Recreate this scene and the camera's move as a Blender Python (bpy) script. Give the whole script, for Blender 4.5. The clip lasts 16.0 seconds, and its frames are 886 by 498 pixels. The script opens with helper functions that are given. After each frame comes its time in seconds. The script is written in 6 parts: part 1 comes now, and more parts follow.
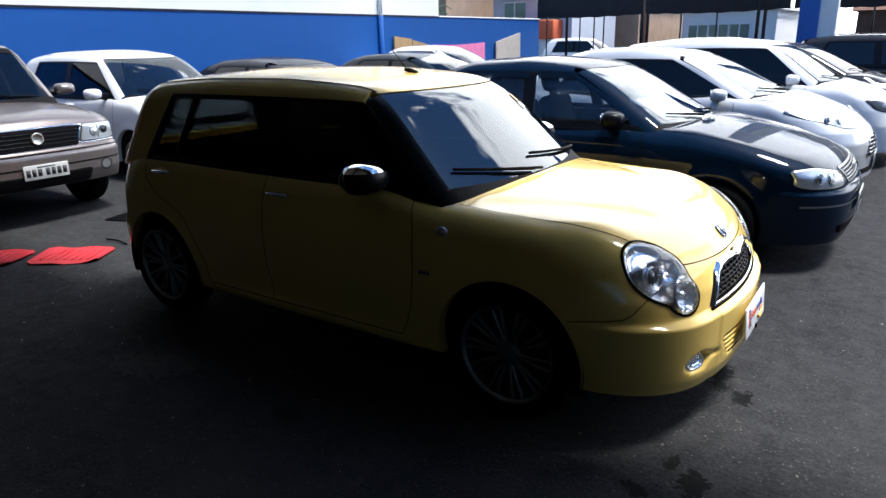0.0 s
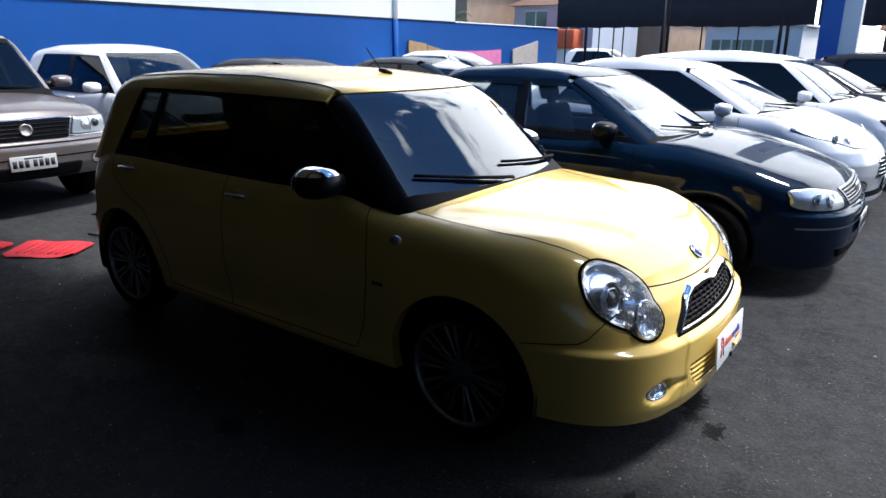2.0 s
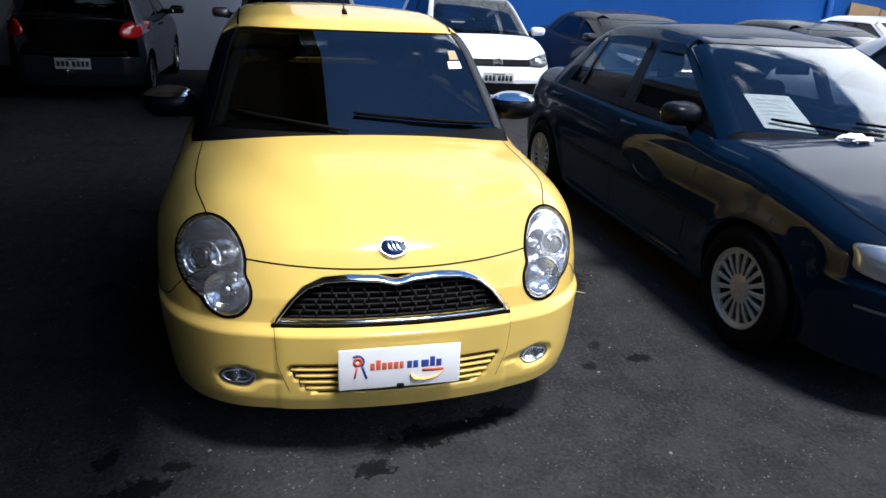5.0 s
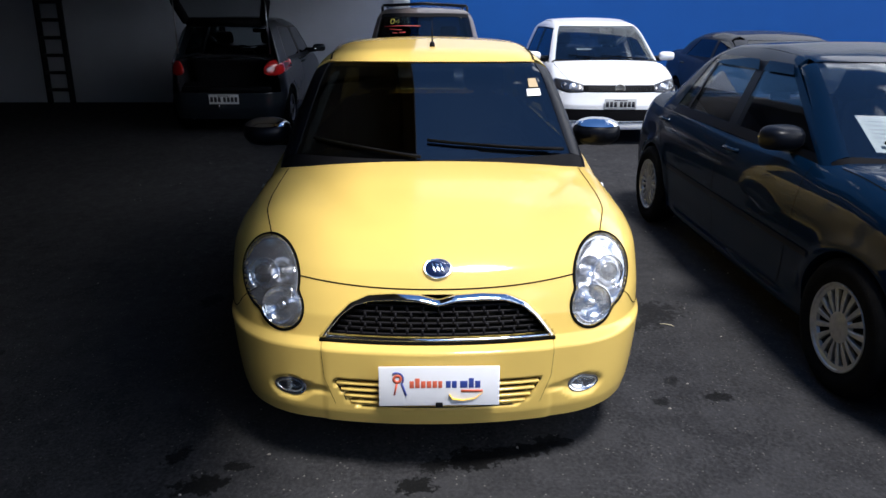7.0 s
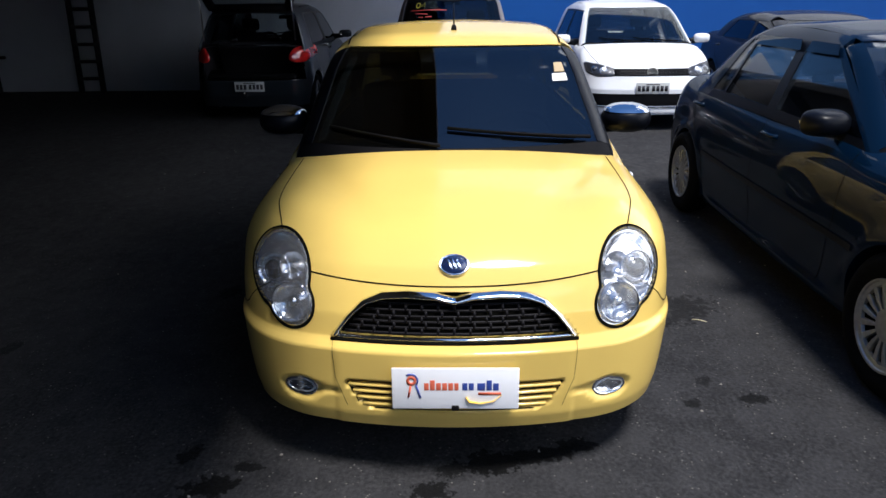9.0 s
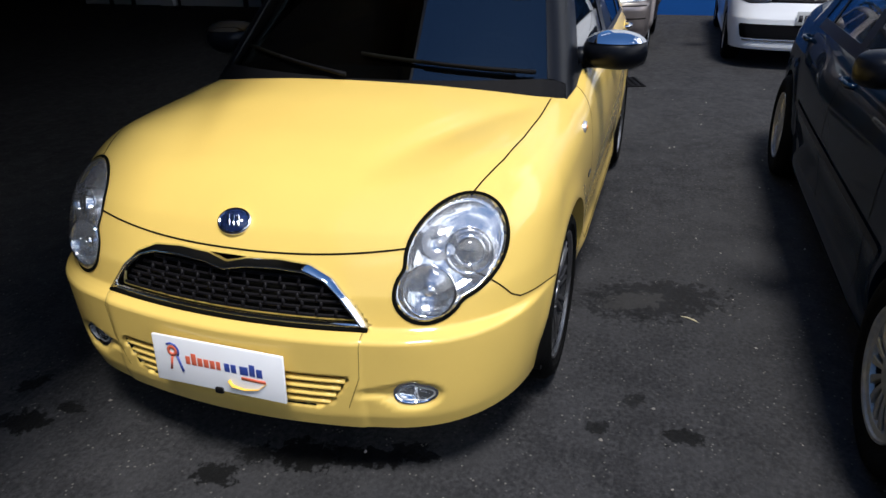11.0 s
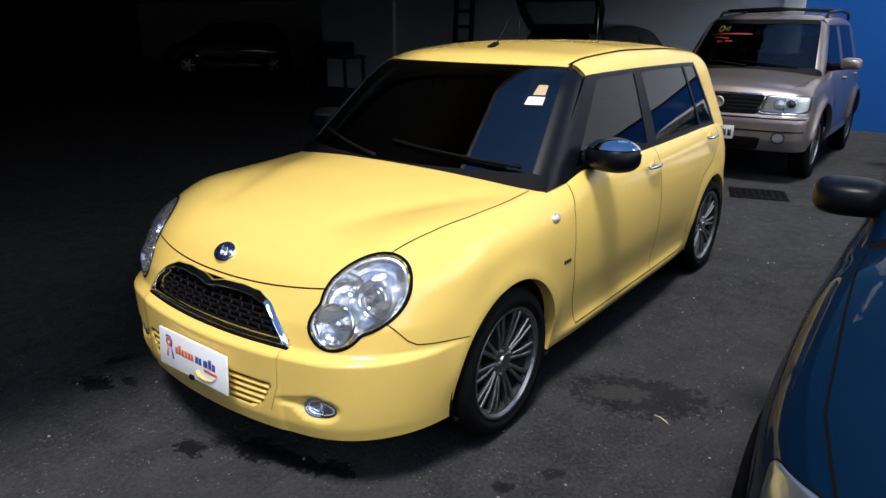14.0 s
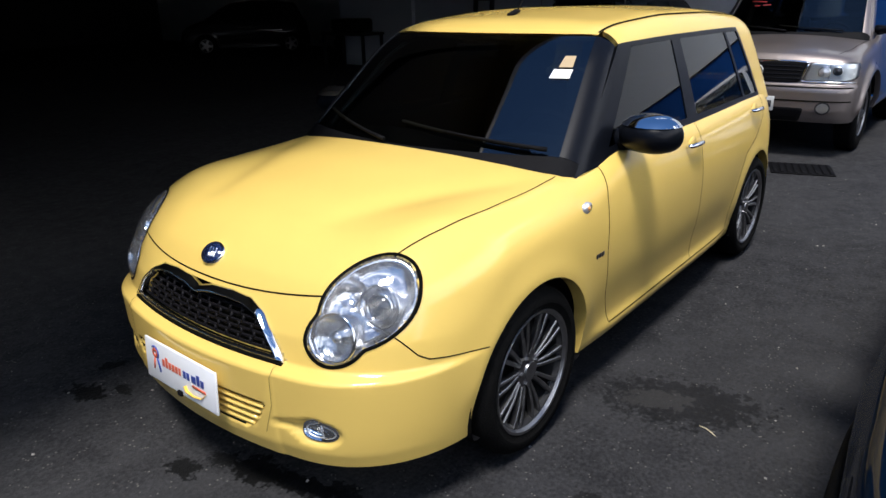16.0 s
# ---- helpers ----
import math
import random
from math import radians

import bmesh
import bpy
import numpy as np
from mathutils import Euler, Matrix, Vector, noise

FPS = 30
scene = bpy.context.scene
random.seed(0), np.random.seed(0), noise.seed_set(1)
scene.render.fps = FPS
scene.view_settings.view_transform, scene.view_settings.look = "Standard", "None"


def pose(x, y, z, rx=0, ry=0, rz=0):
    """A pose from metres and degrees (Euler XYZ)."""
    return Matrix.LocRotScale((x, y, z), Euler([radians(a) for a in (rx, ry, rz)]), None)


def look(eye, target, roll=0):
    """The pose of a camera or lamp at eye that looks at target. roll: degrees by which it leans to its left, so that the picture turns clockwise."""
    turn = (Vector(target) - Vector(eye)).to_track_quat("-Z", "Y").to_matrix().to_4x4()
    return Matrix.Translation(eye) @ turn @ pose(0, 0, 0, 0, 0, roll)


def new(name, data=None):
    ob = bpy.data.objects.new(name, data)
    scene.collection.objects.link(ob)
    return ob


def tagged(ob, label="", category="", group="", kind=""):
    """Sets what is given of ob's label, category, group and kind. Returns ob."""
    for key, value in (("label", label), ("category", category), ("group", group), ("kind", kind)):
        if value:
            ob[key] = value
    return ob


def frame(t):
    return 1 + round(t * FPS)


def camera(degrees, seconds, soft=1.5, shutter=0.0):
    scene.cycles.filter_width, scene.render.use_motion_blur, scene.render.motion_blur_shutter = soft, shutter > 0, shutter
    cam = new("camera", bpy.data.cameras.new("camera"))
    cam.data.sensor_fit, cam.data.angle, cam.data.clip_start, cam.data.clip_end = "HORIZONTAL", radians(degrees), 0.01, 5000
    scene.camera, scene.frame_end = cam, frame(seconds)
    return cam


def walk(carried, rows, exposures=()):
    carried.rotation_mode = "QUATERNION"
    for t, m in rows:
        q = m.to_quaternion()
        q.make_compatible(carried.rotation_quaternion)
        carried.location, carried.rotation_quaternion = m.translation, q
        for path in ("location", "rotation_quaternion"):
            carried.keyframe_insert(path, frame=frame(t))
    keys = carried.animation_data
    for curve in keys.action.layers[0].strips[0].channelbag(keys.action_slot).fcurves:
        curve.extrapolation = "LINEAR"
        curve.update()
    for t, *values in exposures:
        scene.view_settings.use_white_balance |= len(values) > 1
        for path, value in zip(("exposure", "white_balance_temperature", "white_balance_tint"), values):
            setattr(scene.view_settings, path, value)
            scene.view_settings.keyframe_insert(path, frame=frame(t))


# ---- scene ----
cam = camera(66.3, 16.0)
PATH = [
    (0, (0.083, -0.04, 1.571), (-0.997, 1.536, 0.981), -1.2),
    (0.5, (0.1, -0.028, 1.573), (-0.986, 1.547, 0.988), -0.6),
    (1, (0.118, -0.009, 1.572), (-0.983, 1.549, 0.972), -0.0),
    (1.5, (0.152, 0.047, 1.568), (-0.977, 1.588, 0.978), -0.3),
    (2, (0.197, 0.237, 1.542), (-0.926, 1.79, 0.969), 0.6),
    (2.5, (0.333, 0.609, 1.506), (-0.723, 2.133, 0.756), 4.9),
    (3, (0.651, 1.058, 1.473), (-0.489, 2.491, 0.667), 5.5),
    (3.5, (0.899, 1.502, 1.494), (-0.396, 2.746, 0.612), 6.2),
    (4, (1.258, 1.923, 1.484), (-0.215, 2.994, 0.657), 1.7),
    (4.5, (1.481, 2.288, 1.533), (-0.219, 3.028, 0.783), 2.6),
    (5, (1.54, 2.676, 1.554), (-0.269, 3.134, 0.835), 3.0),
    (5.2, (1.567, 2.797, 1.534), (-0.294, 3.082, 0.858), 2.2),
    (7.5, (1.629, 2.994, 1.567), (-0.26, 3.041, 0.914), 0.2),
    (8, (1.626, 2.992, 1.566), (-0.263, 3.046, 0.911), 0.3),
    (10.3, (1.112, 3.532, 1.45), (-0.728, 3.254, 0.717), -5.1),
    (10.5, (1.038, 3.731, 1.432), (-0.794, 3.414, 0.694), -5.8),
    (11, (0.867, 4.079, 1.453), (-0.84, 3.507, 0.581), -1.2),
    (11.5, (0.655, 4.419, 1.478), (-1.021, 3.663, 0.69), -1.1),
    (12, (0.603, 4.751, 1.493), (-0.938, 3.668, 0.821), 0.6),
    (12.5, (0.71, 4.911, 1.498), (-0.791, 3.728, 0.91), -0.7),
    (13, (0.8, 5.011, 1.512), (-0.711, 3.832, 0.939), -0.4),
    (13.5, (0.821, 5.029, 1.519), (-0.7, 3.867, 0.94), 0.2),
    (14, (0.806, 5.015, 1.515), (-0.703, 3.864, 0.883), 0.4),
    (14.5, (0.786, 4.993, 1.517), (-0.719, 3.841, 0.877), 1.2),
    (15, (0.772, 4.977, 1.52), (-0.727, 3.819, 0.876), 0.9),
    (15.5, (0.763, 4.975, 1.519), (-0.719, 3.797, 0.874), 0.5),
    (16, (0.552, 4.859, 1.481), (-0.894, 3.664, 0.787), -1.2),
]
EXPOSURES = [(0, 0.88, 6350, 10), (3.5, 0.72, 6200, 11), (5.0, 0.47, 6200, 11), (7.5, 0.42, 6300, 13), (10.5, 0.24, 6350, 12), (11.5, 0.06, 6400, 11), (12.5, 0.02, 6400, 11), (13.5, 0.22, 6400, 11), (16, 0.25, 6400, 12)]
walk(cam, [(t, look(eye, target, roll)) for t, eye, target, roll in PATH], EXPOSURES)

# ---- light ----
SUN_EL, SUN_AZ = 69.0, 62.0
world = bpy.data.worlds.new("sky")
scene.world = world
world.use_nodes = True
wn, wl = world.node_tree.nodes, world.node_tree.links
wn.clear()
w_out, w_bg = wn.new("ShaderNodeOutputWorld"), wn.new("ShaderNodeBackground")
sky = wn.new("ShaderNodeTexSky")
sky.sky_type, sky.sun_disc = "NISHITA", False
sky.dust_density, sky.ozone_density = 0.3, 2.5
sky.sun_elevation, sky.sun_rotation = radians(SUN_EL), radians(SUN_AZ)
w_co, w_map, w_no, w_ra, w_mix = (wn.new("ShaderNode" + n) for n in ("TexCoord", "Mapping", "TexNoise", "ValToRGB", "Mix"))
w_map.inputs["Scale"].default_value = (1.3, 1.3, 2.0)
w_no.inputs["Scale"].default_value, w_no.inputs["Detail"].default_value, w_no.inputs["Roughness"].default_value = 2.2, 9.0, 0.56
w_ra.color_ramp.elements[0].position, w_ra.color_ramp.elements[1].position = 0.50, 0.575
w_mix.data_type = "RGBA"
w_mix.inputs[7].default_value = (33.0, 34.2, 36.0, 1)
wl.new(w_co.outputs["Generated"], w_map.inputs[0]); wl.new(w_map.outputs[0], w_no.inputs["Vector"])
w_sep, w_low, w_add = wn.new("ShaderNodeSeparateXYZ"), wn.new("ShaderNodeMapRange"), wn.new("ShaderNodeMath")
w_low.inputs[1].default_value, w_low.inputs[2].default_value, w_low.inputs[3].default_value, w_low.inputs[4].default_value = 0.55, 0.95, -0.05, -0.25
wl.new(w_co.outputs["Generated"], w_sep.inputs[0]); wl.new(w_sep.outputs[2], w_low.inputs[0])
wl.new(w_no.outputs["Fac"], w_add.inputs[0]); wl.new(w_low.outputs[0], w_add.inputs[1])
w_north = wn.new("ShaderNodeMath")
w_north.operation, w_north.inputs[1].default_value = "MULTIPLY_ADD", 0.20
wl.new(w_sep.outputs[1], w_north.inputs[0]); wl.new(w_add.outputs[0], w_north.inputs[2])
wl.new(w_north.outputs[0], w_ra.inputs[0]); wl.new(w_ra.outputs[0], w_mix.inputs[0])
w_blue = wn.new("ShaderNodeMix")
w_blue.data_type, w_blue.blend_type = "RGBA", "MULTIPLY"
w_blue.inputs[0].default_value, w_blue.inputs[7].default_value = 1.0, (0.68, 1.06, 1.42, 1)
wl.new(sky.outputs[0], w_blue.inputs[6])
wl.new(w_blue.outputs[2], w_mix.inputs[6]); wl.new(w_mix.outputs[2], w_bg.inputs[0])
w_bg.inputs[1].default_value = 0.075
wl.new(w_bg.outputs[0], w_out.inputs[0])
sun = new("sun", bpy.data.lights.new("sun", "SUN"))
sun.data.energy, sun.data.angle, sun.data.color = 4.1, radians(13), (1.0, 0.97, 0.92)
sun.rotation_euler = (radians(90 - SUN_EL), 0, radians(180 - SUN_AZ))


# ---- materials ----
def material(name, color, rough=0.5, metal=0.0, coat=0.0, coat_rough=0.04, var=0.0, scale=20.0, bump=0.0, bump_scale=150.0, spec=0.5, color2=None, big=0.0, big_scale=1.5):
    """A principled material with two scales of noise in its colour, and fine relief."""
    m = bpy.data.materials.new(name)
    m.use_nodes = True
    n, l = m.node_tree.nodes, m.node_tree.links
    p = n["Principled BSDF"]
    p.inputs["Base Color"].default_value = (*color, 1)
    p.inputs["Roughness"].default_value, p.inputs["Metallic"].default_value = rough, metal
    p.inputs["Coat Weight"].default_value, p.inputs["Coat Roughness"].default_value = coat, coat_rough
    p.inputs["Specular IOR Level"].default_value = spec
    if var or big or bump:
        co = n.new("ShaderNodeTexCoord")
    if var or big:
        dark = color2 or tuple(c * (1 - var) for c in color)
        t1, t2 = n.new("ShaderNodeTexNoise"), n.new("ShaderNodeTexNoise")
        t1.inputs["Scale"].default_value, t1.inputs["Detail"].default_value = scale, 6
        t2.inputs["Scale"].default_value, t2.inputs["Detail"].default_value = big_scale, 4
        for t in (t1, t2):
            l.new(co.outputs["Object"], t.inputs["Vector"])
        mul = n.new("ShaderNodeMath")
        mul.operation = "MULTIPLY_ADD"
        mul.inputs[1].default_value = big
        l.new(t2.outputs["Fac"], mul.inputs[0]); l.new(t1.outputs["Fac"], mul.inputs[2])
        ramp = n.new("ShaderNodeMapRange")
        ramp.inputs[1].default_value, ramp.inputs[2].default_value = 0.3 + 0.3 * big, 0.7 + 0.7 * big
        l.new(mul.outputs[0], ramp.inputs[0])
        mix = n.new("ShaderNodeMix")
        mix.data_type = "RGBA"
        mix.inputs[6].default_value, mix.inputs[7].default_value = (*dark, 1), (*color, 1)
        l.new(ramp.outputs[0], mix.inputs[0]); l.new(mix.outputs[2], p.inputs["Base Color"])
    if bump:
        t3, b = n.new("ShaderNodeTexNoise"), n.new("ShaderNodeBump")
        t3.inputs["Scale"].default_value, t3.inputs["Detail"].default_value = bump_scale, 4
        b.inputs["Strength"].default_value, b.inputs["Distance"].default_value = bump, 0.01
        l.new(co.outputs["Object"], t3.inputs["Vector"]); l.new(t3.outputs["Fac"], b.inputs["Height"])
        l.new(b.outputs[0], p.inputs["Normal"])
    return m


def paint(name, color, flake=0.08, rough=0.55, coat=0.85, spec=0.12, haze=0.04, metal=0.0):
    return material(name, color, rough=rough, metal=metal, coat=coat, coat_rough=haze, var=flake, scale=3.0, bump=0.008, bump_scale=9.0, spec=spec)


def glass(name, tint, gloss=1.0, rough=0.0, haze=0.0):
    m = bpy.data.materials.new(name)
    m.use_nodes = True
    n, l = m.node_tree.nodes, m.node_tree.links
    n.clear()
    out, tr, gl, mx, lw, pw, ma = (n.new("ShaderNode" + k) for k in ("OutputMaterial", "BsdfTransparent", "BsdfGlossy", "MixShader", "LayerWeight", "Math", "Math"))
    lw.inputs[0].default_value = 0.5
    pw.operation, pw.inputs[1].default_value = "POWER", 4.5
    ma.operation, ma.inputs[1].default_value, ma.inputs[2].default_value = "MULTIPLY_ADD", 1 - 0.045 * gloss, 0.045 * gloss
    tr.inputs[0].default_value = (*tint, 1)
    gl.inputs["Roughness"].default_value = rough
    l.new(lw.outputs["Facing"], pw.inputs[0]); l.new(pw.outputs[0], ma.inputs[0]); l.new(ma.outputs[0], mx.inputs[0])
    l.new(gl.outputs[0], mx.inputs[2]); l.new(mx.outputs[0], out.inputs[0])
    if haze:
        df, hz = n.new("ShaderNodeBsdfDiffuse"), n.new("ShaderNodeMixShader")
        df.inputs[0].default_value, hz.inputs[0].default_value = (0.8, 0.81, 0.82, 1), haze
        l.new(tr.outputs[0], hz.inputs[1]); l.new(df.outputs[0], hz.inputs[2]); l.new(hz.outputs[0], mx.inputs[1])
    else:
        l.new(tr.outputs[0], mx.inputs[1])
    return m


YELLOW = paint("yellow_paint", (0.75, 0.525, 0.132), 0.05, coat=0.95, haze=0.10)
NAVY = paint("dark_blue_paint", (0.0005, 0.0085, 0.025), 0.2, 0.5, 0.46, 0.03, 0.02)
WHITE = paint("white_paint", (0.78, 0.79, 0.80), 0.04)
SILVER = paint("silver_white_paint", (0.62, 0.63, 0.64), 0.08, 0.42, metal=0.45)
BEIGE = paint("beige_metallic_paint", (0.22, 0.19, 0.18), 0.12, 0.36, 0.8, metal=0.7)
GREY = paint("slate_grey_paint", (0.017, 0.023, 0.030), 0.15, 0.4, 0.8, 0.05, metal=0.3)
BLACKP = paint("black_paint", (0.012, 0.012, 0.014), 0.2, 0.5)
CHARCOAL = paint("charcoal_paint", (0.012, 0.014, 0.020), 0.2, 0.5, 0.6, 0.05)
SATIN = material("satin_black_trim", (0.004, 0.005, 0.008), rough=0.34, spec=0.14, var=0.3, scale=60)
RUBBER = material("tyre_rubber", (0.006, 0.006, 0.006), spec=0.06, rough=0.85, var=0.4, scale=40, bump=0.3, bump_scale=120)
PLASTIC = material("black_plastic", (0.006, 0.006, 0.007), rough=0.6, spec=0.06, var=0.3, scale=60, bump=0.1, bump_scale=300)
SEAM = material("panel_gap", (0.004, 0.004, 0.003), rough=0.9, spec=0.04)
BRAKE = material("dark_brake_parts", (0.025, 0.025, 0.026), rough=0.6, metal=0.3, var=0.4, scale=40)
CHROME = material("chrome", (0.82, 0.83, 0.85), rough=0.07, metal=1.0)
ALLOY = material("alloy", (0.36, 0.36, 0.37), rough=0.36, metal=1.0, var=0.3, scale=30)
HUBCAP = material("hubcap_silver", (0.55, 0.54, 0.50), rough=0.35, metal=0.7, var=0.25, scale=40)
BOWL = material("lamp_bowl", (0.74, 0.75, 0.77), rough=0.25, metal=0.62, bump=0.05, bump_scale=60)
BOWLDIM = material("aged_lamp_bowl", (0.60, 0.61, 0.61), rough=0.30, metal=0.92, bump=0.08, bump_scale=50)
TRIM = material("pale_cabin_trim", (0.25, 0.27, 0.27), rough=0.8, var=0.1, scale=30)
LAMPDARK = material("lamp_dark_bezel", (0.05, 0.05, 0.055), rough=0.3, metal=0.6)
AMBER = material("amber_lens", (0.75, 0.30, 0.04), rough=0.15, coat=1.0)
REDLENS = material("red_lens", (0.45, 0.012, 0.012), rough=0.15, coat=1.0)
SEAT = material("dark_grey_fabric", (0.020, 0.020, 0.023), rough=0.95, spec=0.08, var=0.3, scale=80, bump=0.3, bump_scale=200)
PLATE = material("grey_plate", (0.50, 0.51, 0.50), rough=0.45, var=0.08, scale=15)
PLATEW = material("white_plate", (0.80, 0.81, 0.83), rough=0.35, var=0.04, scale=10)
INK = material("dark_ink", (0.02, 0.02, 0.025), rough=0.6)
INKRED = material("orange_red_ink", (0.62, 0.12, 0.06), rough=0.5)
INKBLUE = material("navy_ink", (0.03, 0.06, 0.28), rough=0.5)
INKYEL = material("ochre_ink", (0.78, 0.47, 0.06), rough=0.5)
PAPER = material("white_paper", (0.82, 0.82, 0.80), rough=0.8, var=0.05, scale=12)
WSCREEN = glass("windscreen_glass", (0.27, 0.31, 0.33), 2.7)
WSDARK = glass("dark_windscreen_glass", (0.45, 0.50, 0.53), 1.2)
WSCLEAR = glass("clear_windscreen_glass", (0.66, 0.71, 0.73), 1.9)
CLEARSIDE = glass("clear_side_glass", (0.90, 0.92, 0.92), 1.0)
TINT = glass("tinted_glass", (0.20, 0.22, 0.23), 1.1)
TINTDARK = glass("dark_tinted_glass", (0.05, 0.06, 0.065), 1.6)
TINTMID = glass("smoked_glass", (0.45, 0.48, 0.49), 1.1)
LENS = glass("clear_lens", (0.92, 0.94, 0.95), 1.0)
AGEDLENS = glass("aged_clear_lens", (0.95, 0.96, 0.97), 1.2, 0.0, 0.08)
SILVERED = material("silvered_reflector", (0.74, 0.75, 0.77), rough=0.17, metal=1.0, bump=0.10, bump_scale=55)
DARKGLASS = material("dark_projector_glass", (0.012, 0.013, 0.016), rough=0.04, coat=1.0, coat_rough=0.02)
MESH = material("grille_mesh_plastic", (0.007, 0.0065, 0.008), rough=0.5, spec=0.12, var=0.3, scale=60)


# ---- geometry helpers ----
def part(name, geo, mat, parent=None, label="", smooth=True, normals=None):
    """One mesh object from (verts, faces) or a ready mesh, under its parent."""
    if isinstance(geo, bpy.types.Mesh):
        me = geo
    else:
        me = bpy.data.meshes.new(name)
        me.from_pydata([tuple(map(float, v)) for v in geo[0]], [], [tuple(map(int, f)) for f in geo[1]])
        me.update()
        if smooth:
            me.polygons.foreach_set("use_smooth", [True] * len(me.polygons))
        if normals is not None:
            me.normals_split_custom_set_from_vertices([tuple(map(float, v)) for v in normals])
        if mat:
            me.materials.append(mat)
    ob = new(name, me)
    ob.parent = parent
    if label:
        ob["label"] = label
    return ob


def thing(name, m, label, category, group="", kind=""):
    ob = new(name)
    ob.empty_display_size = 0.1
    ob.matrix_world = m
    return tagged(ob, label, category, group, kind)


def join(*geos):
    V, F = [], []
    for v, f in geos:
        k = len(V)
        V += [tuple(p) for p in v]
        F += [tuple(i + k for i in q) for q in f]
    return V, F


def moved(geo, m):
    return [tuple(m @ Vector(v)) for v in geo[0]], geo[1]


def box(x0, x1, y0, y1, z0, z1, bev=0.0):
    """A box with bevelled edges."""
    bm = bmesh.new()
    bmesh.ops.create_cube(bm, size=1)
    for v in bm.verts:
        v.co = ((x0 + x1) / 2 + v.co.x * (x1 - x0), (y0 + y1) / 2 + v.co.y * (y1 - y0), (z0 + z1) / 2 + v.co.z * (z1 - z0))
    if bev:
        bmesh.ops.bevel(bm, geom=bm.edges[:], offset=bev, segments=2, affect="EDGES", profile=0.5)
    bm.verts.index_update()
    out = [tuple(v.co) for v in bm.verts], [tuple(v.index for v in f.verts) for f in bm.faces]
    bm.free()
    return out


def lathe(profile, n=40):
    """Turns (radius, y) pairs round the y axis."""
    V, F = [], []
    m = len(profile)
    for i in range(n):
        a = 2 * math.pi * i / n
        for r, y in profile:
            V.append((r * math.cos(a), y, r * math.sin(a)))
    for i in range(n):
        for j in range(m - 1):
            a, b = i * m + j, ((i + 1) % n) * m + j
            F.append((a, a + 1, b + 1, b))
    return V, F


def tube(points, r, n=8, flat=1.0):
    pts = [Vector(p) for p in points]
    V, F = [], []
    for i, p in enumerate(pts):
        d = (pts[min(i + 1, len(pts) - 1)] - pts[max(i - 1, 0)]).normalized()
        u = d.cross(Vector((0, 0, 1)) if abs(d.z) < 0.9 else Vector((1, 0, 0))).normalized()
        w = d.cross(u)
        rr = r[i] if isinstance(r, (list, tuple)) else r
        for k in range(n):
            a = 2 * math.pi * k / n
            V.append(tuple(p + u * (rr * math.cos(a)) + w * (rr * flat * math.sin(a))))
    for i in range(len(pts) - 1):
        for k in range(n):
            a, b = i * n + k, i * n + (k + 1) % n
            F.append((a, b, b + n, a + n))
    F += [tuple(range(n))[::-1], tuple(range((len(pts) - 1) * n, len(pts) * n))]
    return V, F


def curve(pairs, blur=0.08):
    """A smooth function through (x, value) pairs."""
    xs, vs = zip(*sorted(pairs))
    g = np.linspace(xs[0] - 0.5, xs[-1] + 0.5, 500)
    v = np.interp(g, xs, vs)
    k = max(1, int(blur / (g[1] - g[0])))
    w = np.hanning(2 * k + 3)
    w /= w.sum()
    v = np.convolve(np.pad(v, k + 1, mode="edge"), w, mode="valid")
    return lambda x: np.interp(x, g, v)


def smax(a, b, k):
    h = np.maximum(k - np.abs(a - b), 0) / k
    return np.maximum(a, b) + h * h * k * 0.25


def sstep(x, a, b):
    t = np.clip((x - a) / (b - a), 0, 1)
    return t * t * (3 - 2 * t)


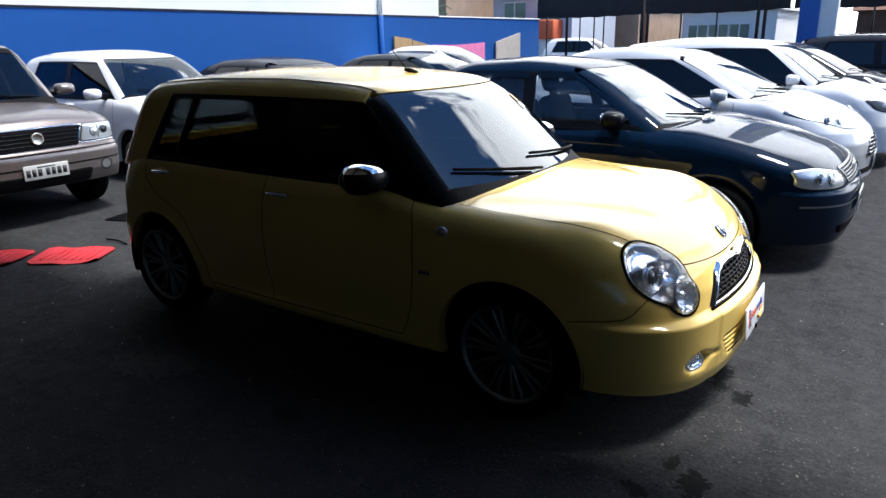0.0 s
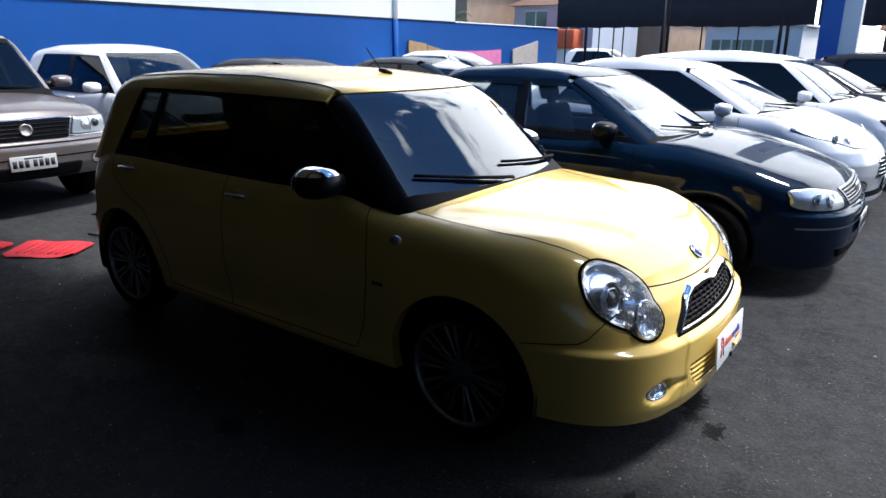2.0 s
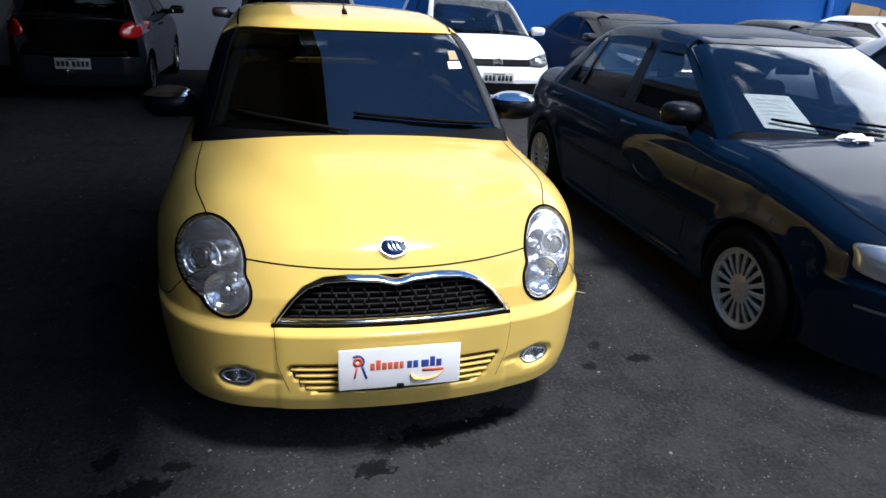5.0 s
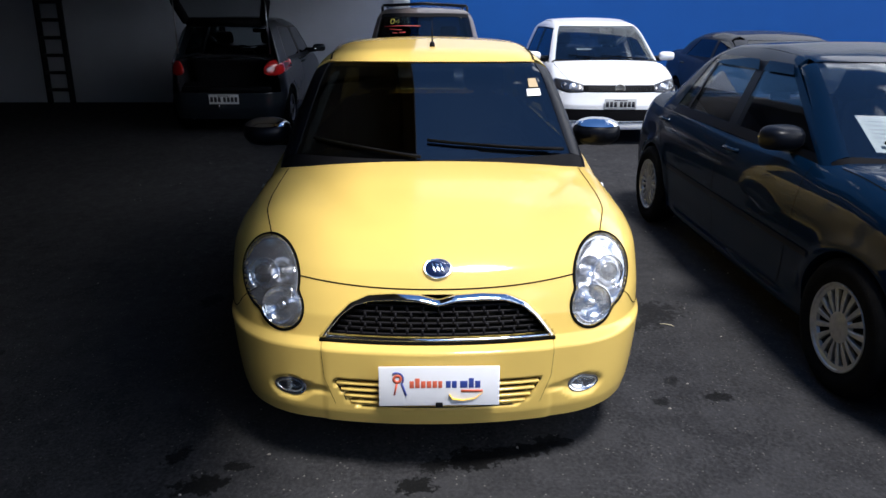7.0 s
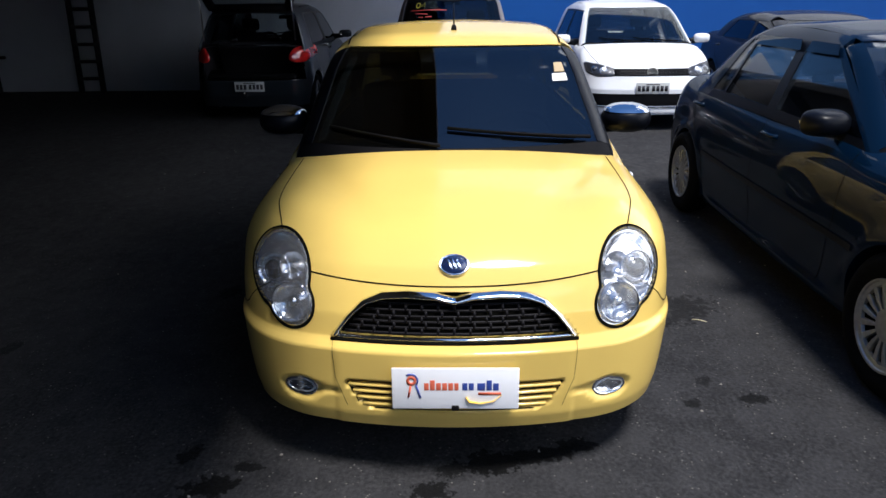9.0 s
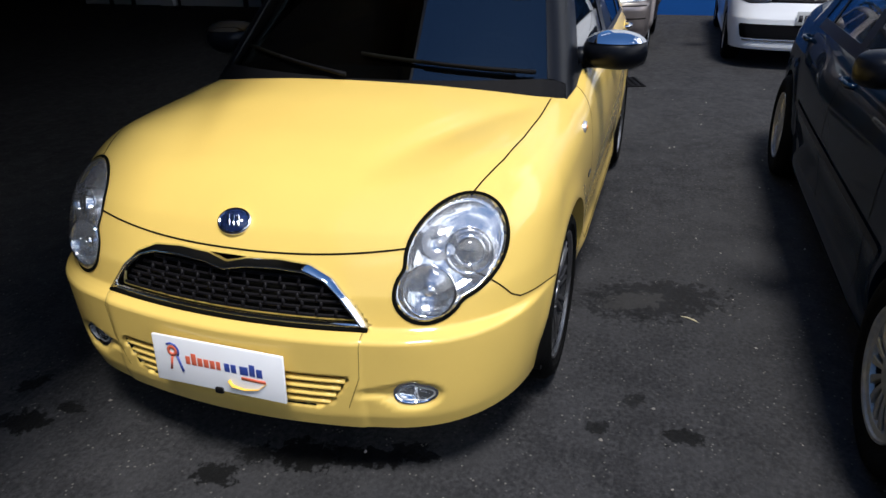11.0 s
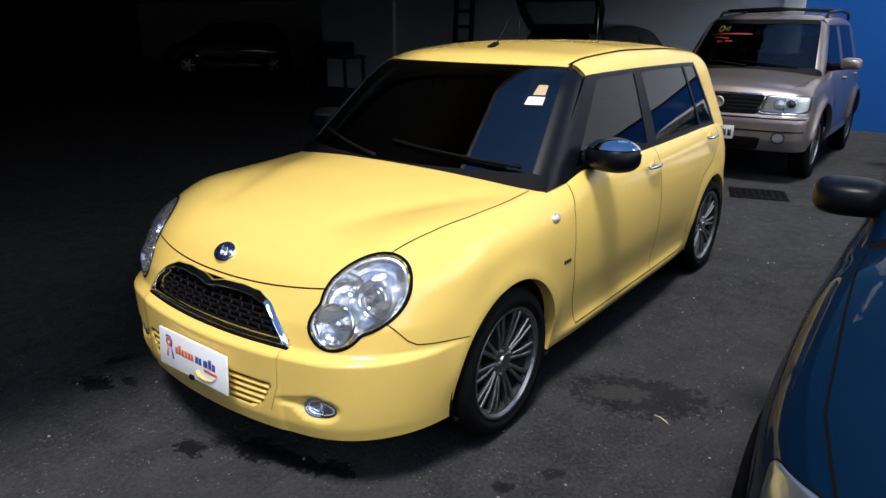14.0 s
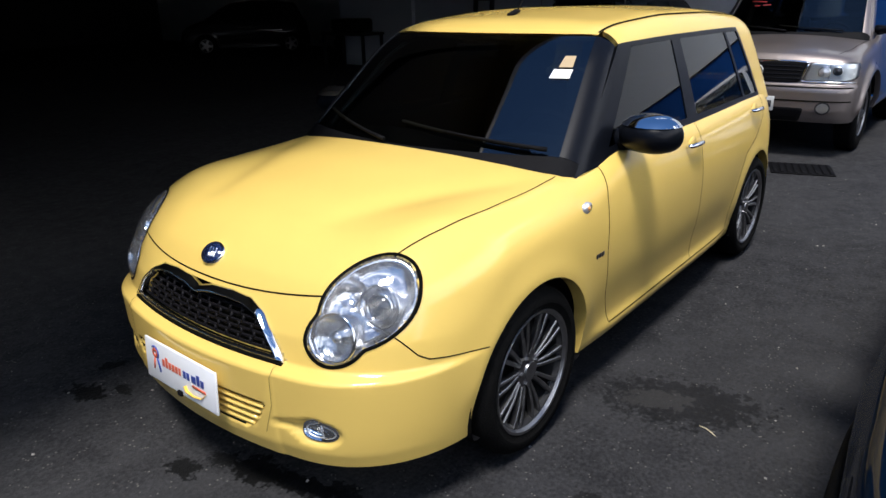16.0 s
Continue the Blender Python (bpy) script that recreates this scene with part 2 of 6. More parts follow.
class Shell:
    """A closed skin given by f(x, y, z) = 0, negative inside."""

    def __init__(self, f):
        self.f = lambda P: f(P[:, 0], P[:, 1], P[:, 2])

    def grad(self, P):
        e = 0.003
        return np.stack([(self.f(P + d) - self.f(P - d)) / (2 * e) for d in np.eye(3) * e], 1)

    def normal(self, P):
        g = self.grad(P)
        return g / np.maximum(np.linalg.norm(g, axis=1, keepdims=True), 1e-6)

    def snap(self, P, off=0.0, times=10):
        P = np.array(P, float)
        for _ in range(times):
            g = self.grad(P)
            P = P - ((self.f(P) - off) / np.maximum((g * g).sum(1), 0.2))[:, None] * g
        return P

    def ray(self, Q, D, far):
        lo, hi = np.zeros(len(Q)), np.full(len(Q), far)
        for _ in range(30):
            mid = (lo + hi) / 2
            inside = self.f(Q + D * mid[:, None]) < 0
            lo, hi = np.where(inside, mid, lo), np.where(inside, hi, mid)
        return Q + D * hi[:, None]

    def patch(self, a, b, n=12, m=10, thick=0.012, off=0.0):
        """A curved plate between two polylines on the skin, with its thickness."""
        def along(line, k):
            line = np.array(line, float)
            d = np.r_[0, np.cumsum(np.linalg.norm(np.diff(line, axis=0), axis=1))]
            return np.stack([np.interp(np.linspace(0, d[-1], k), d, line[:, c]) for c in range(3)], 1)
        A, B = along(a, n), along(b, n)
        P = np.concatenate([A + (B - A) * t for t in np.linspace(0, 1, m)])
        out = self.snap(P, off)
        nor = self.normal(out)
        inn = out - nor * thick
        V = np.concatenate([out, inn])
        F, k = [], n * m
        quad = lambda i, j: (j * n + i, j * n + i + 1, (j + 1) * n + i + 1, (j + 1) * n + i)
        q0 = quad(0, 0)
        e1, e2 = out[q0[1]] - out[q0[0]], out[q0[3]] - out[q0[0]]
        flip = np.dot(np.cross(e1, e2), nor[0]) < 0
        for j in range(m - 1):
            for i in range(n - 1):
                q = quad(i, j)
                q = q[::-1] if flip else q
                F += [q, tuple(x + k for x in q[::-1])]
        ring = [i for i in range(n)] + [j * n + n - 1 for j in range(1, m)] + [(m - 1) * n + i for i in range(n - 2, -1, -1)] + [j * n for j in range(m - 2, 0, -1)]
        for i, p in enumerate(ring):
            q = ring[(i + 1) % len(ring)]
            f = (p, p + k, q + k, q)
            F.append(f[::-1] if flip else f)
        # walls get their own verts so that the edge stays crisp
        cut = len(F) - len(ring)
        W = {}
        VV = [tuple(v) for v in V]
        NN = [tuple(v) for v in np.concatenate([nor, -nor])]
        for t in range(cut, len(F)):
            f = []
            for v in F[t]:
                if v not in W:
                    W[v] = len(VV)
                    VV.append(VV[v]); NN.append((0, 0, 0))
                f.append(W[v])
            F[t] = tuple(f)
        for t in range(cut, len(F)):
            p = [Vector(VV[i]) for i in F[t]]
            nn = (p[1] - p[0]).cross(p[2] - p[0])
            nn = nn.normalized() if nn.length > 0 else Vector((0, 0, 1))
            for i in F[t]:
                NN[i] = tuple(Vector(NN[i]) + nn)
        return VV, F, NN

    def front(self, yz, x_in, far=0.9, sign=1):
        yz = np.array(yz, float)
        Q = np.stack([np.full(len(yz), x_in), yz[:, 0], yz[:, 1]], 1)
        return self.ray(Q, np.tile([sign, 0.0, 0.0], (len(yz), 1)), far)

    def side(self, xz, s, far=1.3):
        xz = np.array(xz, float)
        Q = np.stack([xz[:, 0], np.full(len(xz), 0.0), xz[:, 1]], 1)
        return self.ray(Q, np.tile([0.0, s, 0.0], (len(xz), 1)), far)

    def badge(self, outline, rings, project, skirt=0.02):
        """A cap over an outline on the skin; rings: (scale towards the middle, height) from the rim inwards."""
        o = np.array(outline, float)
        c = o.mean(0)
        n = len(o)
        V, F = [], []
        fine = [rings[0]]
        for (s0, h0), (s1, h1) in zip(rings, list(rings[1:]) + [(0.02, rings[-1][1])]):
            k = max(1, math.ceil((s0 - s1) / 0.12))
            fine += [(s0 + (s1 - s0) * i / k, h0 + (h1 - h0) * i / k) for i in range(1, k + 1)]
        rings = fine
        for k, (sc, h) in enumerate([(1.0, -skirt)] + list(rings)):
            P = project(c + (o - c) * sc)
            V += [tuple(v) for v in P + self.normal(P) * h]
        m = len(rings) + 1
        for j in range(m - 1):
            for i in range(n):
                a, b = j * n + i, j * n + (i + 1) % n
                F.append((a, b, b + n, a + n))
        P = project(c[None, :])
        V.append(tuple((P + self.normal(P) * rings[-1][1])[0]))
        F += [((m - 1) * n + i, (m - 1) * n + (i + 1) % n, len(V) - 1) for i in range(n)]
        a, b, d = (Vector(V[n + i]) for i in (0, n // 3, 2 * n // 3))
        if (b - a).cross(d - a).dot(Vector(self.normal(P)[0])) < 0:
            F = [f[::-1] for f in F]
        return V, F

    def ribbon(self, pts, width=0.005, off=0.0012, closed=False):
        """A narrow strip that follows a line on the skin."""
        P = np.array(pts, float)
        N = self.normal(P)
        T = np.roll(P, -1, 0) - np.roll(P, 1, 0) if closed else np.gradient(P, axis=0)
        S = np.cross(T, N)
        S /= np.maximum(np.linalg.norm(S, axis=1, keepdims=True), 1e-9)
        V = [tuple(v) for v in np.concatenate([P - S * width / 2 + N * off, P + S * width / 2 + N * off])]
        n = len(P)
        F = [(i, (i + 1) % n, n + (i + 1) % n, n + i) for i in range(n if closed else n - 1)]
        return V, F


def dense(pts, step=0.03, closed=False):
    pts = [np.array(p, float) for p in pts]
    if closed:
        pts = pts + [pts[0]]
    out = []
    for a, b in zip(pts[:-1], pts[1:]):
        k = max(1, int(np.linalg.norm(b - a) / step))
        out += [a + (b - a) * i / k for i in range(k)]
    if not closed:
        out.append(pts[-1])
    return np.array(out)


def rounded(pts, times=2, closed=True):
    """Corner-cutting, which rounds an outline."""
    p = np.array(pts, float)
    for _ in range(times):
        q = np.roll(p, -1, 0)
        p = np.stack([0.75 * p + 0.25 * q, 0.25 * p + 0.75 * q], 1).reshape(-1, p.shape[1])
    return p


def shell_grid(shell, xs, ys, zs, inner):
    """A skin of quads: the five outer sides of a box pressed onto the shell from inside."""
    index, V, F = {}, [], []
    X, Y, Z = len(xs), len(ys), len(zs)

    def vid(i, j, k):
        key = (i, j, k)
        if key not in index:
            index[key] = len(V)
            V.append((xs[i], ys[j], zs[k]))
        return index[key]
    for i in range(X - 1):
        for j in range(Y - 1):
            F.append((vid(i, j, Z - 1), vid(i + 1, j, Z - 1), vid(i + 1, j + 1, Z - 1), vid(i, j + 1, Z - 1)))
    for i in range(X - 1):
        for k in range(Z - 1):
            F.append((vid(i, 0, k), vid(i + 1, 0, k), vid(i + 1, 0, k + 1), vid(i, 0, k + 1)))
            F.append((vid(i, Y - 1, k), vid(i, Y - 1, k + 1), vid(i + 1, Y - 1, k + 1), vid(i + 1, Y - 1, k)))
    for j in range(Y - 1):
        for k in range(Z - 1):
            F.append((vid(X - 1, j, k), vid(X - 1, j + 1, k), vid(X - 1, j + 1, k + 1), vid(X - 1, j, k + 1)))
            F.append((vid(0, j, k), vid(0, j, k + 1), vid(0, j + 1, k + 1), vid(0, j + 1, k)))
    P = np.array(V, float)
    lo, hi = np.array(inner[0]), np.array(inner[1])
    Q = np.clip(P, lo, hi)
    D = P - Q
    D /= np.maximum(np.linalg.norm(D, axis=1, keepdims=True), 1e-9)
    return shell.ray(Q, D, 2.0), F


# ---- cars ----
def skins(s):
    """The lower body, the same without its recesses, and the cabin, as shells."""
    top, roof, nose, tail = curve(s["top"], 0.10), curve(s["roof"], 0.15), curve(s["nose"], s.get("nose_blur", 0.018)), curve(s["tail"], 0.03)
    w, xf, xr = s["w"], s["xf"], s["xr"]

    def base(x, y, z):
        a = np.abs(y)
        W = w - s.get("tumble", 0.5) * np.maximum(z - 0.62, 0) ** 2 - s.get("tuck", 0.22) * np.maximum(0.6 - z, 0) ** 2
        mid = sstep(x, s["ax_r"] + 0.3, s["ax_r"] + 0.6) * (1 - sstep(x, s["ax_f"] - 0.6, s["ax_f"] - 0.3))
        W = W + mid * (0.018 * np.exp(-((z - s["z0"] - 0.03) / 0.035) ** 2) - 0.009 * np.exp(-((z - 0.37) / 0.09) ** 2))
        W = W - s.get("taper_r", 0.03) * (np.maximum(-x - 0.2, 0) / 1.3) ** 2 - s.get("taper_f", 0.015) * np.maximum(x - s.get("taper_x", 0.5), 0) ** 2
        for ax in (s["ax_f"], s["ax_r"]):
            r = np.hypot(x - ax, z - s["rw"])
            W = W + s.get("flare", 0.02) * np.exp(-((r - s["ra"] - 0.01) / 0.05) ** 2) * sstep(z, s["rw"] - 0.02, s["rw"] + 0.12)
        side = a - W
        fr = x - (xf - s.get("c2", 0.26) * a ** 2 - s.get("c6", 0.16) * a ** 6 + nose(z))
        re = (xr + 0.12 * a ** 2 + 0.2 * a ** 6 + tail(z)) - x
        tp = z - (top(x) - s.get("crown", 0.12) * a ** 2 * sstep(x, s["cowl"] - 0.4, s["cowl"]) + s["bulge"](x, a))
        out = smax(side, fr, s.get("kf", 0.30))
        out = smax(out, re, 0.26)
        return smax(out, tp, s.get("kt", 0.11))

    def body(x, y, z):
        return base(x, y, z) + s["recess"](x, np.abs(y), z)
    zb = s["belt"]

    def cabin(x, y, z):
        a = np.abs(y)
        h = z - zb
        side = a - (s["yb"] - s["t1"] * h - s["t2"] * np.maximum(h, 0) ** 2 - s.get("plan", 0.02) * (x - s.get("x_mid", -0.3)) ** 2)
        ws = (x - (s["ws_x"] - s["ws_c"] * a ** 2 - s["ws_s"] * h)) / math.hypot(1, s["ws_s"])
        re = (s["rg_x"] + s.get("rg_c", 0.15) * a ** 2 + s["rg_s"] * h - x) / math.hypot(1, s["rg_s"])
        rf = z - (roof(x) - s.get("roof_crown", 0.09) * a ** 2)
        out = smax(side, ws, s.get("kw", 0.07))
        out = smax(out, re, 0.12)
        return smax(out, rf, s.get("kr", 0.10))
    return Shell(body), Shell(base), Shell(cabin)


def steps(*pieces):
    """Grid lines: (start, end, step) pieces end to end."""
    out = []
    for a, b, d in pieces:
        k = max(1, round(abs(b - a) / d))
        out += [a + (b - a) * i / k for i in range(k)]
    return out + [pieces[-1][1]]


def body_parts(s, car, body, mat):
    """The painted skin with its wheel arches, split into its panels."""
    d = s.get("cell", 1.0)
    xs = steps((s["xr"] - 0.1, s["xr"] + 0.3, 0.04 * d), (s["xr"] + 0.3, s["ax_f"] - 0.5, 0.028 * d), (s["ax_f"] - 0.5, s["xf"] + 0.1, 0.016 * d))
    ys = steps((-s["w"] - 0.05, -0.02, 0.018 * d), (-0.02, 0.02, 0.04), (0.02, s["w"] + 0.05, 0.018 * d))
    zs = steps((s["z0"], 0.48, 0.0125 * d), (0.48, 0.55, 0.007 * d), (0.55, 0.62, 0.0125 * d), (0.62, 1.1, 0.02 * d))
    P, F = shell_grid(body, xs, ys, zs, ((s["xr"] + 0.45, -s["w"] + 0.45, s["z0"]), (s["xf"] - 0.5, s["w"] - 0.45, 0.62)))
    C = np.array([P[list(f)].mean(0) for f in F])
    low = np.abs(C[:, 1]) > 0.4
    gone = np.zeros(len(F), bool)
    for ax in (s["ax_f"], s["ax_r"]):
        gone |= low & (np.hypot(C[:, 0] - ax, C[:, 2] - s["rw"]) < s["ra"])
    gone |= s.get("lamp_hole", lambda x, a, z: np.zeros(len(x), bool))(C[:, 0], np.abs(C[:, 1]), C[:, 2])
    cut = [low & (np.hypot(C[:, 0] - ax, C[:, 2] - s["rw"]) < s["ra"]) for ax in (s["ax_f"], s["ax_r"])]
    rims = []
    for g in cut:
        inn = {v for f, k in zip(F, g) if k for v in f}
        out = {v for f, k in zip(F, gone) if not k for v in f}
        rims.append(np.array(sorted(inn & out), int))
    ab = np.abs(C[:, 1])
    gone |= (C[:, 2] > s["belt"] - 0.14) & (ab < s["yb"] - 0.055) & (C[:, 0] > s["rg_x"] + 0.28) & (C[:, 0] < s["ws_x"] - s["ws_c"] * ab ** 2 - 0.035)
    F = [f for f, g in zip(F, gone) if not g]
    C = C[~gone]
    for ax, rim_v in zip((s["ax_f"], s["ax_r"]), rims):
        r = np.hypot(P[:, 0] - ax, P[:, 2] - s["rw"])
        hit = np.zeros(len(P), bool)
        hit[rim_v] = True
        hit &= (np.abs(P[:, 1]) > 0.4) & (r > 0.05) & (P[:, 2] > s["z0"] + 0.004)
        k = s["ra"] / np.where(hit, r, 1)
        P[hit, 0] = ax + (P[hit, 0] - ax) * k[hit]
        P[hit, 2] = s["rw"] + (P[hit, 2] - s["rw"]) * k[hit]
        for sg in (1, -1):
            idx = np.where(hit & (np.sign(P[:, 1]) == sg))[0]
            if len(idx):
                P[idx] = body.side(P[idx][:, [0, 2]], sg)
    N = body.normal(P)
    names = s["panels"](C[:, 0], C[:, 1], C[:, 2])
    made = {}
    for key in dict.fromkeys(names):
        if key in s.get("open_panels", ()):
            continue
        fs = [F[i] for i in range(len(F)) if names[i] == key]
        used = sorted({v for f in fs for v in f})
        re = {v: i for i, v in enumerate(used)}
        name = key.split(":")[0]
        m = s.get("panel_mats", {}).get(name, mat)
        made[key] = part(name, (P[used], [tuple(re[v] for v in f) for f in fs]), m, car, normals=N[used])
    # arch lips and wells
    for ax in (s["ax_f"], s["ax_r"]):
        for sg in (1, -1):
            a = np.linspace(radians(-28), radians(208), 48)
            xz = np.stack([ax + s["ra"] * np.cos(a), s["rw"] + s["ra"] * np.sin(a)], 1)
            xz = xz[xz[:, 1] > s["z0"] - 0.005]
            O = body.side(xz, sg)
            I = O - np.array([0, sg * 0.05, 0])
            V = np.concatenate([O, I])
            n = len(O)
            part("arch_lip", (V, [(i, i + 1, n + i + 1, n + i) for i in range(n - 1)]), s.get("lip_mat", mat), car)
            well = []
            for r, yy in ((s["ra"] + 0.012, s["w"] - 0.03), (s["ra"] + 0.02, s["w"] - 0.30), (0.02, s["w"] - 0.31)):
                well += [(ax + r * math.cos(t), sg * yy, max(s["z0"] - 0.02, s["rw"] + r * math.sin(t))) for t in np.linspace(radians(-30), radians(210), 30)]
            part("wheel_well", (well, [(j * 30 + i, j * 30 + i + 1, j * 30 + 31 + i, j * 30 + 30 + i) for j in range(2) for i in range(29)]), PLASTIC, car)
    part("underfloor", box(s["xr"] + 0.25, s["xf"] - 0.25, -s["w"] + 0.32, s["w"] - 0.32, s["z0"] - 0.02, s["z0"] + 0.06, 0.02), PLASTIC, car)
    return made


def wheel_meshes(kind, r, rim):
    """Tyre, rim and hub meshes, the outer face towards +y, the axle at y = 0."""
    w = 0.175
    q = r - rim
    tyre = lathe([(rim - 0.005, -w / 2), (rim + 0.3 * q, -w / 2 - 0.006), (r - 0.02, -w / 2), (r - 0.004, -w / 2 + 0.018), (r, -w / 2 + 0.03), (r, -0.03), (r - 0.006, -0.028),
                  (r - 0.006, -0.022), (r, -0.02), (r, 0.02), (r - 0.006, 0.022), (r - 0.006, 0.028), (r, 0.03), (r, w / 2 - 0.03), (r - 0.004, w / 2 - 0.018), (r - 0.02, w / 2),
                  (rim + 0.55 * q, w / 2 + 0.008), (rim + 0.3 * q, w / 2 + 0.006), (rim + 0.25 * q, w / 2 + 0.002), (rim, w / 2 - 0.004), (rim - 0.005, w / 2 - 0.012)], 56)
    barrel = lathe([(rim - 0.002, -w / 2), (rim - 0.025, -w / 2 + 0.02), (rim - 0.03, w / 2 - 0.03), (rim - 0.018, w / 2 - 0.016)], 56)
    pieces = [lathe([(rim - 0.018, w / 2 - 0.014), (rim - 0.016, w / 2 - 0.012), (rim - 0.010, w / 2 - 0.002), (rim - 0.002, w / 2), (rim, w / 2 - 0.006)], 56)]
    face = w / 2 - 0.018

    def spoke(a, r0, r1, w0, w1, y0, y1, dep=0.02):
        V = []
        for rr, ww, yy in ((r0, w0, y0), ((r0 + r1) / 2, (w0 + w1) / 2, (y0 + y1) / 2 + 0.004), (r1, w1, y1)):
            for t, v in ((-ww / 2, yy - dep), (-ww / 2, yy - 0.003), (-ww / 2 + 0.003, yy), (ww / 2 - 0.003, yy), (ww / 2, yy - 0.003), (ww / 2, yy - dep)):
                V.append((rr * math.cos(a) - t * math.sin(a), v, rr * math.sin(a) + t * math.cos(a)))
        return V, [(i * 6 + k, i * 6 + k + 1, i * 6 + 7 + k, i * 6 + 6 + k) for i in range(2) for k in range(5)]
    if kind == "alloy":
        for i in range(10):
            for off in (-0.105, 0.105):
                pieces.append(spoke(2 * math.pi * i / 10 + off, 0.045, rim - 0.02, 0.013, 0.016, face - 0.012, face + 0.004))
        pieces.append(lathe([(0.062, face - 0.03), (0.06, face - 0.012), (0.045, face - 0.006), (0.034, face - 0.005), (0.032, face + 0.002), (0.0, face + 0.006)], 30))
        for i in range(5):
            a = 2 * math.pi * (i + 0.5) / 5
            pieces.append(moved(lathe([(0.009, face - 0.02), (0.008, face + 0.002), (0.0, face + 0.003)], 8), Matrix.Translation((0.047 * math.cos(a), 0, 0.047 * math.sin(a)))))
    elif kind == "fins":
        for i in range(17):
            pieces.append(spoke(2 * math.pi * i / 17, 0.05, rim - 0.022, 0.012, 0.030, face + 0.004, face + 0.002, 0.016))
        pieces.append(lathe([(0.075, face - 0.014), (0.068, face + 0.004), (0.04, face + 0.010), (0.0, face + 0.012)], 30))
        pieces.append(lathe([(rim - 0.004, face + 0.004), (rim - 0.012, face + 0.010), (rim - 0.028, face + 0.004), (rim - 0.032, face - 0.01)], 56))
    else:
        for i in range(5):
            pieces.append(spoke(2 * math.pi * i / 5, 0.03, rim - 0.02, 0.075, 0.055, face + 0.002, face, 0.02))
        pieces.append(lathe([(0.075, face - 0.02), (0.065, face + 0.004), (0.03, face + 0.010), (0.0, face + 0.010)], 30))
    hub = lathe([(rim - 0.035, -0.05), (rim - 0.035, -0.02), (rim * 0.72, -0.018), (rim * 0.7, 0.0), (0.06, 0.004), (0.0, 0.006)], 40)
    out = []
    for nm, geo, mat in (("hub", join(hub, barrel), BRAKE), ("tyre", tyre, RUBBER), ("rim", join(*pieces), HUBCAP if kind == "fins" else ALLOY)):
        me = bpy.data.meshes.new(nm)
        me.from_pydata(geo[0], [], geo[1])
        me.update()
        me.polygons.foreach_set("use_smooth", [True] * len(me.polygons))
        me.materials.append(mat)
        me.set_sharp_from_angle(angle=radians(38))
        out.append(me)
    return out


def wheels(s, car):
    hub, tyre, rim = wheel_meshes(s["wheel"], s["rw"], s["rim"])
    for ax, spin in ((s["ax_f"], 0.25), (s["ax_r"], 0.9)):
        for sg in (1, -1):
            wh = part("wheel", hub, None, car)
            wh.matrix_local = pose(ax, sg * (s["w"] - s.get("track_in", 0.105)), s["rw"], 0, 0, 0 if sg > 0 else 180) @ pose(0, 0, 0, 0, math.degrees(spin + 0.3 * sg), 0)
            part("tyre", tyre, None, wh)
            part("rim", rim, None, wh, "")


def patch_part(name, sh, a, b, mat, car, **kw):
    V, F, N = sh.patch(a, b, **kw)
    return part(name, (V, F), mat, car, normals=N)


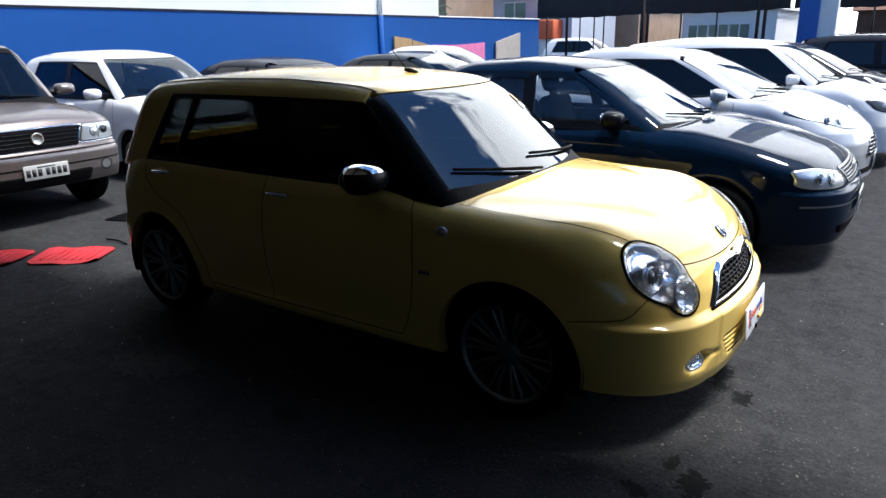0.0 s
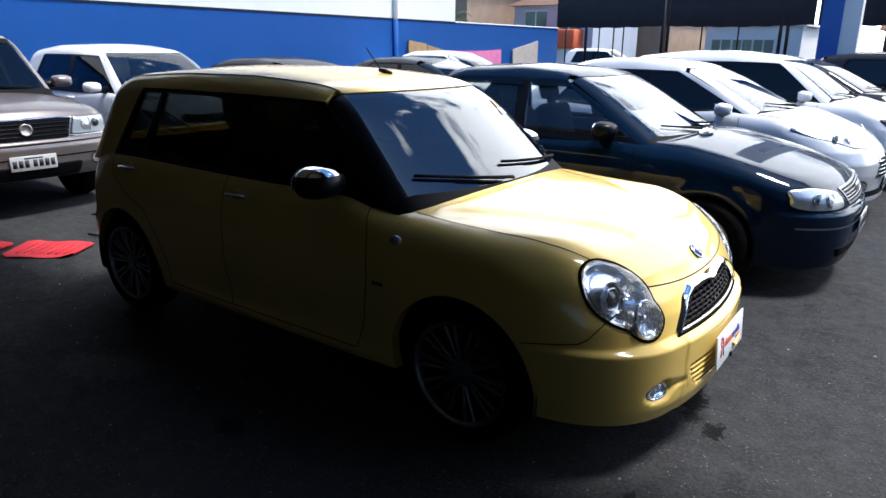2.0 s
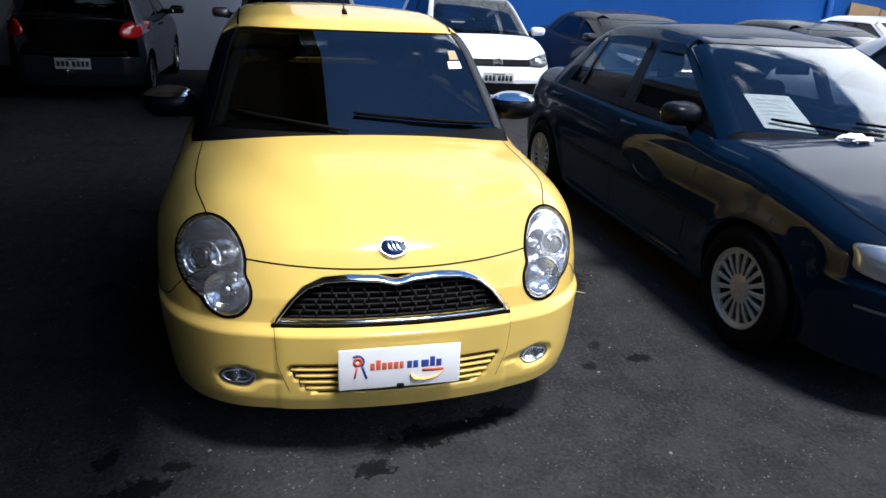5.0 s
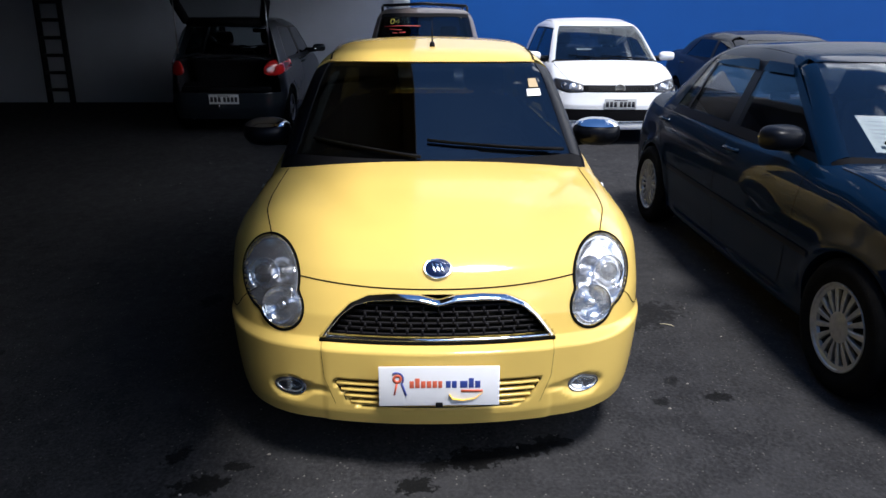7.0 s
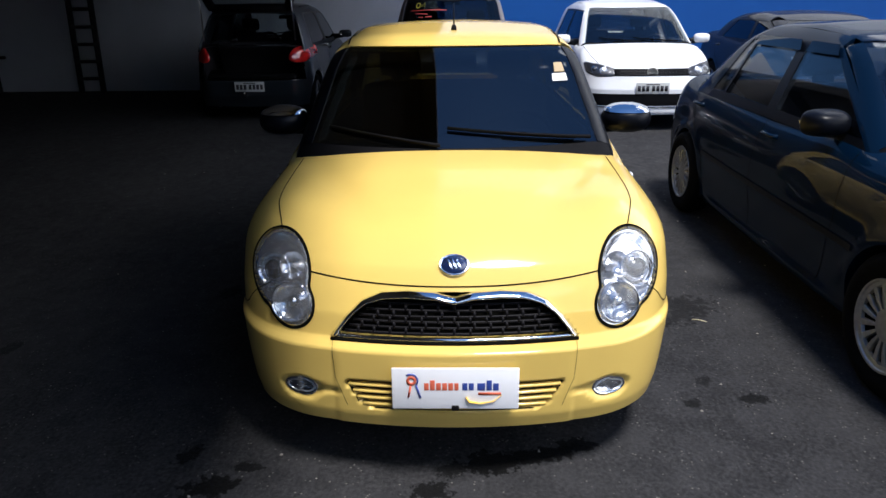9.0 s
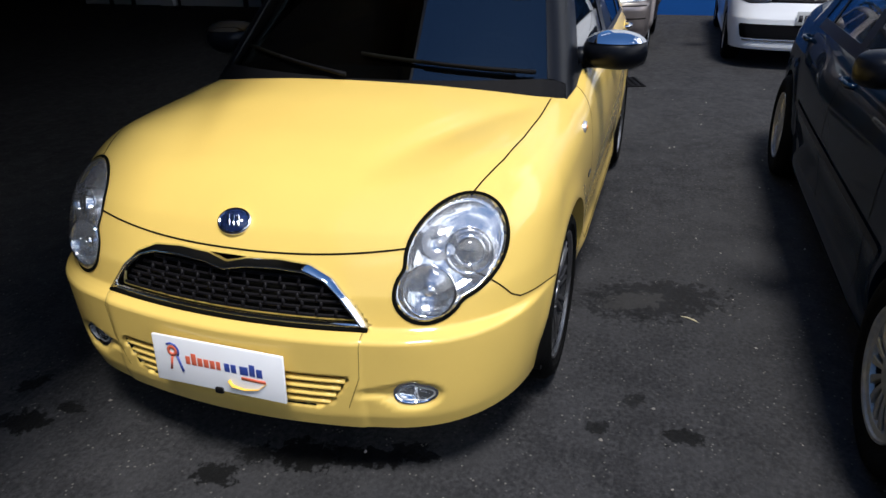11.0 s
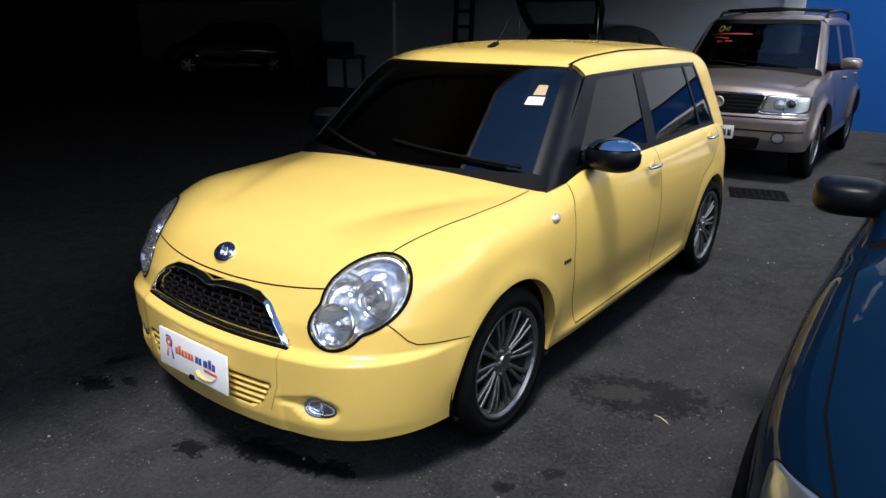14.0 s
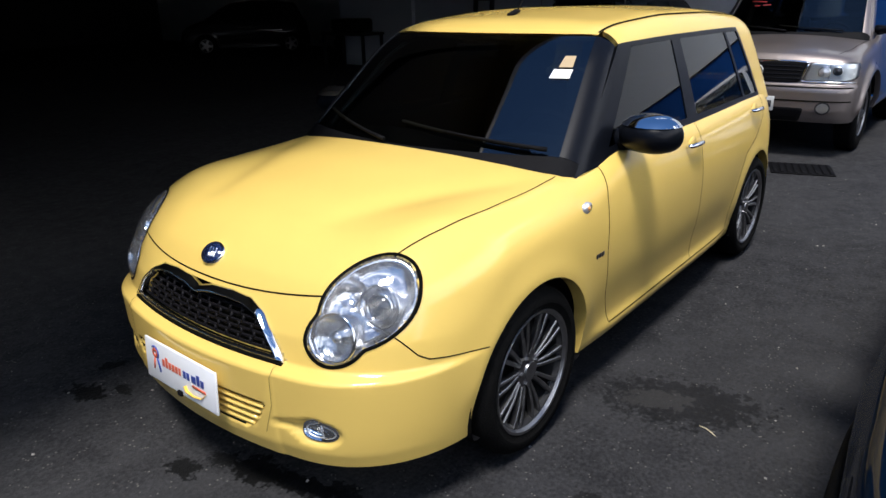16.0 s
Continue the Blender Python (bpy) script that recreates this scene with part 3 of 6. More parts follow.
def cabin_parts(s, car, cab, mat):
    """Roof, pillars and panes, as plates on the cabin's skin."""
    zb = s["belt"]
    zt, zr = s["win_top"], s["win_top"] + s.get("frame_h", 0.022)
    z1 = zb + s.get("sill_h", 0.022)
    bars = s["bars"]
    for sg in (1, -1):
        pt = lambda x, z: (x, sg * (s["yb"] - s["t1"] * (z - zb)), z)

        def at(b, z):
            return pt(b[0] + (b[1] - b[0]) * (z - z1) / (zt - z1), z)
        for b0, b1 in zip(bars[:-1], bars[1:]):
            kind = b0[2]
            lo, hi = (z1, zt) if kind == "window" else (zb - 0.03, zr)
            if kind == "window":
                ob = patch_part("side_window", cab, [at(b0, lo), at(b1, lo)], [at(b0, hi), at(b1, hi)], s["side_glass"], car, n=12, m=8, thick=0.004, off=-0.004)
                ob.visible_shadow = False
                patch_part("window_frame", cab, [at(b0, zb - 0.03), at(b1, zb - 0.03)], [at(b0, z1), at(b1, z1)], s["frame_mat"], car, n=12, m=3, thick=0.02)
                patch_part("window_frame", cab, [at(b0, zt), at(b1, zt)], [at(b0, zr), at(b1, zr)], s["frame_mat"], car, n=12, m=3, thick=0.02)
            else:
                patch_part("pillar", cab, [at(b0, lo), at(b1, lo)], [at(b0, hi), at(b1, hi)], mat if kind == "paint" else s["frame_mat"], car, n=8, m=12, thick=0.03)
        # roof rail between the frames and the roof panel
        xa, xb = at(bars[0], zr)[0], at(bars[-1], zr)[0]
        ry = s["rail_y"]
        rz = s["rail_z"]
        patch_part("roof_rail", cab, [pt(xa, zr), pt(xb, zr)], [(xa - 0.005, sg * ry, rz), ((xa + xb) / 2, sg * ry, rz + 0.02), (xb + 0.03, sg * ry, rz)], mat, car, n=24, m=5, thick=0.02)
    # windscreen and rear glass, between the first and the last bars
    ws = lambda y, z: (s["ws_x"] - s["ws_c"] * y * y - s["ws_s"] * (z - zb), y, z)
    rg = lambda y, z: (s["rg_x"] + s.get("rg_c", 0.15) * y * y + s["rg_s"] * (z - zb), y, z)
    for name, fn, b, zlo, zhi, gm in (("windscreen", ws, bars[0], s["ws_lo"], s["ws_hi"], s["ws_glass"]), ("rear_window", rg, bars[-1], s["rg_lo"], s["rg_hi"], s["rear_glass"])):
        if name == "rear_window" and s["tail_open"]:
            continue
        y0 = s["ws_y0"] if name == "windscreen" else s["ws_y0"] - 0.06
        y1 = s["ws_y1"] if name == "windscreen" else s["ws_y1"] - 0.05
        lo = [fn(y, zlo) for y in np.linspace(-y0, y0, 25)]
        hi = [fn(y, zhi) for y in np.linspace(-y1, y1, 25)]
        ob = patch_part(name, cab, lo, hi, gm, car, n=25, m=14, thick=0.005, off=-0.003)
        ob.visible_shadow = False
        # surround: black bands from the pane to the pillars, the roof and the body
        edge = s["frame_mat"] if name == "windscreen" and s is YEL else mat
        for sg in (1, -1):
            patch_part("pillar", cab, [fn(sg * y0, zlo), fn(sg * y1, zhi)], [(b[0], sg * (s["yb"] - 0.0), zb + 0.0), (b[1], sg * (s["yb"] - s["t1"] * (zr - zb)), zr)], edge, car, n=14, m=6, thick=0.03)
        ye = s["yb"] + 0.004 if name == "windscreen" else y0 + 0.03
        low = [fn(y, zb - 0.06) for y in np.linspace(-ye, ye, 25)]
        if name == "windscreen":
            lo = [(b[0], -ye, zb + 0.004)] + lo + [(b[0], ye, zb + 0.004)]
        patch_part("cowl" if name == "windscreen" else "tailgate_panel", cab, low, lo, PLASTIC if name == "windscreen" else mat, car, n=25, m=4, thick=0.02)
    # roof panel
    fl = [(lambda p: (p[0] - 0.012, p[1], p[2]))(ws(y, s["ws_hi"])) for y in np.linspace(-s["ws_y1"], s["ws_y1"], 25)]
    rl = [rg(y, s["rg_hi"]) for y in np.linspace(-s["ws_y1"] + 0.05, s["ws_y1"] - 0.05, 25)]
    roof = curve(s["roof"], 0.15)
    n = 25
    rows = []
    for t in np.linspace(0, 1, 26):
        row = []
        for i in range(n):
            x = fl[i][0] + (rl[i][0] - fl[i][0]) * t
            e = min(1, math.sin(math.pi * min(max(t, 0.0), 1.0)) * 3)
            y = (fl[i][1] * (1 - t) + rl[i][1] * t) * (1 - e) + e * s["rail_y"] * (-1 + 2 * i / (n - 1))
            z = roof(x) - s.get("roof_crown", 0.09) * y * y
            z = min(z, s["ws_hi"] + 0.5 * abs(x - fl[i][0]), s["rg_hi"] + 0.5 * abs(x - rl[i][0]))
            row.append((x, y, z))
        rows.append(row)
    P = cab.snap(np.array(rows).reshape(-1, 3))
    F = [(j * n + i, j * n + i + 1, (j + 1) * n + i + 1, (j + 1) * n + i) for j in range(25) for i in range(n - 1)]
    N = cab.normal(P)
    I = P - N * 0.03
    V = np.concatenate([P, I])
    k = len(P)
    part("roof", (V, F + [tuple(x + k for x in f[::-1]) for f in F]), mat, car, normals=np.concatenate([N, -N]))
    part("headliner", (P - N * 0.036, [f[::-1] for f in F]), SEAT, car)


def interior(s, car):
    """Dashboard, steering wheel, seats and a dark lining."""
    zb, xd = s["belt"], s["ws_x"]
    part("dashboard", join(box(xd - 0.55, xd - 0.06, -s["yb"] + 0.16, s["yb"] - 0.16, zb - 0.35, zb - 0.035, 0.05), box(xd - 0.55, xd - 0.24, -s["yb"] + 0.06, s["yb"] - 0.06, zb - 0.35, zb - 0.045, 0.04), box(xd - 0.60, xd - 0.34, 0.16, 0.50, zb - 0.10, zb + 0.005, 0.04)), PLASTIC, car)
    part("cabin_floor", box(s["rg_x"] + 0.1, xd - 0.05, -s["yb"] + 0.06, s["yb"] - 0.06, s["z0"] + 0.08, s["z0"] + 0.14, 0.01), SEAT, car)
    for sg in (1, -1):
        ya, yc = sorted((sg * (s["yb"] - 0.075), sg * (s["yb"] - 0.045)))
        part("door_lining", box(s["rg_x"] + 0.2, xd - 0.32, ya, yc, s["z0"] + 0.1, zb - 0.02, 0.01), SEAT, car)
        part("lining_pad", box(xd - 1.25, xd - 0.55, *sorted((sg * (s["yb"] - 0.075), sg * (s["yb"] - 0.13))), zb - 0.24, zb - 0.16, 0.02), PLASTIC, car)
    ring = tube([(0.0, 0.18 * math.cos(a), 0.18 * math.sin(a)) for a in np.linspace(0, 2 * math.pi, 28)], 0.015, 8)
    hubg = join(ring, box(-0.02, 0.02, -0.17, 0.17, -0.03, 0.03, 0.01), box(-0.02, 0.02, -0.025, 0.025, -0.17, 0.0, 0.01))
    part("steering_wheel", moved(hubg, pose(xd - 0.66, 0.33, zb - 0.07, 0, 25, 0)), PLASTIC, car)
    for y in (0.34, -0.34):
        xs = xd - 1.25
        part("seat", join(box(xs - 0.1, xs + 0.42, y - 0.24, y + 0.24, zb - 0.55, zb - 0.38, 0.06),
                          moved(box(-0.08, 0.08, y - 0.24, y + 0.24, 0.0, 0.60, 0.06), pose(xs - 0.12, 0, zb - 0.45, 0, -16, 0)),
                          moved(box(-0.05, 0.05, y - 0.13, y + 0.13, 0.64, 0.82, 0.045), pose(xs - 0.12, 0, zb - 0.45, 0, -16, 0)),
                          moved(box(-0.015, 0.015, y - 0.06, y + 0.06, 0.5, 0.7, 0.006), pose(xs - 0.12, 0, zb - 0.45, 0, -16, 0))), SEAT, car)
    xs = max(s["rg_x"] + 0.42, xd - 2.2)
    part("rear_bench", join(box(xs - 0.05, xs + 0.45, -0.58, 0.58, zb - 0.5, zb - 0.35, 0.06),
                            moved(box(-0.07, 0.07, -0.58, 0.58, 0, 0.52, 0.06), pose(xs - 0.1, 0, zb - 0.45, 0, -18, 0))), SEAT, car)
    xm = s["ws_x"] - s["ws_s"] * (s["ws_hi"] - 0.06 - zb) - 0.10
    drop = 0.06 if s["ws_s"] > 1.4 else 0.0
    part("mirror_inside", box(xm - 0.02, xm, -0.11, 0.11, s["ws_hi"] - 0.12 - drop, s["ws_hi"] - 0.06 - drop, 0.008), PLASTIC, car)


def wing_mirror(s, car, sg, mat, cap=None, size=1.0, square=0.85):
    x, y, z = s["mirror"]
    bm = bmesh.new()
    bmesh.ops.create_uvsphere(bm, u_segments=24, v_segments=14, radius=1)
    for v in bm.verts:
        c = v.co
        k = 1.0 if c.x > 0 else 0.45
        c.x = c.x * 0.11 * k * size
        c.y = (abs(c.y) ** square) * math.copysign(1, c.y) * 0.110 * size
        c.z = (abs(c.z) ** square) * math.copysign(1, c.z) * 0.064 * size
    geo = [tuple(v.co) for v in bm.verts], [tuple(v.index for v in f.verts) for f in bm.faces]
    hi = [f for f in geo[1] if sum(geo[0][i][2] for i in f) / len(f) > 0.030 * size]
    bm.free()
    m = pose(x, sg * y, z, 0, 0, sg * -8)
    ob = part("wing_mirror", moved(geo, m), mat, car)
    if cap and hi:
        part("mirror_cap", moved(([(a * 1.03, b * 1.03, c * 1.04 + 0.0015) for a, b, c in geo[0]], hi), m), cap, ob, "bright cap")
    part("mirror_glass", moved(lathe([(0.088 * size, 0.0), (0.086 * size, -0.004), (0.0, -0.005)], 24), m @ pose(-0.048 * size, 0, 0, 0, 0, 90) @ Matrix.Diagonal((1, 1, 0.58, 1))), CHROME, ob)
    part("mirror_arm", tube([tuple(m @ Vector((-0.01, -sg * 0.06, -0.02))), tuple(m @ Vector((0.0, -sg * 0.12, -0.035))), tuple(m @ Vector((0.01, -sg * (y - s["yb"] + 0.04), -0.045)))], [0.046 * size, 0.036 * size, 0.050 * size], 12, 1.1), s["frame_mat"], ob)


def wiper(cab, s, car, y0, y1, z0, z1):
    """Blade and arm that lie on the windscreen."""
    fn = lambda y, z: (s["ws_x"] - s["ws_c"] * y * y - s["ws_s"] * (z - s["belt"]), y, z)
    arm = cab.snap(np.array([fn(y0 + (y1 - y0) * t, z0 + (z1 - z0) * t) for t in np.linspace(0, 0.62, 8)]), 0.020)
    bl = cab.snap(np.array([fn(y0 + (y1 - y0) * t, z0 + (z1 - z0) * t + 0.002) for t in np.linspace(0.10, 1.0, 12)]), 0.011)
    w = part("wiper", tube(arm, [0.009, 0.008, 0.007, 0.006, 0.006, 0.005, 0.005, 0.005], 6), PLASTIC, car)
    part("wiper_blade", tube(bl, 0.0075, 6), SEAM, w)


def plate(car, m, w, h, mat, bars=True, label=""):
    p = part("number_plate", moved(box(-0.004, 0.004, -w / 2, w / 2, -h / 2, h / 2, 0.003), m), mat, car, label)
    if bars:
        for i in range(7):
            y = -w * 0.38 + i * w * 0.76 / 6 + (0.01 if i > 2 else -0.01)
            part("plate_mark", moved(box(0.004, 0.0055, y - w * 0.045, y + w * 0.045, -h * 0.28, h * 0.22), m), INK, p)
        part("plate_mark", moved(box(0.004, 0.0055, -w * 0.2, w * 0.2, h * 0.30, h * 0.38), m), INK, p)
    return p


def ellipse(cy, cz, ry, rz, n=36, tilt=0.0):
    a = np.linspace(0, 2 * math.pi, n, endpoint=False)
    c, t = np.cos(a) * ry, np.sin(a) * rz
    return np.stack([cy + c * math.cos(tilt) - t * math.sin(tilt), cz + c * math.sin(tilt) + t * math.cos(tilt)], 1)


def fascia_badge(name, sh, s, outline, mat, car, rings, label="", sign=1, skirt=0.015, smooth=True):
    x_in = s["xf"] - 0.75 if sign > 0 else s["xr"] + 0.75
    outline = dense(outline, 0.02, closed=True)
    geo = sh.badge(outline, rings, lambda yz: sh.front(yz, x_in, 1.1, sign), skirt)
    ob = part(name, geo, mat, car, label, smooth)
    return ob


# the yellow hatchback, which the camera rounds
def yellow_bulge(x, a):
    pod = 0.031 * np.exp(-((x - 1.52) / 0.26) ** 2 - ((a - 0.62) / 0.15) ** 2)
    valley = 0.0075 * np.exp(-((a - (0.60 - 0.30 * sstep(x, 0.9, 1.75))) / 0.07) ** 2) * sstep(x, 0.85, 1.1) * (1 - sstep(x, 1.5, 1.8))
    dome = 0.004 * sstep(x, 0.8, 1.2) * (1 - sstep(a, 0.25, 0.5))
    return pod - valley + dome


HL_BIG, HL_SMALL = (0.588, 0.698, 0.112, 0.111), (0.541, 0.615, 0.081, 0.077)


def oval(a, z, e):
    return (np.hypot((a - e[0]) / e[2], (z - e[1]) / e[3]) - 1) * min(e[2], e[3])


def grille_gap(a, z):
    half = np.interp(z, [0.50, 0.535, 0.575, 0.625, 0.655, 0.68], [0.412, 0.388, 0.352, 0.288, 0.232, 0.12])
    return np.maximum(a - half, np.maximum(0.526 - z, z - 0.662))


def intake_gap(a, z):
    half = np.interp(z, [0.29, 0.31, 0.385], [0.25, 0.30, 0.345])
    return np.maximum(a - half, np.maximum(0.298 - z, z - 0.390))


def yellow_recess(x, a, z):
    on = sstep(x, 1.25, 1.35)
    d = np.minimum(oval(a, z, HL_BIG), oval(a, z, HL_SMALL))
    out = 0.016 * (1 - sstep(d, -0.018, -0.007))
    out = out + 0.045 * (1 - sstep(grille_gap(a, z), -0.008, 0.008))
    out = out + 0.040 * (1 - sstep(intake_gap(a, z), -0.008, 0.008))
    fog = oval(a, z, (0.512, 0.335, 0.066, 0.040))
    out = out + 0.022 * (1 - sstep(fog, -0.02, 0.012))
    wedge = np.maximum(np.abs(z - 0.345) - 0.028 * (a - 0.36) / 0.12, np.maximum(0.38 - a, a - 0.52))
    out = out + 0.012 * (1 - sstep(wedge, -0.015, 0.01))
    out = out - 0.005 * (1 - sstep(np.maximum(a - 0.385, z - 0.53), -0.012, 0.012))
    return out * on


def yellow_panels(x, y, z):
    a = np.abs(y)
    sd = np.where(y > 0, ":l", ":r")
    hood_edge = np.interp(x, [0.6, 0.906, 1.25, 1.6, 1.75, 2.0], [0.66, 0.669, 0.665, 0.62, 0.48, 0.45])
    out = []
    for i in range(len(x)):
        if x[i] > 0.86 and a[i] < hood_edge[i] and z[i] > 0.69 and not (a[i] > 0.45 and x[i] > 1.7):
            out.append("hood")
        elif x[i] > 1.45 and z[i] < (0.56 if a[i] > 0.45 else 0.70):
            out.append("front_bumper")
        elif x[i] > 0.78:
            out.append("front_wing" + sd[i])
        elif x[i] > -0.28 and a[i] > 0.5:
            out.append("front_door" + sd[i])
        elif x[i] > -0.92 and a[i] > 0.5:
            out.append("rear_door" + sd[i])
        elif x[i] < -1.60:
            out.append("tailgate")
        else:
            out.append("rear_quarter" + sd[i])
    return out


YEL = dict(
    w=0.812, xf=1.99, xr=-1.80, z0=0.222, ax_f=1.195, ax_r=-1.17, rw=0.295, ra=0.334, rim=0.221, wheel="alloy", cowl=0.9,
    top=[(-1.8, 0.95), (-1.0, 0.965), (0.0, 0.955), (0.6, 0.945), (0.9, 0.945), (1.2, 0.920), (1.5, 0.880), (1.7, 0.835), (1.86, 0.775), (2.05, 0.66)],
    nose=[(0.15, -0.05), (0.21, -0.022), (0.27, -0.004), (0.33, 0.0), (0.45, 0.003), (0.506, 0.004), (0.521, -0.040), (0.60, -0.058), (0.74, -0.130), (0.82, -0.195), (0.95, -0.36)],
    tail=[(0.2, 0.05), (0.35, 0.0), (0.5, 0.0), (0.56, 0.04), (0.75, 0.06), (0.95, 0.13)],
    flare=0.009, bulge=yellow_bulge, recess=yellow_recess, panels=yellow_panels, nose_blur=0.009, track_in=0.107, lamp_hole=lambda x, a, z: (x > 1.3) & ((np.minimum(oval(a, z, HL_BIG), oval(a, z, HL_SMALL)) < -0.002) | (intake_gap(a, z) < -0.005) | (grille_gap(a, z) < -0.004)),
    belt=0.93, yb=0.742, t1=0.30, t2=0.10, ws_x=1.00, ws_c=0.36, ws_s=1.22, rg_x=-1.665, rg_s=0.38, roof=[(0.6, 1.34), (0.3, 1.392), (-0.2, 1.43), (-0.8, 1.425), (-1.3, 1.39), (-1.65, 1.34)],
    win_top=1.292, rail_y=0.535, rail_z=1.365, ws_lo=0.945, ws_hi=1.355, ws_y0=0.645, ws_y1=0.535, rg_lo=1.0, rg_hi=1.34,
    bars=[(0.80, 0.36, "black"), (0.60, 0.235, "window"), (-0.15, -0.17, "black"), (-0.27, -0.265, "window"), (-0.985, -0.89, "black"), (-1.015, -0.92, "window"), (-1.255, -1.105, "black"), (-1.29, -1.135, "paint"), (-1.60, -1.46, "end")],
    frame_mat=SATIN, side_glass=TINT, ws_glass=WSCREEN, rear_glass=TINTMID, mirror=(0.50, 0.845, 0.995), tail_open=False)


def yellow_car(m):
    s = YEL
    car = thing("hatchback_car", m, "yellow five-door hatchback with black mirrors, parked on asphalt", "car")
    body, base, cab = skins(s)
    body_parts(s, car, body, YELLOW)
    cabin_parts(s, car, cab, YELLOW)
    interior(s, car)
    wheels(s, car)
    x_in = s["xf"] - 0.75
    # seams
    fr = lambda yz: base.front(np.array(yz, float), x_in, 1.1)
    sd = lambda xz, sg: base.side(np.array(xz, float), sg)
    lines = [base.front(dense([(y, 0.711 - 0.024 * (1 - (abs(y) / 0.475) ** 2.4)) for y in np.linspace(-0.475, 0.475, 41)], 0.02), x_in, 1.1)]
    part("hood_gap", base.ribbon(lines[0], 0.005), SEAM, car)
    for sg in (1, -1):
        q = base.snap(np.array(dense([(0.90, sg * 0.672, 0.90), (1.1, sg * 0.672, 0.89), (1.3, sg * 0.66, 0.86), (1.48, sg * 0.638, 0.84), (1.60, sg * 0.612, 0.83), (1.655, sg * 0.60, 0.82)], 0.02)))
        part("hood_gap", base.ribbon(q, 0.0045), SEAM, car)
        q = sd(dense([(1.775, 0.662), (1.735, 0.610), (1.700, 0.562), (1.672, 0.544), (1.63, 0.538), (1.55, 0.528), (1.475, 0.518)], 0.012), sg)
        part("bumper_gap_or_crease", base.ribbon(q, 0.004), SEAM, car)
        q = sd(dense([(0.70, 0.905), (0.735, 0.80), (0.74, 0.6), (0.715, 0.42), (0.66, 0.275)], 0.02), sg)
        part("door_gap", base.ribbon(q, 0.0045), SEAM, car)
        q = sd(dense([(-0.21, 0.92), (-0.22, 0.7), (-0.22, 0.45), (-0.20, 0.275)], 0.02), sg)
        part("door_gap", base.ribbon(q, 0.0045), SEAM, car)
        q = sd(dense([(-1.28, 0.93), (-1.25, 0.82), (-1.10, 0.72), (-0.92, 0.66), (-0.82, 0.52), (-0.76, 0.40), (-0.74, 0.275)], 0.02), sg)
        part("door_gap", base.ribbon(q, 0.0045), SEAM, car)
        q = sd(dense([(0.66, 0.272), (-0.74, 0.272)], 0.03), sg)
        part("door_gap", base.ribbon(q, 0.0045), SEAM, car)
        # thin dark line stands in for the shade of the bumper's soft crease
        q = base.front(dense([(sg * 0.392, 0.525), (sg * 0.385, 0.40), (sg * 0.35, 0.30)], 0.015), x_in, 1.1)
        part("bumper_gap_or_crease", base.ribbon(q, 0.0014, 0.006), SEAM, car)
        # headlight: black rim, chrome bowls, clear lens
        a = np.linspace(0, 2 * math.pi, 720, endpoint=False)
        c0 = np.array([0.578, 0.668])
        rad = []
        for t in a:
            d = np.array([math.cos(t), math.sin(t)])
            r = np.linspace(0.02, 0.25, 400)
            pts = c0 + r[:, None] * d
            ins = np.minimum(oval(pts[:, 0], pts[:, 1], HL_BIG), oval(pts[:, 0], pts[:, 1], HL_SMALL)) < 0
            rad.append(r[ins].max())
        rad = np.array(rad)
        pad = np.r_[rad[-12:], rad, rad[:12]]
        rad = np.convolve(pad, np.ones(25) / 25, mode="valid")[::12]
        a = a[::12]
        o = np.stack([sg * (c0[0] + rad * np.cos(a)), c0[1] + rad * np.sin(a)], 1)
        oc = np.array([sg * c0[0], c0[1]])
        # a deep silvered bowl, a projector and a flasher bowl, a ribbed small lamp, one aged lens
        lamp = fascia_badge("headlight", base, s, oc + (o - oc) * 0.992, SILVERED, car, [(1.0, -0.004), (0.95, -0.012), (0.88, -0.030), (0.6, -0.044), (0.3, -0.046)], "clear double-round headlight with a silvered bowl", skirt=0.03)
        rim = base.front(oc + (o - oc) * 1.018, x_in, 1.1)
        part("rim_gasket", base.ribbon(rim, 0.011, 0.002, closed=True), SEAM, lamp)

        def socket(dy, z, sink, lean=0.5):
            q = base.front([(sg * dy, z)], x_in, 1.1)
            nn = (Vector(base.normal(q)[0]) * (1 - lean) + Vector((1, 0, 0.06)) * lean).normalized()
            return Matrix.Translation(Vector(q[0]) - nn * sink) @ nn.to_track_quat("Y", "Z").to_matrix().to_4x4()
        mm = socket(0.622, 0.695, 0.024)
        part("reflector", moved(lathe([(0.064, 0.008), (0.062, 0.011), (0.056, 0.006), (0.047, -0.006), (0.041, -0.012)], 40), mm), SILVERED, lamp)
        part("lamp_bezel", moved(lathe([(0.043, -0.012), (0.042, 0.006), (0.038, 0.010), (0.034, 0.008), (0.033, -0.004)], 36), mm), CHROME, lamp)
        part("projector_lens", moved(lathe([(0.034, -0.002), (0.028, 0.006), (0.016, 0.012), (0.0, 0.014)], 32), mm), DARKGLASS, lamp)
        mm = socket(0.548, 0.722, 0.026, 0.35)
        bowl = [(0.046, 0.010), (0.040, 0.0), (0.030, -0.010), (0.018, -0.016), (0.009, -0.017)]
        part("reflector", moved(lathe(bowl, 12), mm), SILVERED, lamp)
        part("bulb", moved(lathe([(0.009, -0.017), (0.009, -0.004), (0.005, 0.002), (0.0, 0.003)], 14), mm), BOWL, lamp)
        mm = socket(HL_SMALL[0], HL_SMALL[1], 0.010)
        R = HL_SMALL[3] * 0.84
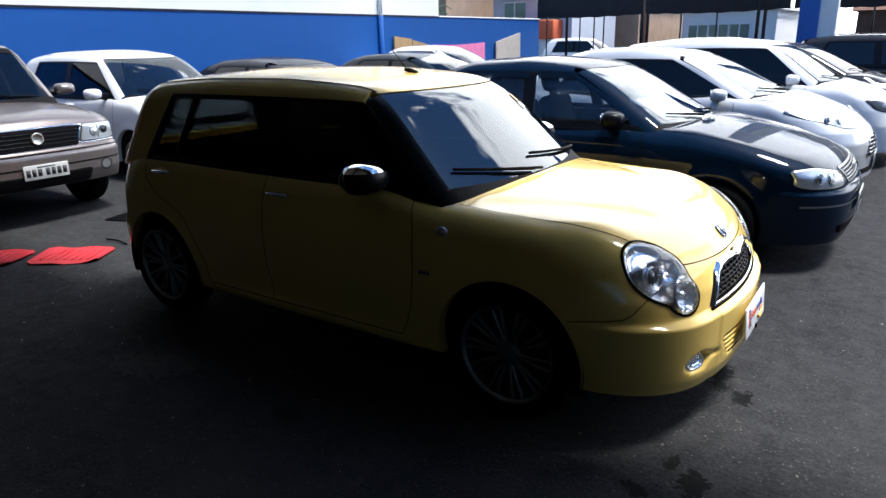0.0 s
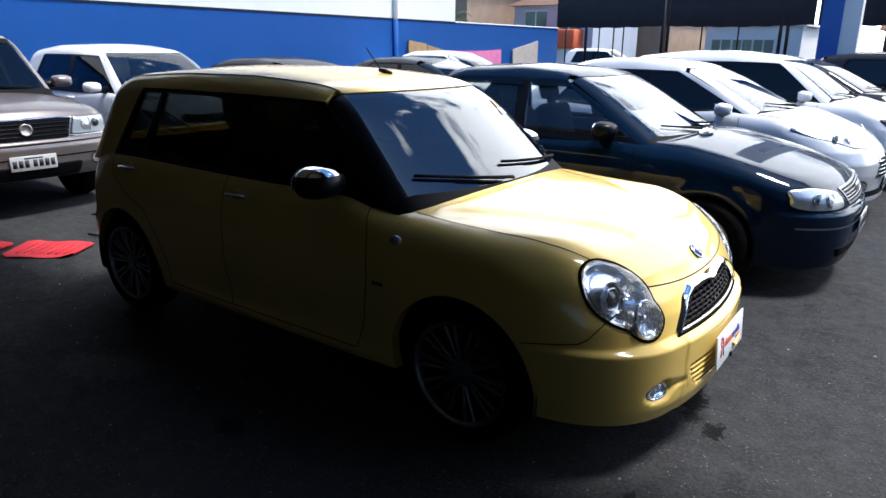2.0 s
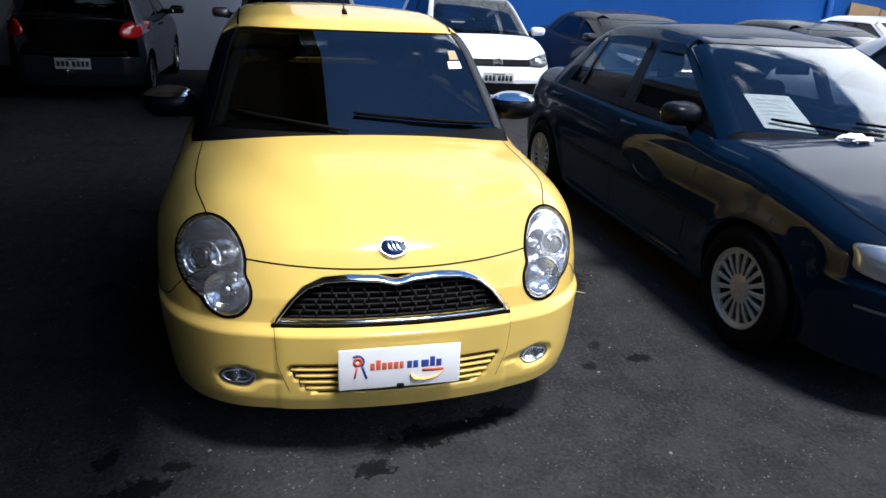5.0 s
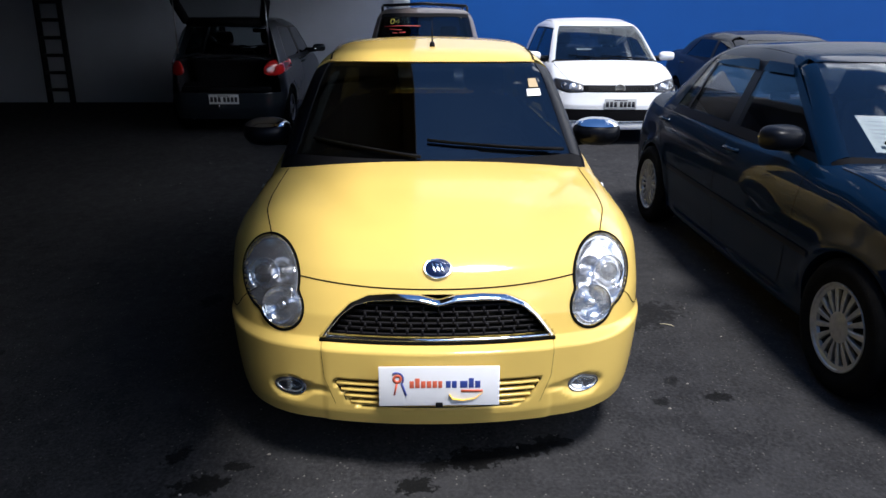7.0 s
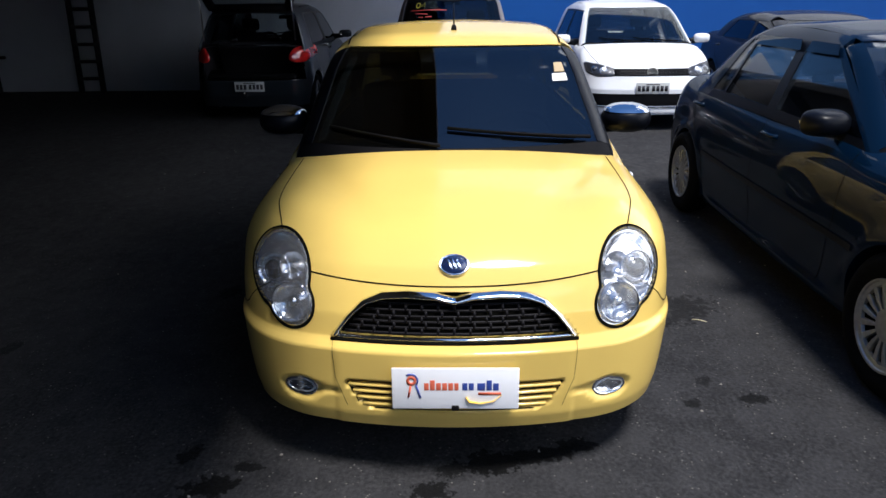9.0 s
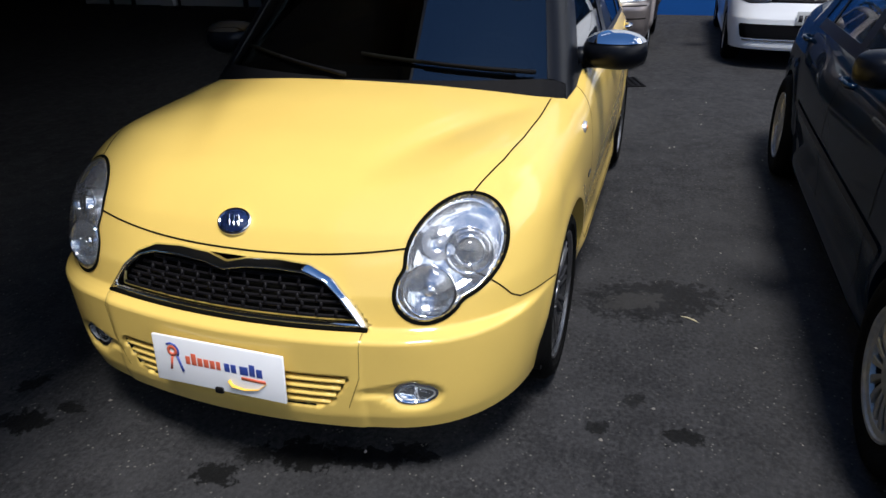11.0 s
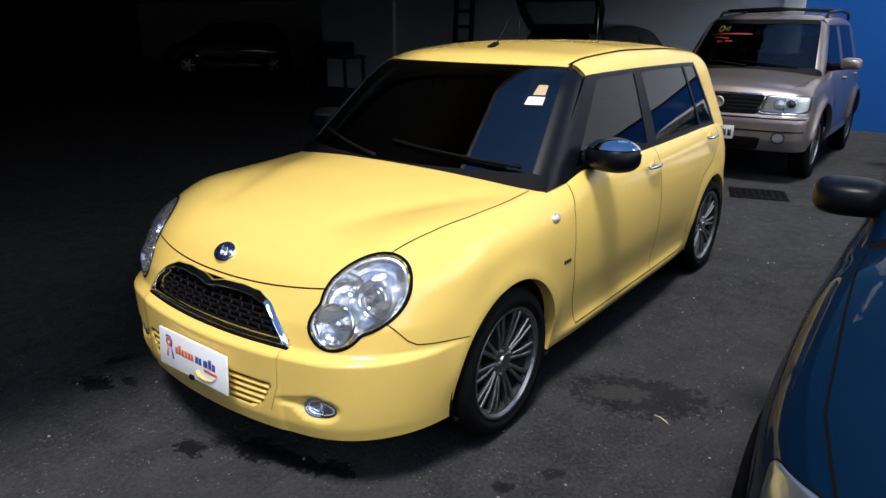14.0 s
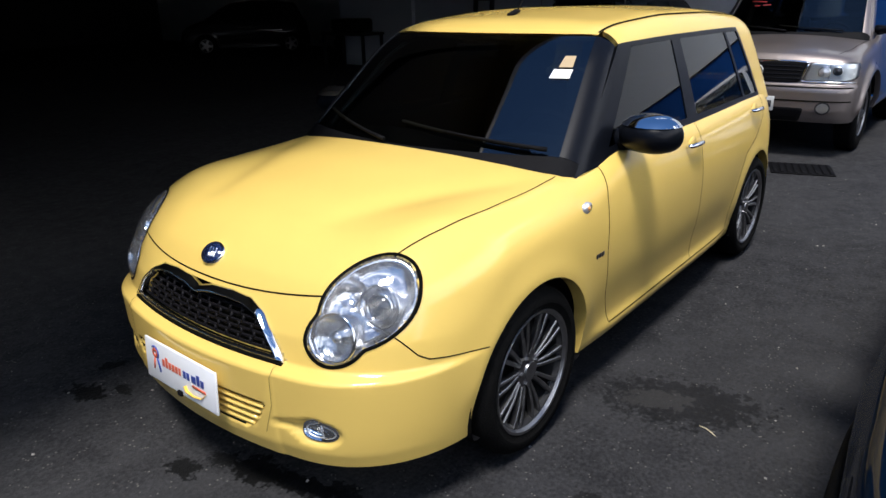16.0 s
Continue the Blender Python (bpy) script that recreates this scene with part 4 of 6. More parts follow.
        part("reflector", moved(lathe([(R, 0.004), (R * 0.92, -0.004), (R * 0.6, -0.018), (R * 0.3, -0.024), (R * 0.2, -0.024)], 36), mm), SILVERED, lamp)
        part("bulb", moved(lathe([(R * 0.3, -0.024), (R * 0.3, -0.004), (R * 0.2, 0.004), (0.0, 0.007)], 20), mm), CHROME, lamp)
        part("lamp_ring", moved(lathe([(R * 1.10, 0.002), (R * 1.08, 0.010), (R * 1.02, 0.011), (R * 0.98, 0.004)], 40), mm), CHROME, lamp)
        for i in range(8):
            y = -R * 0.70 + i * R * 0.20
            hh = math.sqrt(max(R * R * 0.9 - y * y, 0))
            part("lens_rib", moved(box(y - 0.0025, y + 0.0025, 0.004, 0.009, -hh, hh * 0.1), mm), LENS, lamp)
        lens = fascia_badge("lens", base, s, oc + (o - oc) * 0.992, AGEDLENS, lamp, [(1.0, 0.002), (0.93, 0.008), (0.75, 0.013), (0.5, 0.017), (0.25, 0.018)], "slightly clouded clear plastic lens", skirt=0.012)
        lens.visible_shadow = False
        # fog lamp
        fo = ellipse(sg * 0.515, 0.335, 0.052, 0.029)
        fog = fascia_badge("fog_light", body, s, fo, BOWL, car, [(1.0, 0.008), (0.92, 0.009), (0.85, 0.002), (0.5, 0.0)], "oval clear fog light")
        fascia_badge("fog_rim", body, s, ellipse(sg * 0.515, 0.335, 0.058, 0.034), CHROME, fog, [(1.0, 0.006), (0.93, 0.006)], skirt=0.01)
        ob = fascia_badge("lens", body, s, fo, LENS, fog, [(1.0, 0.010), (0.8, 0.016), (0.4, 0.019)])
        ob.visible_shadow = False
        patch_part("cowl_corner", base, [(0.915, sg * 0.56, 0.90), (0.88, sg * 0.66, 0.89)], [(0.78, sg * 0.66, 0.94), (0.76, sg * 0.735, 0.925)], SATIN, car, n=8, m=12, thick=0.004, off=0.0035)
        if sg < 0:
            patch_part("pillar_trim", cab, [(0.78, sg * 0.64, 0.95), (0.40, sg * 0.53, 1.34)], [(0.77, sg * 0.59, 0.95), (0.40, sg * 0.49, 1.34)], TRIM, car, n=12, m=4, thick=0.01, off=-0.045)
        # side repeater, badge, handles
        c = sd([(0.885, 0.795)], sg)[0]
        mm = pose(c[0], c[1], c[2], 0, 0, 0 if sg > 0 else 180)
        part("side_repeater", moved(lathe([(0.030, -0.004), (0.028, 0.006), (0.0, 0.010)], 24), mm @ Matrix.Diagonal((1, 1, 0.7, 1))), BOWL, car, "clear oval side repeater")
        part("repeater_bulb", moved(lathe([(0.009, 0.0), (0.008, 0.011), (0.0, 0.013)], 12), mm), AMBER, car)
        c = sd([(0.80, 0.60)], sg)[0]
        mm = pose(c[0], c[1], c[2], 0, 0, 0 if sg > 0 else 180)
        for k in range(3):
            part("badge_mark", moved(box(-0.03 + k * 0.021, -0.014 + k * 0.021, 0.0, 0.003, -0.008, 0.008, 0.001), mm), LAMPDARK, car)
        for hx, hz in ((-0.105, 0.848), (-1.085, 0.872)):
            c = sd([(hx, hz)], sg)[0]
            mm = pose(c[0], c[1], c[2], 0, 0, 0 if sg > 0 else 180)
            hd = part("door_handle", moved(tube([(-0.075, 0.0, 0), (-0.065, 0.022, 0.002), (-0.03, 0.032, 0.004), (0.03, 0.032, 0.004), (0.065, 0.022, 0.002), (0.075, 0.0, 0)], [0.010, 0.012, 0.013, 0.013, 0.012, 0.010], 10, 0.8), mm), CHROME, car, "chrome pull handle")
            part("handle_cup", moved(lathe([(0.045, -0.002), (0.042, 0.003), (0.0, 0.002)], 24), mm @ Matrix.Diagonal((1, 1, 0.75, 1))), YELLOW, hd)
        wing_mirror(s, car, sg, SATIN, CHROME, 1.10)
        # dark gutter on the roof
        q = cab.snap(np.array([(x, sg * s["rail_y"], 1.38) for x in np.linspace(0.36, -1.36, 50)]))
        part("roof_gutter", cab.ribbon(q, 0.011, 0.002), SEAM, car)
    # grille
    gy = [(-0.405, 0.520), (-0.385, 0.552), (-0.350, 0.598), (-0.300, 0.645), (-0.235, 0.672), (-0.15, 0.678), (-0.06, 0.674), (0, 0.660)]
    outer = np.array(gy + [(-y, z) for y, z in gy[-2::-1]])
    iy = [(-0.380, 0.532), (-0.358, 0.560), (-0.325, 0.600), (-0.280, 0.632), (-0.225, 0.648), (-0.15, 0.652), (-0.06, 0.648), (0, 0.636)]
    inner = np.array(iy + [(-y, z) for y, z in iy[-2::-1]])
    grille = fascia_badge("grille", base, s, inner * np.array([1.02, 1.0]), SEAM, car, [(1.0, -0.030), (0.6, -0.030)], "black honeycomb grille with chrome surround", skirt=0.0)
    t0 = np.linspace(0, 1, 90)

    def resample(p):
        d = np.r_[0, np.cumsum(np.linalg.norm(np.diff(p, axis=0), axis=1))]
        return np.stack([np.interp(t0 * d[-1], d, p[:, c]) for c in range(2)], 1)
    A, B = resample(outer), resample(inner)
    V, F = [], []
    for t, h in ((0.0, -0.01), (0.0, 0.001), (0.3, 0.010), (0.65, 0.016), (0.92, 0.019), (1.0, 0.014), (1.0, -0.03)):
        P = base.front(A + (B - A) * t, x_in, 1.1)
        V += [tuple(v) for v in P + base.normal(P) * h]
    F = [(j * 90 + i, j * 90 + i + 1, j * 90 + 91 + i, j * 90 + 90 + i) for j in range(6) for i in range(89)]
    part("chrome_surround", (V, [f[::-1] for f in F]), CHROME, grille, "chrome surround")
    q = base.front(dense([(-0.385, 0.530), (0.385, 0.530)], 0.02), x_in, 1.1)
    part("chrome_strip", tube(q + base.normal(q) * 0.004, 0.007, 8), CHROME, grille)
    q = base.front(dense([(-0.40, 0.519), (0.40, 0.519)], 0.02), x_in, 1.1)
    part("grille_sill", tube(q + base.normal(q) * 0.002, 0.006, 8), SEAM, grille)
    rows = 6
    for r in range(rows):
        z = 0.546 + r * 0.0185
        half = float(np.interp(z, [p[1] for p in iy[:5]], [-p[0] for p in iy[:5]])) - 0.012
        q = base.front(dense([(-half, z), (half, z)], 0.02), x_in, 1.1)
        part("grille_bar", tube(q - base.normal(q) * 0.010, 0.0042, 6, 1.2), MESH, grille)
        n = int(half / 0.026)
        for i in range(-n, n + 1):
            y = i * 0.026 + (0.013 if r % 2 else 0.0)
            if r < rows - 1 and abs(y) < half - 0.03 and i % 2 == 0:
                p = base.front([(y, z), (y, z + 0.0185)], x_in, 1.1)
                part("grille_web", tube(p - base.normal(p) * 0.010, 0.0055, 6), MESH, grille)
    # lower intake slats
    for i in range(4):
        z = 0.308 + i * 0.0235
        half = float(np.interp(z, [0.29, 0.31, 0.385], [0.25, 0.30, 0.345])) + 0.004
        q = base.front(dense([(-half, z), (half, z)], 0.025), x_in, 1.1)
        part("intake_slat", tube(q - base.normal(q) * 0.008, 0.0105, 10, 0.62), YELLOW, car)
    fascia_badge("intake_back", base, s, [(-0.305, 0.294), (0.305, 0.294), (0.352, 0.394), (-0.352, 0.394)], SEAM, car, [(1.0, -0.034), (0.5, -0.034)], skirt=0.0)
    # advertising plate: key shape, lettering as bars, brush stroke
    mm = pose(2.015, 0.003, 0.395, 0, -4, 0)
    pl = plate(car, mm, 0.402, 0.142, PLATEW, False, "white advertising plate with a key mark")
    Y = lambda u: -0.201 + 0.402 * u
    Z = lambda v: 0.071 - 0.142 * v
    mark = lambda nm, u0, u1, v0, v1, mat: part(nm, moved(box(0.004, 0.0058, Y(u0), Y(u1), Z(v1), Z(v0)), mm), mat, pl)
    part("key_ring", moved(lathe([(0.016, 0.0), (0.016, 0.002), (0.007, 0.002), (0.007, 0.0)], 24), mm @ pose(0.004, Y(0.155), Z(0.30), 0, 0, -90)), INKRED, pl)
    part("key_mark", moved(tube([(0.0045, Y(0.15), Z(0.42)), (0.0045, Y(0.130), Z(0.70))], 0.0035, 6), mm), INKRED, pl)
    part("key_mark", moved(tube([(0.0045, Y(0.19), Z(0.40)), (0.0045, Y(0.225), Z(0.72))], 0.0035, 6), mm), INKBLUE, pl)
    part("key_mark", moved(tube([(0.0045, Y(0.15) + 0.022 * math.cos(t), Z(0.30) + 0.022 * math.sin(t)) for t in np.linspace(-0.6, 2.2, 10)], 0.003, 6), mm), INKBLUE, pl)
    for u, word, ink in ((0.255, (0.036, 0.038, 0.038, 0.038, 0.038, 0.032), INKRED), (0.555, (0.040, 0.040), INKBLUE), (0.672, (0.062, 0.042, 0.044), INKBLUE)):
        for k, wd in enumerate(word):
            tall = 0.29 if (ink is INKRED and k == 1) or (len(word) == 3 and k == 1) else 0.36
            part("letter_bar", moved(box(0.004, 0.0052, Y(u), Y(u + wd), Z(0.535), Z(tall), 0.0005), mm), ink, pl)
            u += wd + 0.010
    mark("letter_bar", 0.68, 0.86, 0.585, 0.645, INKRED)
    part("brush_stroke", moved(tube([(0.0045, Y(0.585), Z(0.70)), (0.0045, Y(0.61), Z(0.81)), (0.0045, Y(0.70), Z(0.85)), (0.0045, Y(0.80), Z(0.80)), (0.0045, Y(0.865), Z(0.64))], [0.010, 0.010, 0.007, 0.005, 0.0025], 8, 0.2), mm), INKYEL, pl)
    part("plate_clip", moved(box(0.002, 0.012, -0.012, 0.012, -0.075, -0.058, 0.003), mm), PLASTIC, pl)
    # round badge with three bars on the hood's nose
    p = base.front([(0.0, 0.744)], x_in, 1.1)
    nn = Vector(base.normal(p)[0])
    mm = Matrix.Translation(Vector(p[0])) @ nn.to_track_quat("Y", "Z").to_matrix().to_4x4()
    bd = part("hood_badge", moved(lathe([(0.050, -0.004), (0.050, 0.006), (0.046, 0.009), (0.042, 0.007)], 40), mm @ Matrix.Diagonal((1, 1, 0.78, 1))), CHROME, car, "oval badge with bars")
    part("badge_field", moved(lathe([(0.043, 0.003), (0.042, 0.007), (0.0, 0.0085)], 40), mm @ Matrix.Diagonal((1, 1, 0.78, 1))), material("badge_blue", (0.01, 0.02, 0.07), 0.15, coat=1.0), bd)
    for k in (-1, 0, 1):
        part("badge_bar", moved(box(-0.004, 0.004, 0.006, 0.011, -0.018, 0.018, 0.002), mm @ pose(k * 0.014, 0, 0, 0, 22, 0)), CHROME, bd)
    # wipers, aerial, stickers
    wiper(cab, s, car, 0.60, -0.03, 0.955, 1.010)
    wiper(cab, s, car, -0.06, -0.56, 0.945, 1.005)
    pz = cab.snap(np.array([(0.18, 0.0, 1.40)]))[0]
    ae = part("aerial", tube([(0.20, 0, pz[2] - 0.002), (0.15, 0, pz[2] + 0.014), (0.12, 0, pz[2] + 0.016)], [0.014, 0.013, 0.008], 8), PLASTIC, car)
    part("aerial_rod", tube([(0.14, 0, pz[2] + 0.01), (0.03, 0, pz[2] + 0.13)], [0.004, 0.0025], 6), PLASTIC, ae)
    fnw = lambda y, z: (s["ws_x"] - s["ws_c"] * y * y - s["ws_s"] * (z - s["belt"]), y, z)
    patch_part("sticker", cab, [fnw(0.462, 1.185), fnw(0.535, 1.185)], [fnw(0.462, 1.215), fnw(0.530, 1.215)], PAPER, car, n=4, m=3, thick=0.001, off=0.002)
    patch_part("sticker", cab, [fnw(0.475, 1.222), fnw(0.525, 1.222)], [fnw(0.475, 1.262), fnw(0.515, 1.262)], material("sand_sticker", (0.42, 0.31, 0.17), 0.6), car, n=4, m=3, thick=0.001, off=0.002)
    return car


# the other parked cars
def panels_for(s, wagon=False):
    def panels(x, y, z):
        a, out = np.abs(y), []
        cb, b1 = s["cowl"], s["split"]
        for i in range(len(x)):
            sd = ":l" if y[i] > 0 else ":r"
            if x[i] > cb and a[i] < s["w"] - 0.13 and z[i] > s["hood_z"]:
                out.append("hood")
            elif x[i] > s["ax_f"] + s["ra"] * 0.8 and z[i] < s["hood_z"]:
                out.append("front_bumper")
            elif x[i] > cb - 0.12:
                out.append("front_wing" + sd)
            elif x[i] > b1 and a[i] > 0.5:
                out.append("front_door" + sd)
            elif x[i] > s["ax_r"] + 0.28 and a[i] > 0.5:
                out.append("rear_door" + sd)
            elif x[i] < s["ax_r"] - s["ra"] * 0.8 and z[i] < 0.55:
                out.append("rear_bumper")
            elif x[i] < s["xr"] + 0.2:
                out.append("tailgate")
            else:
                out.append("rear_quarter" + sd)
        return out
    return panels


def spec(**kw):
    s = dict(YEL)
    s.pop("lamp_hole")
    s.update(bulge=lambda x, a: 0 * x, recess=lambda x, a, z: 0 * x, cell=1.5, hood_z=0.62, split=-0.2, wheel="five", rim=0.19, side_glass=TINT, ws_glass=WSCLEAR, rear_glass=TINTMID, frame_mat=SATIN)
    s.update(kw)
    s["panels"] = panels_for(s)
    return s


def parked_car(name, label, m, s, mat, lamps, grille, plate_z, group="", fogs=None, trim=None, tails=None, stripes=(), mirror_mat=None, skip=(), extra=None, rear_plate=None):
    car = thing(name, m, label, "car", group)
    body, base, cab = skins(s)
    body_parts(s, car, body, mat)
    cabin_parts(s, car, cab, mat)
    interior(s, car)
    wheels(s, car)
    x_in = s["xf"] - 0.75
    hz = s["hood_z"]
    for sg in (1, -1):
        o = np.array([(sg * y, z) for y, z in lamps])
        o = rounded(dense(o, 0.05, closed=True), 3)
        lamp = fascia_badge("headlight", base, s, o, s.get("lamp_mat", BOWLDIM), car, [(1.0, 0.003), (0.8, 0.002), (0.5, 0.002)], "clear headlight")
        cy, cz = o.mean(0)
        hh = (o[:, 1].max() - o[:, 1].min()) / 2
        for off, rr in ((-0.35, 0.62), (0.45, 0.5)):
            yy = cy + sg * off * hh * 1.6
            pp = base.front([(yy, cz + off * hh * 0.2)], x_in, 1.1)
            nn = (Vector(base.normal(pp)[0]) + Vector((0.8, 0, 0))).normalized()
            mm = Matrix.Translation(Vector(pp[0])) @ nn.to_track_quat("Y", "Z").to_matrix().to_4x4()
            part("reflector", moved(lathe([(rr * hh, 0.002), (rr * hh * 0.95, 0.008), (rr * hh * 0.6, 0.004), (rr * hh * 0.4, 0.012), (0, 0.016)], 20), mm), BOWL if off < 0 else LAMPDARK, lamp)
            part("reflector_ring", moved(lathe([(rr * hh * 1.05, 0.0), (rr * hh * 1.02, 0.010), (rr * hh * 0.93, 0.009)], 20), mm), CHROME, lamp)
        part("gasket", base.ribbon(base.front(o, x_in, 1.1), 0.010, 0.0025, closed=True), SEAM, lamp)
        ln = fascia_badge("lens", base, s, o, LENS, lamp, [(1.0, 0.004), (0.9, 0.012), (0.6, 0.020), (0.3, 0.022)], skirt=0.004)
        ln.visible_shadow = False
        for q in (dense([(s["cowl"] - 0.16, s["belt"] - 0.04), (s["cowl"] - 0.14, 0.6), (s["cowl"] - 0.22, s["z0"] + 0.07)], 0.03),
                  dense([(s["split"], s["belt"] - 0.02), (s["split"] - 0.01, 0.6), (s["split"] + 0.02, s["z0"] + 0.07)], 0.03),
                  dense([(s["ax_r"] - 0.05, s["belt"] - 0.02), (s["ax_r"] + 0.12, s["rw"] + s["ra"] + 0.06), (s["ax_r"] + 0.36, 0.5), (s["ax_r"] + 0.40, s["z0"] + 0.07)], 0.03)):
            part("door_gap", base.ribbon(base.side(q, sg), 0.005), SEAM, car)
        q = base.snap(np.array(dense([(s["cowl"], sg * (s["w"] - 0.12), s["belt"] - 0.02), (s["xf"] - 0.45, sg * (s["w"] - 0.16), hz + 0.16), (s["xf"] - 0.25, sg * (s["w"] - 0.22), hz + 0.1)], 0.03)))
        part("hood_gap", base.ribbon(q, 0.006), SEAM, car)
        for hx in (s["split"] + 0.13, s["ax_r"] + 0.12):
            c = base.side([(hx, s["belt"] - 0.10)], sg)[0]
            part("door_handle", moved(tube([(-0.08, 0.0, 0), (-0.06, 0.025, 0), (0.06, 0.025, 0), (0.08, 0.0, 0)], 0.013, 8), pose(c[0], c[1], c[2], 0, 0, 0 if sg > 0 else 180)), mat, car)
        if fogs:
            fo = ellipse(sg * fogs[0], fogs[1], fogs[2], fogs[3], 24)
            fg = fascia_badge("fog_light", base, s, fo, BOWLDIM, car, [(1.0, 0.003), (0.85, 0.004), (0.5, 0.002)], "round fog light")
            part("fog_rim", base.ribbon(base.front(fo, x_in, 1.1), 0.014, 0.005, closed=True), LAMPDARK, fg)
        wing_mirror(s, car, sg, mirror_mat or mat, None, s.get("mirror_size", 0.95), 0.62)
        for a0, b0, z, wd, mt in stripes:
            part("side_moulding", base.ribbon(base.side(dense([(a0, z), (b0, z + 0.01)], 0.04), sg), wd, 0.006), mt, car)
        if tails:
            t = rounded(np.array([(sg * y, z) for y, z in tails]), 2)
            fascia_badge("tail_light", base, s, t, REDLENS, car, [(1.0, 0.006), (0.8, 0.016), (0.4, 0.02)], "red tail light", sign=-1)
    for nm, o, mt, h in grille:
        o = rounded(dense(np.array(o, float), min(0.06, np.ptp(np.array(o), axis=0).min() * 0.45), closed=True), 2)
        g = fascia_badge(nm, base, s, o, mt, car, [(1.0, h), (0.6, h)], skirt=0.01)
        if nm == "grille":
            y0, y1, z0, z1 = o[:, 0].min(), o[:, 0].max(), o[:, 1].min(), o[:, 1].max()
            if trim in (CHROME, ALLOY):
                rim = base.front(dense(o, 0.02, closed=True), x_in, 1.1)
                part("grille_frame", base.ribbon(rim, 0.016, h + 0.004, closed=True), trim, g)
            for z in np.linspace(z0, z1, 6)[1:-1]:
                q = base.front(dense([(y0 + 0.04, z), (y1 - 0.04, z)], 0.03), x_in, 1.1)
                part("grille_slat", tube(q + base.normal(q) * h, 0.005, 6), trim or SATIN, g)
    if plate_z:
        c = base.front([(0, plate_z)], x_in, 1.1)[0]
        plate(car, pose(c[0] + 0.012, 0, plate_z), 0.40, 0.13, PLATE)
    if rear_plate:
        c = base.front([(0, rear_plate)], s["xr"] + 0.75, 1.1, -1)[0]
        plate(car, pose(c[0] - 0.012, 0, rear_plate, 0, 0, 180), 0.40, 0.13, PLATE)
    wiper(cab, s, car, 0.5, -0.08, s["ws_lo"] + 0.0, s["ws_lo"] + 0.05)
    wiper(cab, s, car, 0.0, -0.5, s["ws_lo"] + 0.0, s["ws_lo"] + 0.05)
    if extra:
        extra(s, car, body, base, cab)
    return car


SEDAN = spec(  # dark blue four-door
    w=0.84, tumble=0.8, xf=2.14, xr=-2.10, z0=0.20, ax_f=1.307, ax_r=-1.307, flare=0.012, rw=0.30, ra=0.328, rim=0.195, wheel="fins", cowl=0.95, cell=1.2, track_in=0.082,
    top=[(-2.15, 0.90), (-1.7, 0.985), (-1.2, 0.975), (0.0, 0.94), (0.8, 0.962), (1.12, 0.958), (1.35, 0.915), (1.6, 0.855), (1.9, 0.77), (2.15, 0.64)],
    nose=[(0.15, -0.06), (0.22, -0.03), (0.30, -0.01), (0.40, 0.0), (0.545, 0.0), (0.562, -0.032), (0.66, -0.05), (0.72, -0.085), (0.80, -0.18), (0.85, -0.28)], c2=0.17, c6=0.26, kf=0.30, taper_f=0.10, taper_x=1.0, crown=0.07, nose_blur=0.010,
    tail=[(0.2, 0.05), (0.35, 0.0), (0.55, 0.0), (0.62, 0.03), (0.9, 0.1)], hood_z=0.62, split=-0.12,
    belt=0.93, yb=0.765, t1=0.42, t2=0.10, ws_x=1.10, ws_c=0.40, ws_s=1.75, rg_x=-1.62, rg_s=1.25, rg_c=0.25,
    roof=[(0.6, 1.30), (0.2, 1.385), (-0.3, 1.42), (-0.8, 1.40), (-1.2, 1.33)], win_top=1.30, rail_y=0.53, rail_z=1.365, ws_lo=0.955, ws_hi=1.36, ws_y0=0.66, ws_y1=0.53, rg_lo=1.0, rg_hi=1.335,
    bars=[(0.86, 0.20, "paint"), (0.74, 0.14, "window"), (-0.10, -0.16, "black"), (-0.20, -0.25, "window"), (-0.86, -0.80, "black"), (-0.89, -0.83, "window"), (-1.10, -0.90, "paint"), (-1.45, -1.02, "end")],
    side_glass=CLEARSIDE, rear_glass=CLEARSIDE, mirror=(0.56, 0.83, 0.99), mirror_size=0.98)
FIESTA = spec(
    w=0.86, xf=2.05, xr=-2.3, z0=0.20, ax_f=1.245, ax_r=-1.245, rw=0.30, ra=0.345, cowl=1.0, cell=1.7,
    top=[(-2.3, 0.98), (-1.7, 1.04), (-1.0, 1.02), (0.0, 0.97), (0.9, 1.005), (1.25, 0.99), (1.45, 0.93), (1.7, 0.855), (2.0, 0.74), (2.1, 0.66)],
    nose=[(0.15, -0.06), (0.22, 0.0), (0.30, -0.01), (0.45, 0.0), (0.55, -0.01), (0.66, -0.07), (0.78, -0.2), (0.9, -0.4)], c2=0.30, c6=0.25, crown=0.07,
    tail=[(0.2, 0.05), (0.35, 0.0), (0.9, 0.1)], hood_z=0.66, belt=0.96, yb=0.79, t1=0.42, t2=0.1, ws_x=1.25, ws_c=0.45, ws_s=1.95, rg_x=-1.75, rg_s=1.5, rg_c=0.25,
    roof=[(0.6, 1.33), (0.2, 1.41), (-0.3, 1.455), (-0.8, 1.44), (-1.3, 1.35)], win_top=1.32, rail_y=0.54, rail_z=1.40, ws_lo=0.985, ws_hi=1.39, ws_y0=0.68, ws_y1=0.54, rg_lo=1.05, rg_hi=1.36,
    bars=[(0.95, 0.28, "paint"), (0.84, 0.20, "window"), (-0.05, -0.10, "black"), (-0.13, -0.18, "window"), (-1.10, -0.80, "black"), (-1.14, -0.84, "paint"), (-1.5, -1.1, "end")], mirror=(0.70, 0.95, 1.0))
